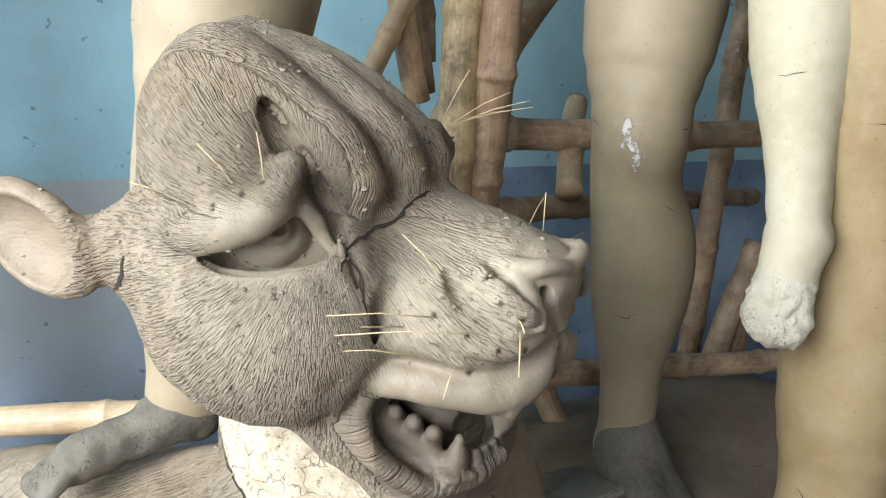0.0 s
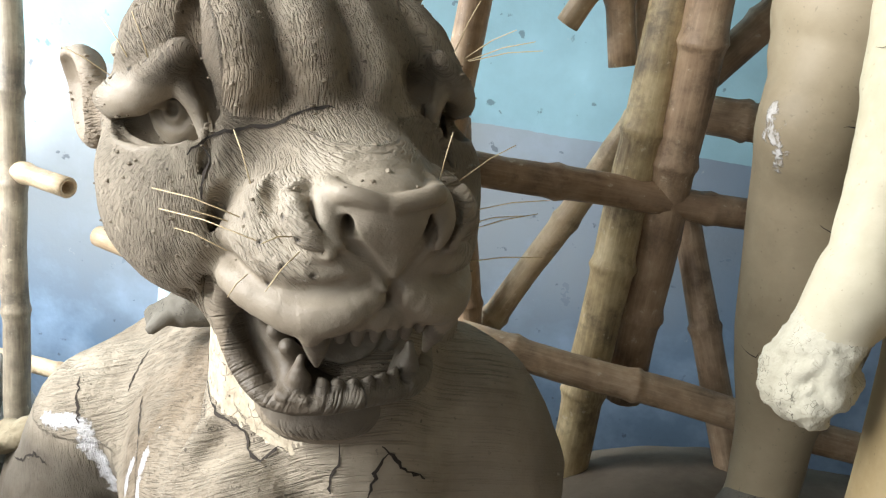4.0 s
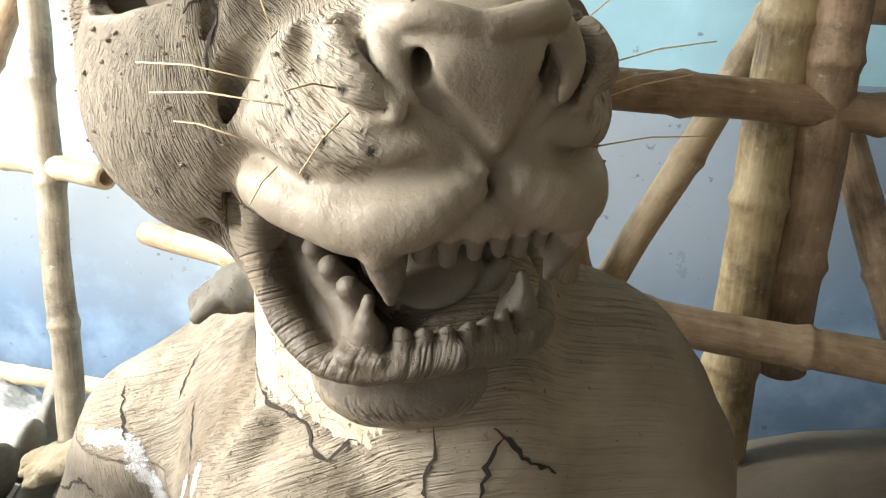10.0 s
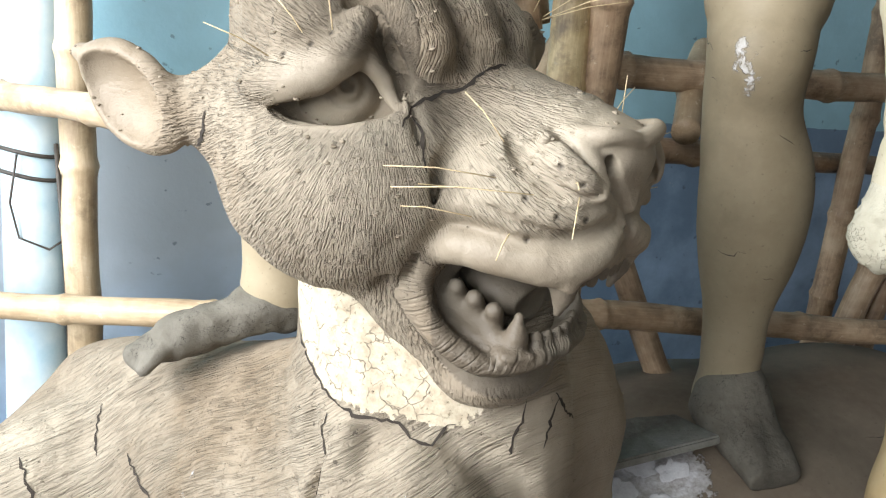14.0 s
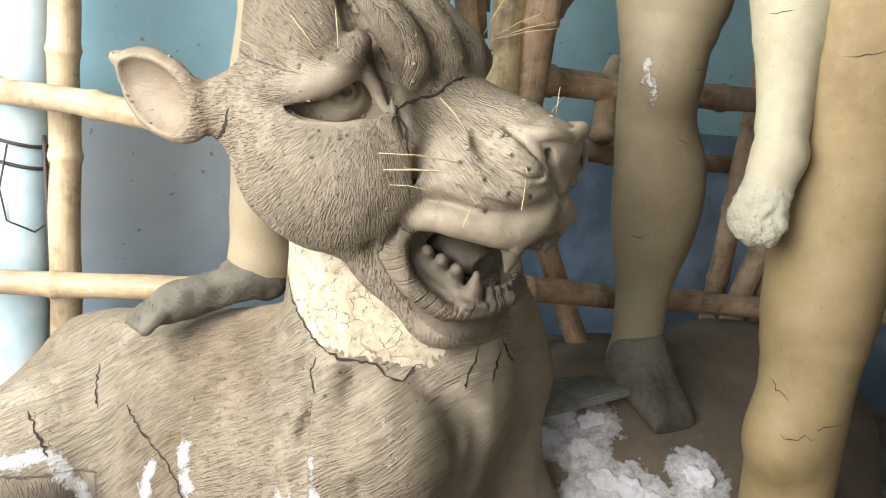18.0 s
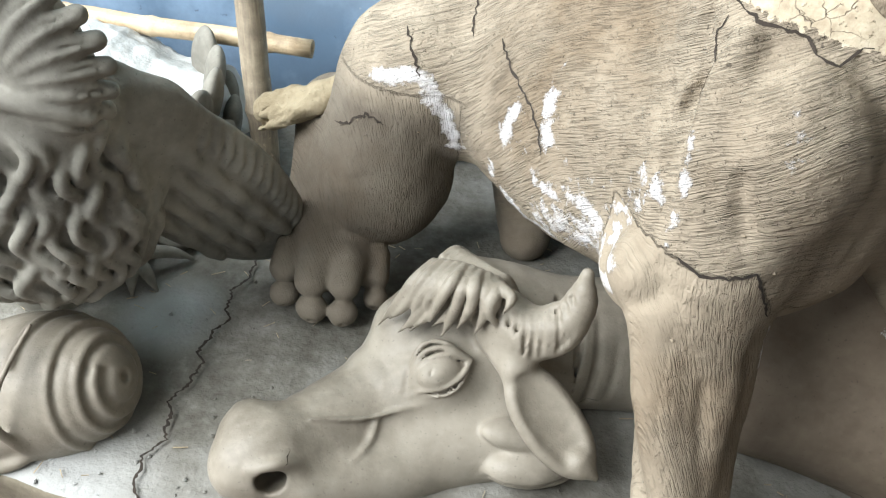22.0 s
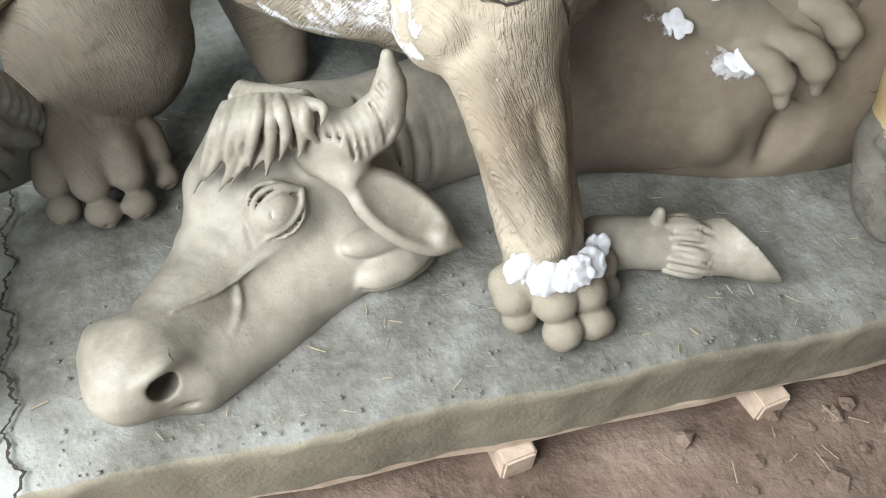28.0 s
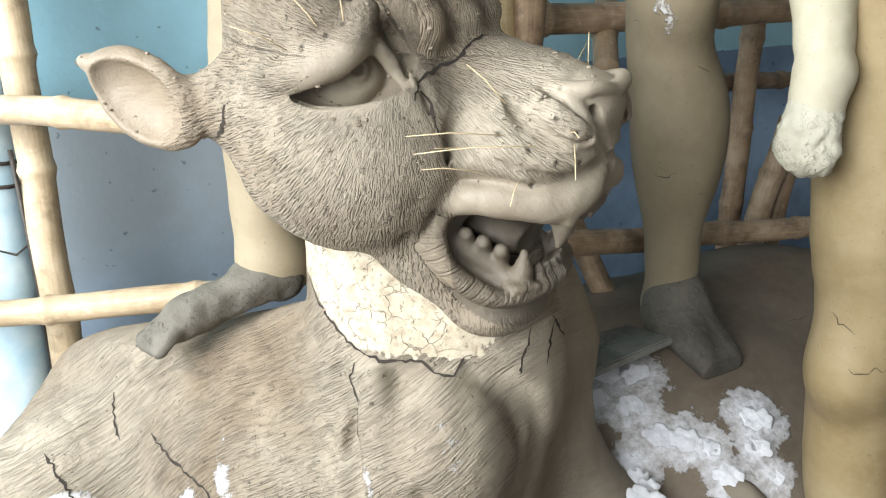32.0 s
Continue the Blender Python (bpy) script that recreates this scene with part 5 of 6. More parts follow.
    across = bd @ np.array([0.27, -0.59, -0.73]) + 0.022 * wobble(bv, 11, 2.0) + 0.003 * wobble(bv, 45, 1.0)
    seam_z = np.interp(bv[:, 0], [0.16, 0.18, 0.206, 0.244, 0.269, 0.287, 0.314, 0.36], [0.655, 0.665, 0.656, 0.664, 0.676, 0.647, 0.602, 0.57])
    low = ((bv[:, 2] < seam_z) & (bv[:, 1] < 0.72)) | ((bv[:, 0] < -0.06) & (bv[:, 2] < 0.6))
    across = np.where(low, bd @ np.array([0.85, 0.5, 0.12]), across)
    along = np.where(low, -bd[:, 2], along)
    b_comb = np.stack([across * 640, along * np.where(low, 48, 30), (bd @ np.array([0.87, 0.5, 0])) * 6], 1)
    paw = np.clip((0.33 - bv[:, 2]) / 0.05, 0, 1)
    hind = np.clip((-0.03 - bv[:, 0]) / 0.05, 0, 1) * np.clip((0.62 - bv[:, 2]) / 0.06, 0, 1)
    b_fur = (1 - 0.85 * paw) * (1 - 0.3 * hind) * np.where(low, 0.56, 0.92)
    front = np.clip(((bv - HEAD_O) @ HEAD_L + 0.035) / 0.05, 0, 1) * np.clip((0.95 - bv[:, 2]) / 0.03, 0, 1)
    b_fur = b_fur * np.where(low & (bv[:, 0] > 0) & (bv[:, 0] < 0.215) & (bv[:, 2] > 0.48), 0.45, 1.0)
    b_fur = b_fur * (1 - 0.65 * front) * (1 - 0.85 * np.clip((bv[:, 0] - 0.5) / 0.08, 0, 1))
    bv = roughen(bv, bq, ((22, 0.004), (60, 0.0018), (170, 0.0007)))
    v = np.concatenate([hv, bv])
    q = np.concatenate([hq, bq + len(hv)])
    is_body = np.arange(len(v)) >= len(hv)
    # the near side of the neck was built up in a paler clay
    u = (v[:, :2] - np.array([0.219, 0.752])) @ np.array([0.8, -0.6])
    seam = v[:, 2] - (0.9 - np.where(u < 0, 0.73, 0.03) * u)
    side = (v[:, :2] - np.array([0.293, 0.805])) @ np.array([-0.7, -0.71]) - 0.015
    near = 0.16 - np.hypot(v[:, 0] - 0.293, v[:, 1] - 0.805)
    pale = np.where(is_body, np.minimum(np.minimum(seam, side), near), -0.05)
    # the mouth is masked here as well, to darken its recess in colour
    damp_and_shade = np.clip(np.where(is_body, np.concatenate([np.zeros(len(hv)), np.maximum(hind, paw * 0.7)]), 0.85 * np.concatenate([mouth, np.zeros(len(bv))])), 0, 1)
    damp_and_shade = np.maximum(damp_and_shade, is_body * 0.55 * np.clip((v[:, 0] - 0.5) / 0.1, 0, 1) * np.clip((0.7 - v[:, 2]) / 0.08, 0, 1))
    hole = np.full(len(v), 0.05)
    for spot in HOLES:
        pit = v[np.argmin(np.linalg.norm(v - np.array(spot), axis=1))]
        hole = np.minimum(hole, np.linalg.norm(v - pit, axis=1))
    white = np.full(len(v), -0.05)
    for width, line, *most in SMEARS:
        ends = [v[np.argmin(np.linalg.norm(v - np.array(p), axis=1))] for p in line]
        white = np.maximum(white, np.minimum(width * 0.8 - line_distance(v, ends), most[0] if most else 1.0))
    bare = np.concatenate([np.clip(muzzle + ear + (eye < 1.0), 0, 1), np.zeros(len(bv))])
    tv, tq = tear_ribbons(v, q, CRACKS, 0.0021)
    more = len(tv)
    slot = np.concatenate([np.zeros(len(q), int), np.ones(len(tq), int)])
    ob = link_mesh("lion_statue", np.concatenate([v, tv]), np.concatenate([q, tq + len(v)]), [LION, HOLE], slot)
    set_attr(ob, "comb", "FLOAT_VECTOR", np.concatenate([h_comb, b_comb, np.zeros((more, 3))]))
    for name, data in (("fur", np.concatenate([h_fur, b_fur])), ("pale", pale), ("damp_and_shade", damp_and_shade), ("hole", hole), ("white", white), ("bare", bare)):
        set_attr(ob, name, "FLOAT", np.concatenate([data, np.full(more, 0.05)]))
    return tagged(ob, "unpainted clay lion statue with combed fur, roaring with bared teeth", "statue")


LION_STATUE = lion()


# ---- the other statues ----
def tears_on(v, q, count, length, seed):
    """Some short, mostly level lines that follow the skin."""
    rng = random.Random(seed)
    nrm = vertex_normals(v, q)
    lines = []
    for _ in range(count):
        i = rng.randrange(len(v))
        p, line = v[i].copy(), [v[i].copy()]
        sway = rng.uniform(-0.35, 0.35)
        for _k in range(int(length * rng.uniform(0.4, 1.1) / 0.008)):
            t = np.cross(nrm[i], [0, 0, 1.0])
            t = t / (np.linalg.norm(t) + 1e-9) + np.array([0, 0, sway + rng.uniform(-0.5, 0.5)])
            p = p + t / np.linalg.norm(t) * 0.008
            i = int(np.argmin(((v - p) ** 2).sum(1)))
            p = v[i].copy()
            line.append(p)
        if len(line) > 1:
            lines.append(line)
    return lines


def statue(name, s, materials, label, rough=((40, 0.0015),), pick=None, category="statue", group="", tears=(0, 0.05, 1), whites=(), crumbly=0.0):
    v, q = s.skin()
    v = roughen(v, q, rough)
    if crumbly:                             # chipped all over below that height
        chip = np.clip((crumbly - v[:, 2]) / 0.02, 0, 1) * (0.0035 * np.abs(wobble(v, 130, 2.0)) + 0.003 * np.abs(wobble(v, 290, 5.0)))
        v = v + vertex_normals(v, q) * chip[:, None]
    mat = None
    if pick is not None:
        mat = pick(v[q].mean(1))
    tv, tq = tear_ribbons(v, q, tears_on(v, q, *tears), 0.0008)
    mat = np.zeros(len(q), int) if mat is None else mat
    ob = link_mesh(name, np.concatenate([v, tv]), np.concatenate([q, tq + len(v)]), list(materials) + [HOLE], np.concatenate([mat, np.full(len(tq), len(materials))]))
    if len(whites):
        film = np.full(len(v) + len(tv), -0.05)
        for x, y, z, r in whites:
            film[:len(v)] = np.maximum(film[:len(v)], r - np.linalg.norm(v - np.array([x, y, z]), axis=1))
        set_attr(ob, "white", "FLOAT", film)
    return tagged(ob, label, category, group)


def buffalo_head():
    """The head lies half sunk in the clay of the platform, muzzle to the front."""
    s = Sculpt((-0.4, 0.44, 0.17), (0.46, 0.98, 0.6), 0.0034)
    s.roll([(0.04, 0.81, 0.27), (-0.055, 0.75, 0.245), (-0.155, 0.66, 0.225), (-0.245, 0.572, 0.247)], [0.118, 0.1, 0.074, 0.06], 0.04)
    s.lump((-0.268, 0.552, 0.255), (0.07, 0.06, 0.06), 0.03, (0, 0, 40))
    s.lump((0.02, 0.7, 0.225), (0.14, 0.07, 0.06), 0.05, (0, 0, 30))
    s.roll([(0.06, 0.665, 0.215), (-0.08, 0.6, 0.205), (-0.2, 0.535, 0.225)], [0.06, 0.052, 0.045], 0.03)
    s.lump((0.0, 0.82, 0.338), (0.07, 0.065, 0.055), 0.04)
    s.roll([(0.06, 0.81, 0.27), (0.22, 0.84, 0.26), (0.44, 0.86, 0.26)], [0.105, 0.105, 0.115], 0.03)
    for k in range(9):                                      # neck rings
        x = 0.12 + 0.03 * k
        s.groove([(x, 0.725, 0.25), (x + 0.005, 0.75, 0.33), (x, 0.81, 0.375)], 0.006, 0.006)
    s.roll([(-0.262, 0.508, 0.292), (-0.235, 0.515, 0.302), (-0.212, 0.53, 0.284), (-0.212, 0.526, 0.256), (-0.236, 0.512, 0.24)], 0.008, 0.012)
    s.press((-0.242, 0.522, 0.268), (0.0215, 0.04, 0.0215), 0.005, (-30, 0, 0))       # nostril
    s.roll([(-0.03, 0.8, 0.36), (-0.1, 0.768, 0.318)], [0.062, 0.05], 0.03)
    s.lump((-0.292, 0.588, 0.258), (0.038, 0.04, 0.05), 0.025)
    s.roll([(-0.119, 0.622, 0.282), (-0.121, 0.611, 0.273), (-0.127, 0.588, 0.265), (-0.142, 0.563, 0.262)], [0.002, 0.0048, 0.0045, 0.002], 0.006)
    s.press((-0.33, 0.6, 0.28), (0.015, 0.012, 0.02), 0.006)
    s.groove([(-0.25, 0.485, 0.24), (-0.17, 0.515, 0.235), (-0.12, 0.56, 0.24)], 0.004, 0.006)
    s.roll([(-0.205, 0.59, 0.305), (-0.14, 0.612, 0.29), (-0.09, 0.637, 0.288), (-0.05, 0.65, 0.295)], [0.002, 0.0035, 0.0035, 0.002], 0.005)
    # eye with heavy lids, on the upper cheek
    ec = np.array([-0.041, 0.681, 0.326])
    n = np.array([-0.05, -0.62, 0.78])
    a = np.array([0.86, 0.36, 0.33])
    a /= np.linalg.norm(a)
    w = np.cross(a, n)
    w /= np.linalg.norm(w)
    if w[2] < 0:
        w = -w
    s.lump(ec - n * 0.036, (0.066, 0.05, 0.048), 0.02, (0, 0, 30))
    s.groove([ec - a * 0.056 - w * 0.008 + n * 0.004, ec - a * 0.03 + w * 0.022 + n * 0.01, ec + a * 0.012 + w * 0.029 + n * 0.012, ec + a * 0.05 + w * 0.006], [0.003, 0.007, 0.008, 0.003], 0.005)
    s.groove([ec - a * 0.05 - w * 0.006 + n * 0.008, ec - w * 0.026 + n * 0.012, ec + a * 0.045 + n * 0.008], [0.003, 0.006, 0.003], 0.005)
    s.lump(ec + n * 0.004, (0.034, 0.024, 0.024), 0.002, (0, 0, 30))
    for r, hgt, out in ((0.0045, 0.023, 0.0175), (0.0042, 0.035, 0.0135), (0.0035, 0.046, 0.008), (0.004, -0.022, 0.0155), (0.0032, -0.032, 0.009)):
        s.roll([ec - a * 0.05 - n * 0.002 - w * 0.008, ec - a * 0.026 + w * hgt * 0.72 + n * out * 0.8, ec + w * hgt + n * out, ec + a * 0.026 + w * hgt * 0.72 + n * out * 0.8, ec + a * 0.046 + n * 0.001], r, 0.002)
    s.groove([ec + n * 0.0275 + (w * math.cos(q) + a * math.sin(q)) * 0.011 for q in np.linspace(0, 6.283, 13)], 0.0016, 0.002)
    # horn with growth rings
    horn = [np.array(p) for p in ((0.03, 0.735, 0.408), (0.066, 0.706, 0.41), (0.102, 0.697, 0.43), (0.126, 0.702, 0.468), (0.13, 0.716, 0.518))]
    s.roll(horn, [0.039, 0.039, 0.035, 0.024, 0.009], 0.008)
    for k in range(9):
        f = 0.3 + k * 0.3
        i = min(int(f), 3)
        p = horn[i] + (horn[i + 1] - horn[i]) * (f - i)
        r = (0.041, 0.04, 0.033, 0.019)[i]
        s.groove([p + np.array((0.004, -r, -0.01)), p + np.array((0, -r * 0.75, r * 0.75)), p + np.array((-0.004, 0.0, r + 0.001))], 0.0034, 0.004)
    # ear, a long leaf-shaped cup
    s.roll([(0.03, 0.72, 0.375), (0.06, 0.675, 0.37)], [0.026, 0.026], 0.02)
    s.lump((0.115, 0.626, 0.325), (0.092, 0.046, 0.02), 0.01, (18, 32, -36))
    s.press((0.118, 0.612, 0.338), (0.078, 0.034, 0.018), 0.005, (18, 32, -36))
    s.roll([(0.185, 0.58, 0.275), (0.16, 0.59, 0.292)], [0.006, 0.016], 0.01)
    # lower ear folded on the ground
    s.lump((0.105, 0.612, 0.232), (0.07, 0.032, 0.03), 0.008, (0, 0, 12))
    s.groove([(0.045, 0.587, 0.225), (0.11, 0.582, 0.222), (0.165, 0.607, 0.235)], 0.006, 0.006)
    s.lump((0.085, 0.635, 0.27), (0.06, 0.025, 0.02), 0.008, (0, 8, 6))
    # forelock strands fall from the poll over the forehead
    rng = random.Random(3)
    s.lump((-0.015, 0.775, 0.398), (0.05, 0.04, 0.032), 0.02)
    for k in range(9):                                      # short locks swept back from the parting towards the horn
        u = k / 8
        p0 = np.array([-0.058 + 0.075 * u, 0.785 - 0.022 * u, 0.446 - 0.004 * u])
        p3 = np.array([-0.016 + 0.072 * u, 0.84 - 0.068 * u, 0.408 - 0.002 * u])
        top = np.array([0, 0, 0.012])
        s.roll([p0 + top * 0.4, p0 * 0.6 + p3 * 0.4 + top * 1.2, p3 + top * 0.3], [0.006, 0.0085, 0.003], 0.0012)
    for k in range(18):                                     # broad wavy locks fan out from the parting, a second row shows between
        under = k >= 9
        u = (k % 9 + (0.5 if under else 0)) / 8.5
        p0 = np.array([-0.07 + 0.095 * u, 0.78 - 0.022 * u, 0.442 + 0.008 * math.sin(3.1 * u)])
        p3 = np.array([-0.137 + 0.14 * u + 0.035 * u * u, 0.742 - 0.052 * u + 0.008 * u * u, 0.332 + 0.035 * u + 0.038 * u * u + rng.uniform(-0.012, 0.026) + (0.02 if under else 0.008)])
        lift = n * (0.033 + 0.011 * math.sin(u * 3.1) - (0.011 if under else 0))
        wave = np.array([rng.uniform(-0.01, 0.01), 0, rng.uniform(-0.006, 0.006)])
        s.roll([p0 + n * (0.0 if under else 0.008), p0 * 0.7 + p3 * 0.3 + lift * 1.15, p0 * 0.33 + p3 * 0.67 + lift * 1.0 + wave, p3 + lift * 0.45 - wave * 0.8], [0.007, 0.0086, 0.0072, 0.0016], 0.0012)
    s.cut_below(0.196)
    return statue("buffalo_head_statue", s, [GREY], "smooth grey clay buffalo head lying on the platform", ((35, 0.0014), (120, 0.0006)), tears=(9, 0.06, 12))


buffalo_head()


COTTON_SPOTS = ((0.711, 0.91, 0.642, 0.045), (0.754, 0.88, 0.642, 0.04), (0.668, 0.882, 0.62, 0.035), (0.71, 0.84, 0.618, 0.04), (0.76, 0.757, 0.588, 0.04), (0.723, 0.782, 0.592, 0.035),
                (0.79, 0.735, 0.58, 0.032), (0.628, 0.69, 0.56, 0.045), (0.6, 0.68, 0.535, 0.032), (0.654, 0.714, 0.565, 0.03), (0.56, 0.69, 0.48, 0.035),
                (0.648, 0.635, 0.43, 0.034), (0.889, 0.74, 0.605, 0.045), (0.86, 0.7, 0.58, 0.03), (0.79, 0.69, 0.555, 0.035), (0.87, 0.67, 0.54, 0.03),
                (0.674, 0.773, 0.561, 0.034), (0.655, 0.74, 0.56, 0.03), (0.83, 0.665, 0.52, 0.028))


def mound():
    """The slain figure's brown body, a wide heap behind the lion's forelegs, with the lion's far paw planted on it."""
    s = Sculpt((0.3, 0.5, 0.17), (1.62, 1.5, 0.86), 0.006)
    s.lump((0.95, 1.02, 0.27), (0.58, 0.47, 0.415), 0.05)
    s.lump((1.28, 1.08, 0.4), (0.36, 0.3, 0.3), 0.08)
    s.roll([(0.4, 0.79, 0.27), (0.62, 0.745, 0.28), (1.0, 0.73, 0.3), (1.5, 0.77, 0.3)], [0.1, 0.105, 0.11, 0.11], 0.05)
    s.lump((0.7, 0.675, 0.275), (0.075, 0.06, 0.06), 0.03)
    s.lump((0.53, 0.85, 0.4), (0.15, 0.12, 0.13), 0.06)
    s.groove([(0.76, 0.62, 0.36), (0.755, 0.615, 0.29), (0.74, 0.6, 0.24)], [0.006, 0.012, 0.008], 0.016)
    s.lump((0.655, 0.638, 0.285), (0.05, 0.042, 0.055), 0.014)
    s.groove([(0.5, 0.68, 0.35), (0.555, 0.656, 0.342), (0.61, 0.632, 0.335)], [0.003, 0.007, 0.003], 0.012)
    s.press((0.735, 0.58, 0.3), (0.05, 0.03, 0.07), 0.03)
    s.cut_below(0.196)
    return statue("fallen_body_statue", s, [MOUND], "dull brown clay body lying in a heap, strewn with cotton", ((18, 0.003), (55, 0.0012)), tears=(14, 0.09, 5), whites=[(x, y, z, r * 1.35) for x, y, z, r in COTTON_SPOTS])


mound()


def hoof():
    s = Sculpt((0.36, 0.3, 0.17), (0.66, 0.6, 0.4), 0.0034)
    s.roll([(0.39, 0.53, 0.245), (0.45, 0.508, 0.248), (0.505, 0.478, 0.242)], [0.042, 0.04, 0.032], 0.02)
    s.roll([(0.495, 0.482, 0.24), (0.55, 0.462, 0.246), (0.625, 0.435, 0.26)], [0.03, 0.043, 0.064], 0.01)
    p, n = (0.592, 0.452, 0.25), (0.84, 0.13, 0.53)                        # slanting sole with a sunk middle
    s.blend((0.5, 0.32, 0.17), (0.7, 0.6, 0.4), 0.002, True, lambda x, y, z: -((x - p[0]) * n[0] + (y - p[1]) * n[1] + (z - p[2]) * n[2]))
    s.groove([(0.568, 0.49, 0.282), (0.595, 0.455, 0.254), (0.618, 0.414, 0.22)], [0.008, 0.014, 0.007], 0.003)
    s.lump((0.468, 0.512, 0.29), (0.01, 0.011, 0.022), 0.008)
    rng = random.Random(21)
    for k in range(26):
        a = -1.9 + 3.4 * k / 25
        c = np.array([0.472 + rng.uniform(-0.01, 0.012), 0.495, 0.245])
        o = np.array([0.012 * math.cos(a), math.sin(a) * 0.038, math.cos(a) * 0.038])
        tip = c + o * 1.12 + np.array([0.048 + rng.uniform(-0.01, 0.014), -0.026, -0.006])
        s.roll([c + o, (c + o * 1.14 + tip) / 2 + (0, 0, 0.003), tip], [0.0045, 0.0052, 0.0016], 0.002)
    s.cut_below(0.196)
    return statue("hoof_statue", s, [GREY], "brown clay buffalo hoof with tufted fetlock", ((60, 0.0008),))


hoof()


def leg(name, pts, radii, step, material, label, extra=None, rough=((20, 0.002),), tears=(12, 0.06, 1), pick=None, whites=()):
    pts = [np.array(p, float) for p in pts]
    allp = np.array(pts)
    s = Sculpt(allp.min(0) - 0.16, allp.max(0) + 0.16, step)
    s.roll(pts, radii, 0.05)
    if extra:
        extra(s)
    return statue(name, s, [material, FOOT] if pick else [material], label, rough, pick, tears=tears, whites=whites)


def standing_leg():
    def foot(s):
        s.roll([(0.872, 0.955, 0.72), (0.875, 0.93, 0.69)], [0.045, 0.05], 0.03)
        s.lump((0.872, 0.965, 1.02), (0.066, 0.07, 0.14), 0.04)          # calf
        s.lump((0.8, 0.935, 1.25), (0.055, 0.05, 0.06), 0.04)            # knee
    return leg("standing_leg_statue", [(0.85, 1.02, 1.65), (0.835, 1.0, 1.42), (0.82, 0.975, 1.24), (0.84, 0.965, 1.05), (0.862, 0.955, 0.85), (0.868, 0.95, 0.72)],
               [0.12, 0.1, 0.068, 0.066, 0.048, 0.04], 0.006, SMEARED, "smooth tan clay leg of a standing figure with hairline cracks", extra=foot, tears=(16, 0.05, 4), whites=((0.748, 0.918, 1.262, 0.012), (0.756, 0.912, 1.24, 0.011), (0.762, 0.908, 1.215, 0.009)))


standing_leg()


def clay_foot(name, heel, toe, width, height, label):
    h, t = np.array(heel, float), np.array(toe, float)
    s = Sculpt(np.minimum(h, t) - 0.12, np.maximum(h, t) + 0.12, 0.0045)
    s.roll([h, h * 0.5 + t * 0.5, t], [width * 1.35, width * 1.05, width * 0.6], 0.03)
    side = np.cross(t - h, [0, 0, 1.0])
    side /= np.linalg.norm(side)
    for k in range(5):
        o = side * width * (0.9 - 0.45 * k)
        s.roll([t * 0.85 + h * 0.15 + o, t + o * 1.05 - np.array([0, 0, height * 0.2]) + (t - h) * 0.04 * (2 - abs(k - 1))], [width * 0.3, width * 0.22], 0.012)
    return statue(name, s, [FOOT], label, ((38, 0.007), (85, 0.004), (170, 0.002)))


def slab_foot(name, heel, toe, width, height, label):
    """A roughed-out foot without toes, cut off square."""
    h, t = np.array(heel, float), np.array(toe, float)
    s = Sculpt(np.minimum(h, t) - 0.12, np.maximum(h, t) + 0.12, 0.0045)
    side = np.cross(t - h, [0, 0, 1.0])
    side /= np.linalg.norm(side)
    for k in (-1, 0, 1):
        s.roll([h + side * width * 0.35 * k, t + side * width * 0.6 * k], [height, height * 0.45], 0.02)
    s.lump(h + np.array([0, 0, height * 0.6]), (width, width, height * 1.3), 0.03)
    cut = t + (t - h) / np.linalg.norm(t - h) * 0.05
    s.press(cut, (0.1, 0.035, 0.08), 0.004)
    return statue(name, s, [FOOT], label, ((50, 0.002), (150, 0.001)))


slab_foot("standing_foot_statue", (0.87, 0.935, 0.715), (0.885, 0.83, 0.66), 0.05, 0.045, "dark damp clay foot standing on the brown heap")
clay_foot("rear_foot_statue", (0.175, 0.995, 0.895), (-0.004, 0.98, 0.833), 0.029, 0.045, "dark cracked clay foot resting on the lion's back")


def goddess_leg():
    def heel(s):
        s.lump((0.185, 1.005, 0.9), (0.05, 0.045, 0.05), 0.03)
    return leg("rear_leg_statue", [(0.285, 1.09, 1.75), (0.245, 1.06, 1.42), (0.2, 1.03, 1.2), (0.18, 1.015, 1.02), (0.178, 1.01, 0.92)], [0.125, 0.108, 0.078, 0.053, 0.048], 0.006, SKIN,
               "tan clay leg of the figure standing over the lion", extra=heel, tears=(12, 0.07, 6))


goddess_leg()


def near_leg():
    def foot(s):
        s.roll([(0.912, 0.52, 0.3), (0.885, 0.465, 0.24), (0.862, 0.42, 0.215)], [0.056, 0.055, 0.035], 0.02)
        for k in range(7):
            s.lump((0.905 - 0.008 * k, 0.5 - 0.012 * k, 0.32 - 0.015 * k), (0.058 - 0.002 * k, 0.018, 0.02), 0.008, (0, 20 * math.sin(k * 2.1), 15 * k))
        s.lump((0.88, 0.595, 0.77), (0.05, 0.05, 0.06), 0.04)
        s.cut_below(0.198)
    return leg("ochre_leg_statue", [(0.96, 0.72, 1.75), (0.94, 0.69, 1.4), (0.917, 0.63, 1.02), (0.918, 0.61, 0.84), (0.935, 0.6, 0.62), (0.918, 0.545, 0.42), (0.918, 0.51, 0.28)],
               [0.15, 0.125, 0.085, 0.068, 0.068, 0.05, 0.04], 0.006, YELLOW, "ochre clay leg with fine horizontal cracks standing on the platform", extra=foot, tears=(26, 0.08, 9), pick=lambda m: (m[:, 2] < 0.335 + 0.012 * wobble(m, 70, 1.0)).astype(int))


near_leg()


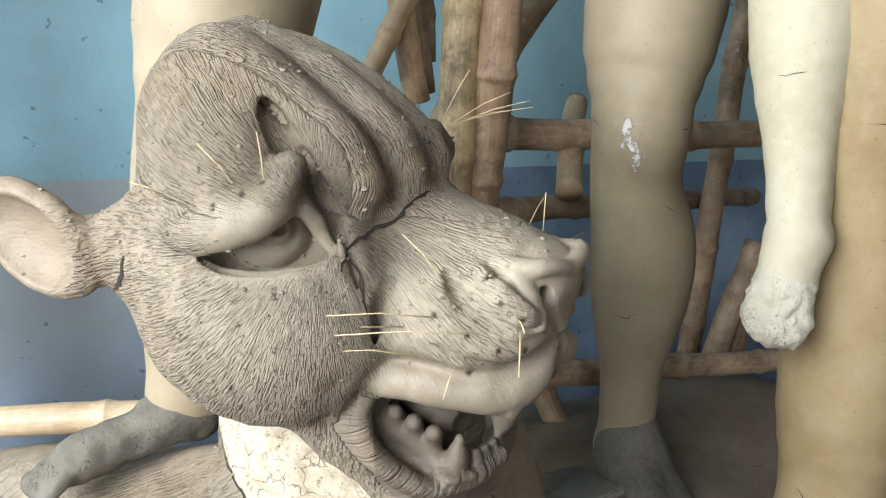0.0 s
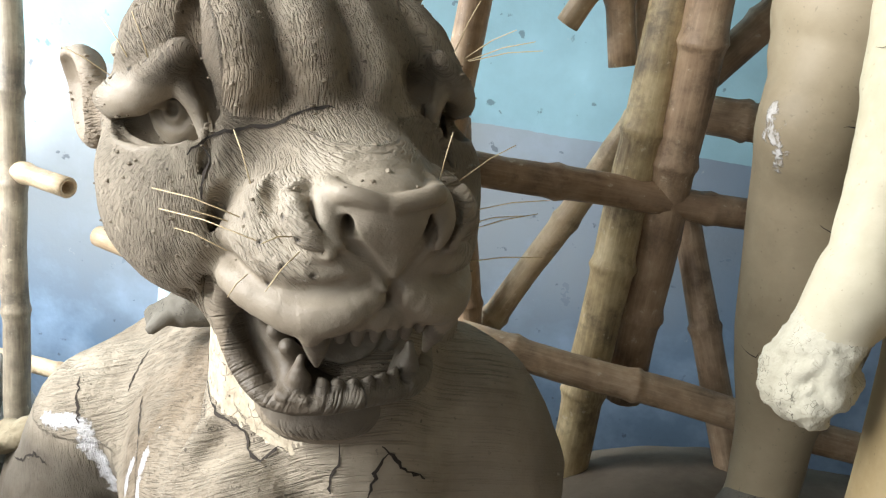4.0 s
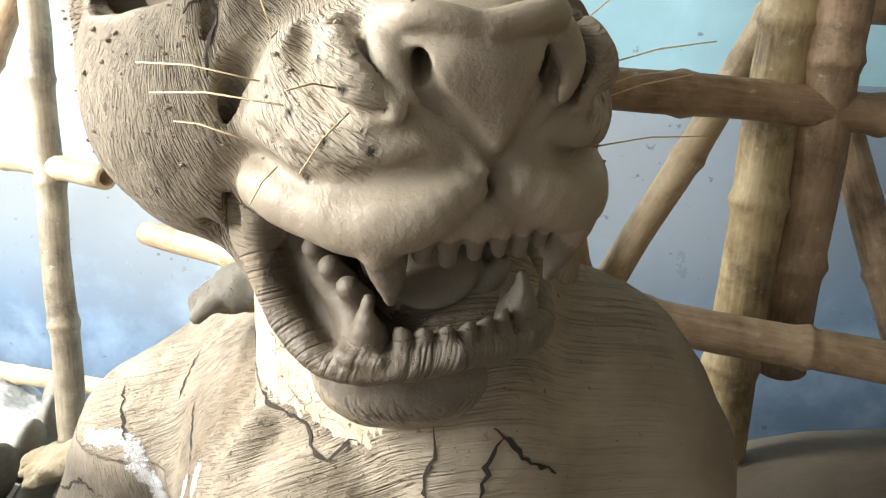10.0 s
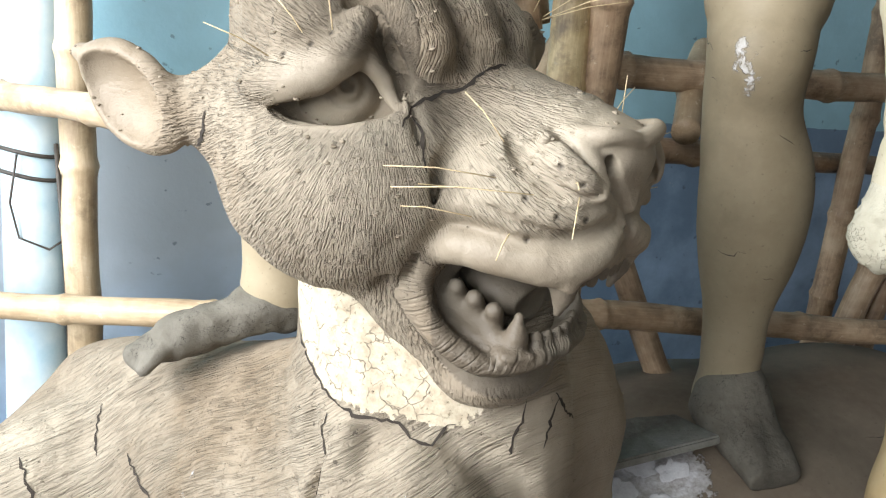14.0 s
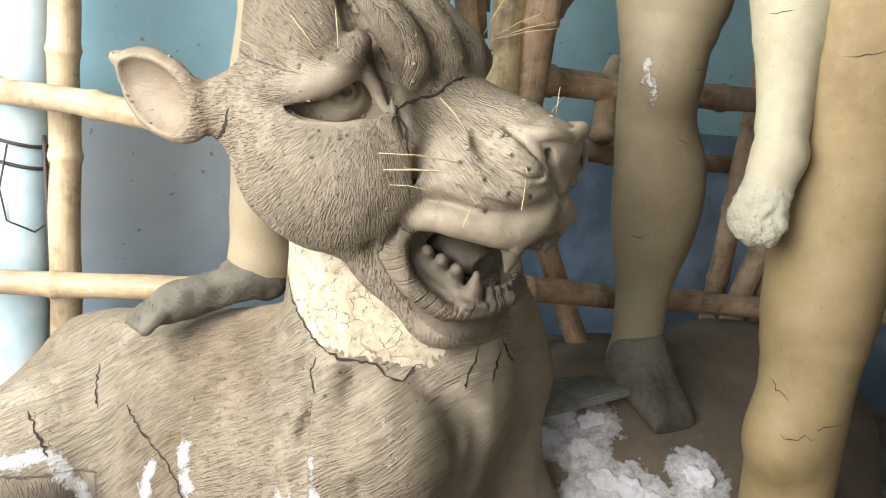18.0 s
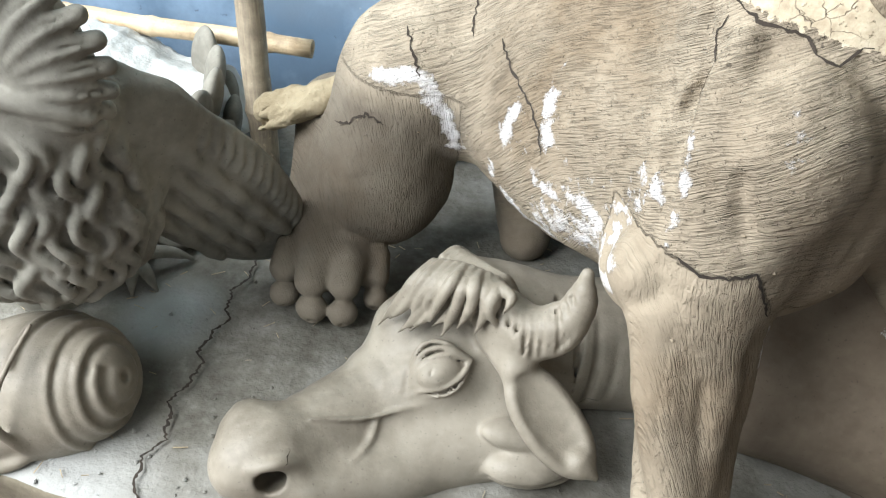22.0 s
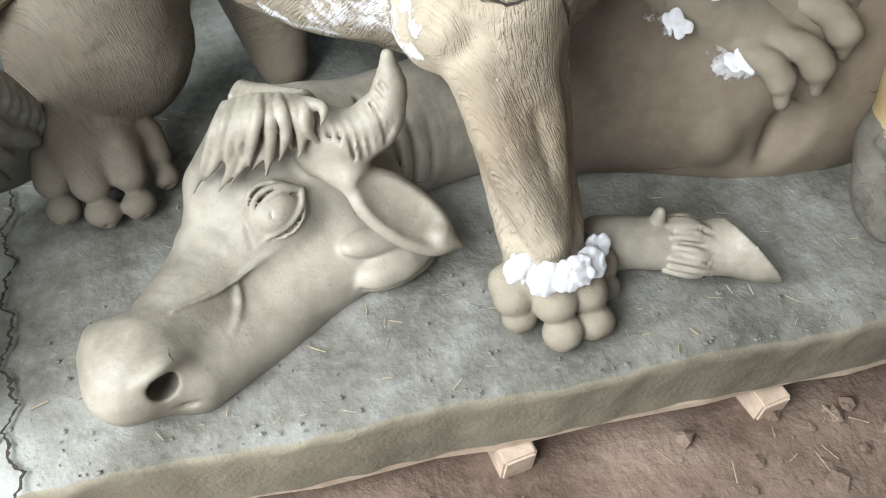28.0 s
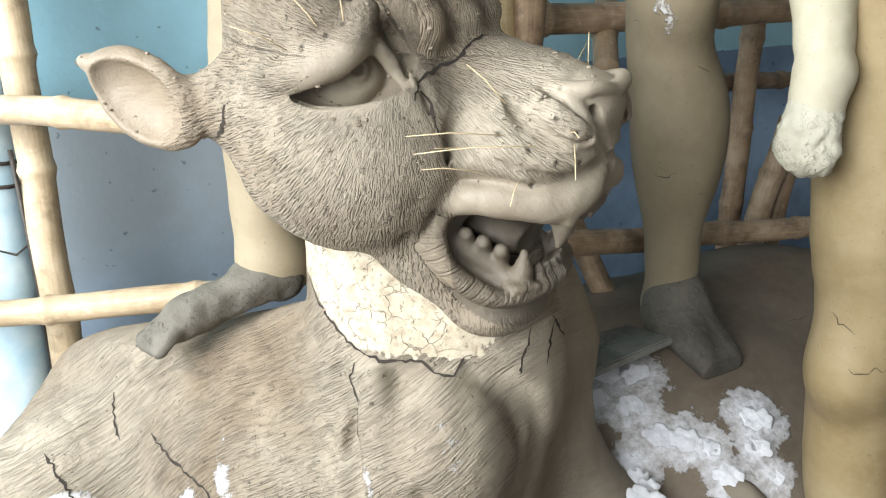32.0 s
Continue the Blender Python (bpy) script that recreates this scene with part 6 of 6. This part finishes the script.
def broken_arm():
    s = Sculpt((0.62, 0.48, 0.98), (1.02, 0.98, 1.75), 0.004)
    s.roll([(0.87, 0.82, 1.72), (0.828, 0.735, 1.45), (0.802, 0.67, 1.25), (0.793, 0.645, 1.17)], [0.09, 0.064, 0.037, 0.029], 0.03)
    # the wrist flares into a ragged wedge
    for end, r in (((0.745, 0.652, 1.1), 0.011), ((0.752, 0.64, 1.086), 0.016), ((0.765, 0.63, 1.083), 0.02), ((0.778, 0.62, 1.086), 0.02), ((0.784, 0.632, 1.1), 0.024)):
        s.roll([(0.791, 0.645, 1.185), (0.782, 0.642, 1.15), end], [0.03, 0.027, r], 0.012)
    s.press((0.815, 0.615, 1.125), (0.022, 0.03, 0.025), 0.003, (0, 30, 0))
    s.press((0.806, 0.6, 1.075), (0.02, 0.03, 0.022), 0.003, (0, -30, 20))
    rng = random.Random(31)
    for _ in range(26):                                     # broken facets
        u, w = rng.random(), rng.uniform(-1, 1)
        s.press((0.742 + 0.05 * u + 0.012 * w, 0.632 - 0.032 * u - 0.022, 1.075 + 0.05 * rng.random()), (0.013, 0.012, 0.009), 0.0015, (rng.uniform(0, 90), rng.uniform(0, 90), 0))
    s.roll([(0.828, 0.69, 1.4), (0.81, 0.66, 1.28), (0.82, 0.665, 1.2)], [0.006, 0.007, 0.004], 0.01)

    def pick(mid):
        return (mid[:, 2] < 1.15 + 0.012 * wobble(mid, 60, 1.0)).astype(int)

    return statue("broken_forearm_statue", s, [CREAM, ROUGH], "cream clay forearm broken off rough at the wrist", ((25, 0.0012), (90, 0.0008), (190, 0.0005)), pick, tears=(14, 0.04, 3), crumbly=1.15)


broken_arm()


def conch():
    """A smooth spiral shell; broad whorls step down to the apex, the lip flares out below."""
    s = Sculpt((-0.87, 0.42, 0.17), (-0.42, 0.84, 0.45), 0.0034)
    ax = np.array([0.85, -0.02, 0.36])
    ax /= np.linalg.norm(ax)
    apex = np.array([-0.482, 0.632, 0.285])
    a0 = apex - ax * 0.142
    s.lump(a0, (0.146, 0.111, 0.111), 0.01, (0, -23, -1))
    e1 = np.cross(ax, [0, 0, 1.0])
    e1 /= np.linalg.norm(e1)
    e2 = np.cross(e1, ax)
    for d0, d1, th0 in ((0.1, 0.052, 0.0), (0.052, 0.024, 0.0), (0.024, 0.01, 0.0)):       # whorls: a raised seam over a sunk step
        seam, step_ = [], []
        for th in np.linspace(0, 2 * math.pi, 25):
            d = d0 + (d1 - d0) * th / (2 * math.pi)
            for line, dd, lift in ((seam, d, -0.001), (step_, d - 0.009, 0.003)):
                r = 0.111 * math.sqrt(max(0.002, 1 - ((0.142 - dd) / 0.146) ** 2)) + lift
                line.append(apex - ax * dd + (e1 * math.cos(th + 1.1) + e2 * math.sin(th + 1.1)) * r)
        s.groove(step_, 0.006, 0.008)
        s.roll(seam, 0.0045, 0.006)
    s.press(apex + ax * 0.004, (0.009, 0.009, 0.009), 0.004)
    # the outer seam runs out below into a broad curled lip on the ground
    s.roll([(-0.585, 0.62, 0.385), (-0.6, 0.55, 0.35), (-0.605, 0.518, 0.3), (-0.59, 0.522, 0.25), (-0.585, 0.535, 0.222), (-0.603, 0.52, 0.208), (-0.65, 0.505, 0.206), (-0.72, 0.5, 0.21), (-0.82, 0.52, 0.22)],
           [0.003, 0.005, 0.006, 0.007, 0.008, 0.01, 0.011, 0.012, 0.012], 0.01)
    s.roll([(-0.615, 0.545, 0.26), (-0.64, 0.53, 0.22), (-0.72, 0.525, 0.21)], [0.016, 0.016, 0.02], 0.02)
    s.cut_below(0.196)
    return statue("conch_statue", s, [GREY], "large smooth grey clay conch shell", ((30, 0.001),))


conch()


def bird():
    """A crested bird with a curly ruff, folded wing and raised claw."""
    s = Sculpt((-0.95, 0.55, 0.17), (-0.22, 1.12, 0.86), 0.0042)
    core = np.array([-0.61, 0.76, 0.52])
    s.lump(core, (0.15, 0.134, 0.2), 0.05)
    s.lump((-0.58, 0.72, 0.68), (0.115, 0.075, 0.09), 0.04)
    rng = random.Random(8)
    for k in range(60):                                     # wavy locks of the ruff, in three tiers
        tier, a = k // 20, -2.75 + 2.9 * (k % 20) / 19 + rng.uniform(-0.05, 0.05)
        z0 = (0.69, 0.6, 0.52)[tier] + rng.uniform(-0.015, 0.015)
        reach = (0.112, 0.12, 0.122)[tier]
        pts = []
        for j in range(10):
            b = a + 0.075 * math.sin(j * 1.35 + k * 0.35 + tier)
            r = reach + 0.02 * math.sin(math.pi * j / 9) + 0.005 * math.sin(j * 1.35 + k * 2)
            z = z0 - 0.019 * j
            r *= math.sqrt(max(0.3, 1 - max(0.0, (0.52 - z) / 0.2) ** 2))
            pts.append((core[0] + r * 1.12 * math.cos(b), core[1] + r * math.sin(b), z))
        s.roll(pts, [0.006, 0.008, 0.009, 0.009, 0.0085, 0.009, 0.0085, 0.008, 0.006, 0.002], 0.003)
    c = np.array([-0.566, 0.668, 0.725])
    for k in range(15):                                     # broad petals of the crest sweep up and over
        a = -0.55 + 3.5 * k / 14
        d = np.array([math.cos(a) * 0.95, 0.0, math.sin(a)])
        far = 0.112 + 0.02 * math.cos(a - 1.2)
        s.roll([c + d * 0.012 + (0, 0.012, 0), c + d * 0.045 + (0, -0.004, 0.004), c + d * 0.09 + (0, 0.006, 0.006), c + d * far + (0.006, 0.034, -0.004)], [0.007, 0.0125, 0.016, 0.011], 0.003)
        for h in (-1, 1):
            w = np.array([-d[2], 0, d[0]]) * 0.006 * h
            s.groove([c + d * 0.04 + w + (0, -0.018, 0.004), c + d * 0.09 + w * 1.3 + (0, -0.011, 0.006), c + d * far + w + (0.006, 0.022, -0.004)], 0.0025, 0.002)
    s.roll([c + (-0.03, -0.002, -0.012), c + (0, -0.012, -0.006), c + (0.05, -0.01, -0.012), c + (0.1, 0.01, -0.035)], [0.01, 0.013, 0.014, 0.008], 0.006)
    s.lump((-0.58, 0.73, 0.735), (0.1, 0.05, 0.1), 0.02)
    # wing: a broad flat panel with overlapping feather rows
    d = np.array([0.13, 0.16, -0.3])
    d /= np.linalg.norm(d)
    n = np.array([0.12, -0.8, 0.35])
    n -= d * (n @ d)
    n /= np.linalg.norm(n)
    w = np.cross(n, d)
    turn = tuple(math.degrees(q) for q in Matrix((d, w, n)).transposed().to_euler())
    mid = np.array([-0.425, 0.862, 0.455])
    s.lump(mid, (0.262, 0.108, 0.026), 0.02, turn)
    s.lump(mid - d * 0.17, (0.085, 0.09, 0.04), 0.03, turn)

    def on_wing(u, v, lift=0.0):
        return mid + d * u + w * v + n * (0.026 * math.sqrt(max(0.02, 1 - (u / 0.262) ** 2 - (v / 0.108) ** 2)) + lift)

    for row in range(5):                                    # overlapping feather tips
        for k in range(4):
            u, v = -0.1 + 0.062 * row + 0.028 * (k % 2), -0.072 + 0.036 * k
            if (u / 0.25) ** 2 + (v / 0.1) ** 2 < 0.92:
                s.roll([on_wing(u - 0.075, v, -0.006), on_wing(u - 0.03, v, -0.001), on_wing(u, v, -0.001), on_wing(u + 0.012, v - 0.004, -0.003)], [0.012, 0.0155, 0.012, 0.003], 0.002)
                s.groove([on_wing(u - 0.03, v + 0.017, 0.0015), on_wing(u - 0.005, v + 0.013, 0.0015), on_wing(u + 0.016, v - 0.004, 0.0005), on_wing(u - 0.004, v - 0.014, 0.0015)], 0.0028, 0.002)
    for k in range(17):                                     # barred leading edge
        u = -0.17 + 0.0245 * k
        v = 0.098 * math.sqrt(max(0.05, 1 - (u / 0.27) ** 2))
        s.roll([on_wing(u, v, -0.004), on_wing(u + 0.02, v - 0.018, 0.001), on_wing(u + 0.036, v - 0.034, 0.0)], [0.007, 0.009, 0.004], 0.002)
    # claw planted on the platform
    s.roll([(-0.64, 0.86, 0.36), (-0.625, 0.9, 0.29), (-0.585, 0.91, 0.248)], [0.04, 0.026, 0.017], 0.012)
    e = np.array([-0.585, 0.91, 0.245])
    for q in ((0.085, 0.05, -0.04), (0.05, -0.035, -0.043), (0.015, -0.055, -0.043), (-0.05, -0.01, -0.035)):
        s.roll([e, e + np.array(q) * 0.55 + np.array([0, 0, 0.012]), e + np.array(q)], [0.013, 0.011, 0.004], 0.004)
    # claw on the shell
    s.roll([(-0.66, 0.66, 0.46), (-0.64, 0.625, 0.415)], [0.018, 0.014], 0.01)
    for q in ((-0.05, -0.05, -0.03), (-0.015, -0.065, -0.035), (0.02, -0.06, -0.04)):
        e = np.array([-0.64, 0.62, 0.412])
        s.roll([e, e + np.array(q) * 0.6 + np.array([0, 0, 0.006]), e + np.array(q)], [0.011, 0.009, 0.003], 0.004)
    s.roll([(-0.72, 0.72, 0.4), (-0.74, 0.68, 0.35), (-0.74, 0.66, 0.33)], [0.035, 0.03, 0.012], 0.01)
    s.roll([(-0.7, 0.84, 0.4), (-0.7, 0.86, 0.22)], [0.09, 0.07], 0.03)
    return statue("bird_statue", s, [DARK], "dark clay bird with a fanned crest, curly ruff and folded wing", ((60, 0.001),))


bird()


def plaster_heap():
    s = Sculpt((-1.25, 1.05, 0.17), (-0.35, 1.62, 0.62), 0.008)
    s.lump((-0.85, 1.35, 0.2), (0.3, 0.2, 0.2), 0.05)
    s.lump((-0.64, 1.33, 0.24), (0.16, 0.14, 0.12), 0.04)
    s.lump((-1.0, 1.35, 0.32), (0.16, 0.16, 0.1), 0.05)
    s.cut_below(0.196)
    return statue("plaster_heap", s, [PLASTER], "rough white plaster heap behind the bird", ((15, 0.02), (37, 0.01), (90, 0.004), (190, 0.002)), category="heap")


plaster_heap()


def lotus_base():
    """Two rows of clay petals round the foot of another figure: the upper ones upright, the lower ones drooping on the platform."""
    s = Sculpt((-1.1, 0.93, 0.17), (-0.36, 1.48, 0.52), 0.0045)
    c = np.array([-0.79, 1.2])
    s.lump((c[0], c[1], 0.24), (0.25, 0.25, 0.12), 0.03)
    for k in range(9):
        for row in (0, 1):
            a = radians(-100 + 17.5 * k + 8.7 * row)
            u = np.array([math.cos(a), math.sin(a)])
            for out, z, r in (((0.258, 0.365, (0.02, 0.047, 0.066)),) if row == 0 else ((0.283, 0.29, (0.02, 0.05, 0.055)), (0.31, 0.232, (0.05, 0.045, 0.022)))):
                s.lump((c[0] + u[0] * out, c[1] + u[1] * out, z), r, 0.002 if row == 0 else 0.006, (0, 12 if z > 0.25 else 20, math.degrees(a)))
    s.cut_below(0.196)
    return statue("lotus_base_statue", s, [DARK], "dark clay lotus base with drooping petals beside the post", ((40, 0.0015),))


lotus_base()


def tail_stub():
    s = Sculpt((-0.5, 0.95, 0.35), (-0.18, 1.3, 0.65), 0.004)
    s.roll([(-0.24, 1.07, 0.53), (-0.31, 1.06, 0.5), (-0.38, 1.08, 0.455)], [0.03, 0.025, 0.024], 0.012)
    rng = random.Random(8)
    for k in range(16):                     # twisted strands of the straw core
        a = 0.39 * k + rng.uniform(-0.2, 0.2)
        pts = []
        for u in (0.0, 0.33, 0.66, 1.0 + rng.uniform(-0.12, 0.1)):
            turn = a + 1.5 * u
            pts.append(np.array([-0.24 - 0.14 * u, 1.07 - 0.02 * math.sin(3.1 * u), 0.53 - 0.075 * u]) + (0.03 - 0.003 * u) * np.array([0.35 * math.sin(turn), math.cos(turn), 0.9 * math.sin(turn)]))
        s.roll(pts, [0.006, rng.uniform(0.006, 0.01), rng.uniform(0.006, 0.01), 0.004], 0.002)
    return statue("tail_stub", s, [STUMP], "straw-bound stub of the lion's unfinished tail", ((42, 0.006), (95, 0.004), (190, 0.002)), category="statue fragment")


tail_stub()


# ---- pipe with wire ----
def drain_pipe():
    pipe = tagged(new("drain_pipe"), "blue-painted drain pipe tied with dark wire", "pipe")
    bm = bmesh.new()
    tube(bm, [(-0.215, 1.4, 0.0), (-0.205, 1.42, 0.3), (-0.19, 1.455, 0.65), (-0.178, 1.49, 1.0), (-0.15, 1.56, 1.7), (-0.13, 1.6, 2.2)], 0.056, 24)
    part("tube", bm, PIPE_BLUE, pipe, smooth=True)
    for z in (0.94, 0.98):
        bm = bmesh.new()
        pts = [(-0.18 + 0.0595 * math.cos(a), 1.485 + 0.0595 * math.sin(a), z + 0.006 * math.sin(a * 2)) for a in np.linspace(0, 2 * math.pi, 25)]
        tube(bm, pts, 0.0035, 6)
        part("wire", bm, WIRE, pipe, smooth=True)
    bm = bmesh.new()
    tube(bm, [(-0.2, 1.425, 0.98), (-0.215, 1.42, 0.9), (-0.205, 1.418, 0.84), (-0.16, 1.415, 0.82), (-0.13, 1.42, 0.84)], 0.002, 6)
    part("wire", bm, WIRE, pipe, smooth=True)
    bm = bmesh.new()
    tube(bm, [(-0.14, 1.42, 1.0), (-0.137, 1.415, 0.8), (-0.14, 1.41, 0.5)], 0.004, 6)
    part("wire", bm, WIRE, pipe, smooth=True)
    return pipe


drain_pipe()


bm = bmesh.new()
tube(bm, [[-0.714, 1.42, 0.833], [-0.696, 1.42, 0.813], [-0.701, 1.42, 0.762], [-0.723, 1.42, 0.705]], 0.0016, 5)
tagged(from_bm("hanging_wire", bm, WIRE, smooth=True), "thin dark wire hanging from the bamboo rail", "wire")


# ---- straw whiskers pricked into the lion's face ----
def straw(root, tip, hook=None, r=0.00058):
    a, b = head_to_world(np.array(root)), head_to_world(np.array(tip))
    bm = bmesh.new()
    pts = [a + (a - b) * 0.08, a * 0.5 + b * 0.5 + np.array([0, 0, 0.003]), b]
    if hook is not None:
        pts.append(b + np.array(hook))
    tube(bm, pts, [r, r, r * 0.8] + ([r * 0.7] if hook is not None else []), 6)
    return tagged(from_bm("straw_whisker", bm, STRAW, smooth=True), "thin dry straw stuck in the lion's clay face", "straw", "straws stuck in the lion's face")


for root, tip, hook in (
        ((-0.061, -0.107, 1.175), (-0.125, -0.16, 1.178), None), ((-0.03, -0.102, 1.167), (-0.12, -0.155, 1.161), None), ((-0.075, -0.112, 1.14), (-0.128, -0.15, 1.143), (0, 0, -0.012)),
        ((0.0, -0.075, 1.178), (0.018, -0.105, 1.182), None), ((0.004, -0.073, 1.165), (0.016, -0.1, 1.142), None), ((-0.06, -0.095, 1.205), (-0.095, -0.1, 1.236), None),
        ((-0.09, -0.11, 1.16), (-0.15, -0.165, 1.158), None), ((-0.04, -0.1, 1.13), (-0.04, -0.115, 1.112), None),
        ((-0.06, 0.1, 1.2), (-0.06, 0.15, 1.23), None), ((-0.04, 0.1, 1.175), (-0.02, 0.17, 1.19), None), ((-0.05, 0.1, 1.15), (-0.05, 0.18, 1.165), None),
        ((-0.04, 0.1, 1.125), (-0.03, 0.18, 1.128), None), ((-0.045, 0.1, 1.16), (-0.03, 0.15, 1.172), None), ((-0.03, 0.06, 1.21), (-0.035, 0.07, 1.25), None),
        ((-0.205, -0.16, 1.256), (-0.23, -0.185, 1.3), None), ((-0.193, -0.15, 1.266), (-0.19, -0.165, 1.312), None), ((-0.235, -0.175, 1.245), (-0.26, -0.225, 1.272), None),
        ((-0.17, 0.15, 1.29), (-0.12, 0.17, 1.325), None), ((-0.17, 0.155, 1.287), (-0.1, 0.18, 1.318), None), ((-0.175, 0.16, 1.285), (-0.1, 0.19, 1.31), None), ((-0.18, 0.14, 1.295), (-0.16, 0.15, 1.345), None)):
    straw(root, tip, hook)


# ---- cotton wool ----
def cotton(centre, normal, size, seed, label="white cotton wool tuft stuck on the clay", flat=0.3, count=44):
    """A torn tuft: many small fluffy lumps pressed flat against the clay."""
    rng = random.Random(seed)
    c, n = np.array(centre, float), np.array(normal, float)
    n /= np.linalg.norm(n)
    u = np.cross(n, (0.3, 0.2, 0.9))
    u /= np.linalg.norm(u)
    w = np.cross(n, u)
    reach = size * 1.6
    s = Sculpt(c - reach, c + reach, max(0.0022, size / 18))
    for k in range(count):
        a, r = rng.uniform(0, 6.283), size * math.sqrt(rng.random())
        q = c + u * math.cos(a) * r + w * math.sin(a) * r * 0.75 + n * size * 0.06
        b = size * rng.uniform(0.2, 0.4) * (1.25 - 0.65 * r / size)
        s.lump(q, (b, b * rng.uniform(0.7, 1.2), b * rng.uniform(0.5, 0.9)), size * 0.16, (rng.uniform(0, 90), rng.uniform(0, 90), 0))
    v, q = s.skin()
    v = c + (v - c) - np.outer((v - c) @ n, n) * (1 - flat)
    v = roughen(v, q, ((110, 0.0014), (300, 0.0005)))
    return tagged(link_mesh("cotton_tuft", v, q, [COTTON]), label, "cotton", "cotton tufts")


UP = (-0.25, -0.6, 0.75)
for k, (x, y, z, sz) in enumerate(COTTON_SPOTS):
    cotton((x, y, z), UP, sz * (0.68 if k % 3 else 0.55), 40 + k, flat=0.55 if k in (4, 6, 7, 9) else 0.24, count=30)
for k, (x, y, z, sz) in enumerate(((0.225, 0.478, 0.325, 0.026), (0.252, 0.458, 0.322, 0.03), (0.29, 0.452, 0.318, 0.03), (0.325, 0.465, 0.306, 0.028), (0.352, 0.492, 0.3, 0.022))):
    cotton((x, y, z), (0.1, -0.75, 0.5), sz, 70 + k, "white cotton bandage wound round the lion's paw", 0.6)


# ---- a thin tablet of clay on the heap ----
bm = bmesh.new()
slab_box(bm, (-0.095, -0.07, -0.007), (0.095, 0.07, 0.007), 0.003)
ob = from_bm("clay_tablet", bm, SLAB)
ob.matrix_world = pose(0.725, 0.94, 0.668, -14, -6, 4)
tagged(ob, "thin grey clay tablet lying on the brown heap", "clay slab")


# ---- litter on the platform and the floor ----
def litter(name, count, area, level, length, material, label, seed):
    rng = random.Random(seed)
    bm = bmesh.new()
    x0, x1, d0, d1 = area
    for _ in range(count):
        x = rng.uniform(x0, x1)
        y = edge_y(x) + d0 + (d1 - d0) * rng.random() ** 1.3
        a, ln = rng.uniform(0, 6.283), length * rng.uniform(0.3, 1)
        z = level + 0.004
        tube(bm, [(x, y, z), (x + ln * math.cos(a), y + ln * math.sin(a), z + rng.uniform(0.0, 0.003))], rng.uniform(0.0004, 0.0009), 4)
    return tagged(from_bm(name, bm, material), label, "straw", kind="stuff")


litter("straw_litter", 230, (-0.75, 0.95, 0.02, 0.75), SLAB_TOP, 0.024, LITTER, "short bits of straw scattered on the clay platform", 2)
litter("floor_straw", 120, (-0.6, 1.3, -0.45, -0.03), 0.0, 0.04, LITTER, "bits of straw trodden into the earth floor", 3)


def crumbs(name, count, place, size, material, label, seed):
    rng = random.Random(seed)
    bm = bmesh.new()
    for _ in range(count):
        x, y, z = place(rng)
        r = size * rng.uniform(0.3, 1) ** 2
        got = bmesh.ops.create_icosphere(bm, subdivisions=1, radius=r)["verts"]
        for v in got:
            v.co *= rng.uniform(0.7, 1.25)
            v.co.z *= 0.6
            v.co += Vector((x, y, z))
    return tagged(from_bm(name, bm, material), label, "crumb", kind="stuff")


def on_slab(rng):
    x = rng.uniform(-0.75, 1.0)
    return x, edge_y(x) + 0.01 + 0.5 * rng.random() ** 2.2, SLAB_TOP + 0.002


def on_floor(rng):
    x = rng.uniform(-0.5, 1.3)
    return x, edge_y(x) - 0.02 - 0.45 * rng.random(), -0.004


crumbs("clay_crumb", 520, on_slab, 0.0045, SLAB, "crumbs of dried clay on the platform", 5)
crumbs("earth_clod", 300, on_floor, 0.022, EARTH, "clods of earth on the workshop floor", 6)


LION_SKIN = [v.co.copy() for i, v in enumerate(LION_STATUE.data.vertices) if i % 7 == 0]


def on_lion(rng):
    while True:
        p = rng.choice(LION_SKIN)
        brow = (p - Vector((0.3, 0.75, 1.24))).length < 0.2
        if (p.z > 1.1 and rng.random() < (0.8 if brow else 0.4)) or (0.5 < p.z < 0.95 and rng.random() < 0.12):
            if (p - Vector((0.45, 0.54, 1.08))).length > 0.15:
                return p.x, p.y, p.z


crumbs("lion_crumb", 900, on_lion, 0.0034, CRUMB, "small crumbs of clay stuck in the lion's combed fur", 9)
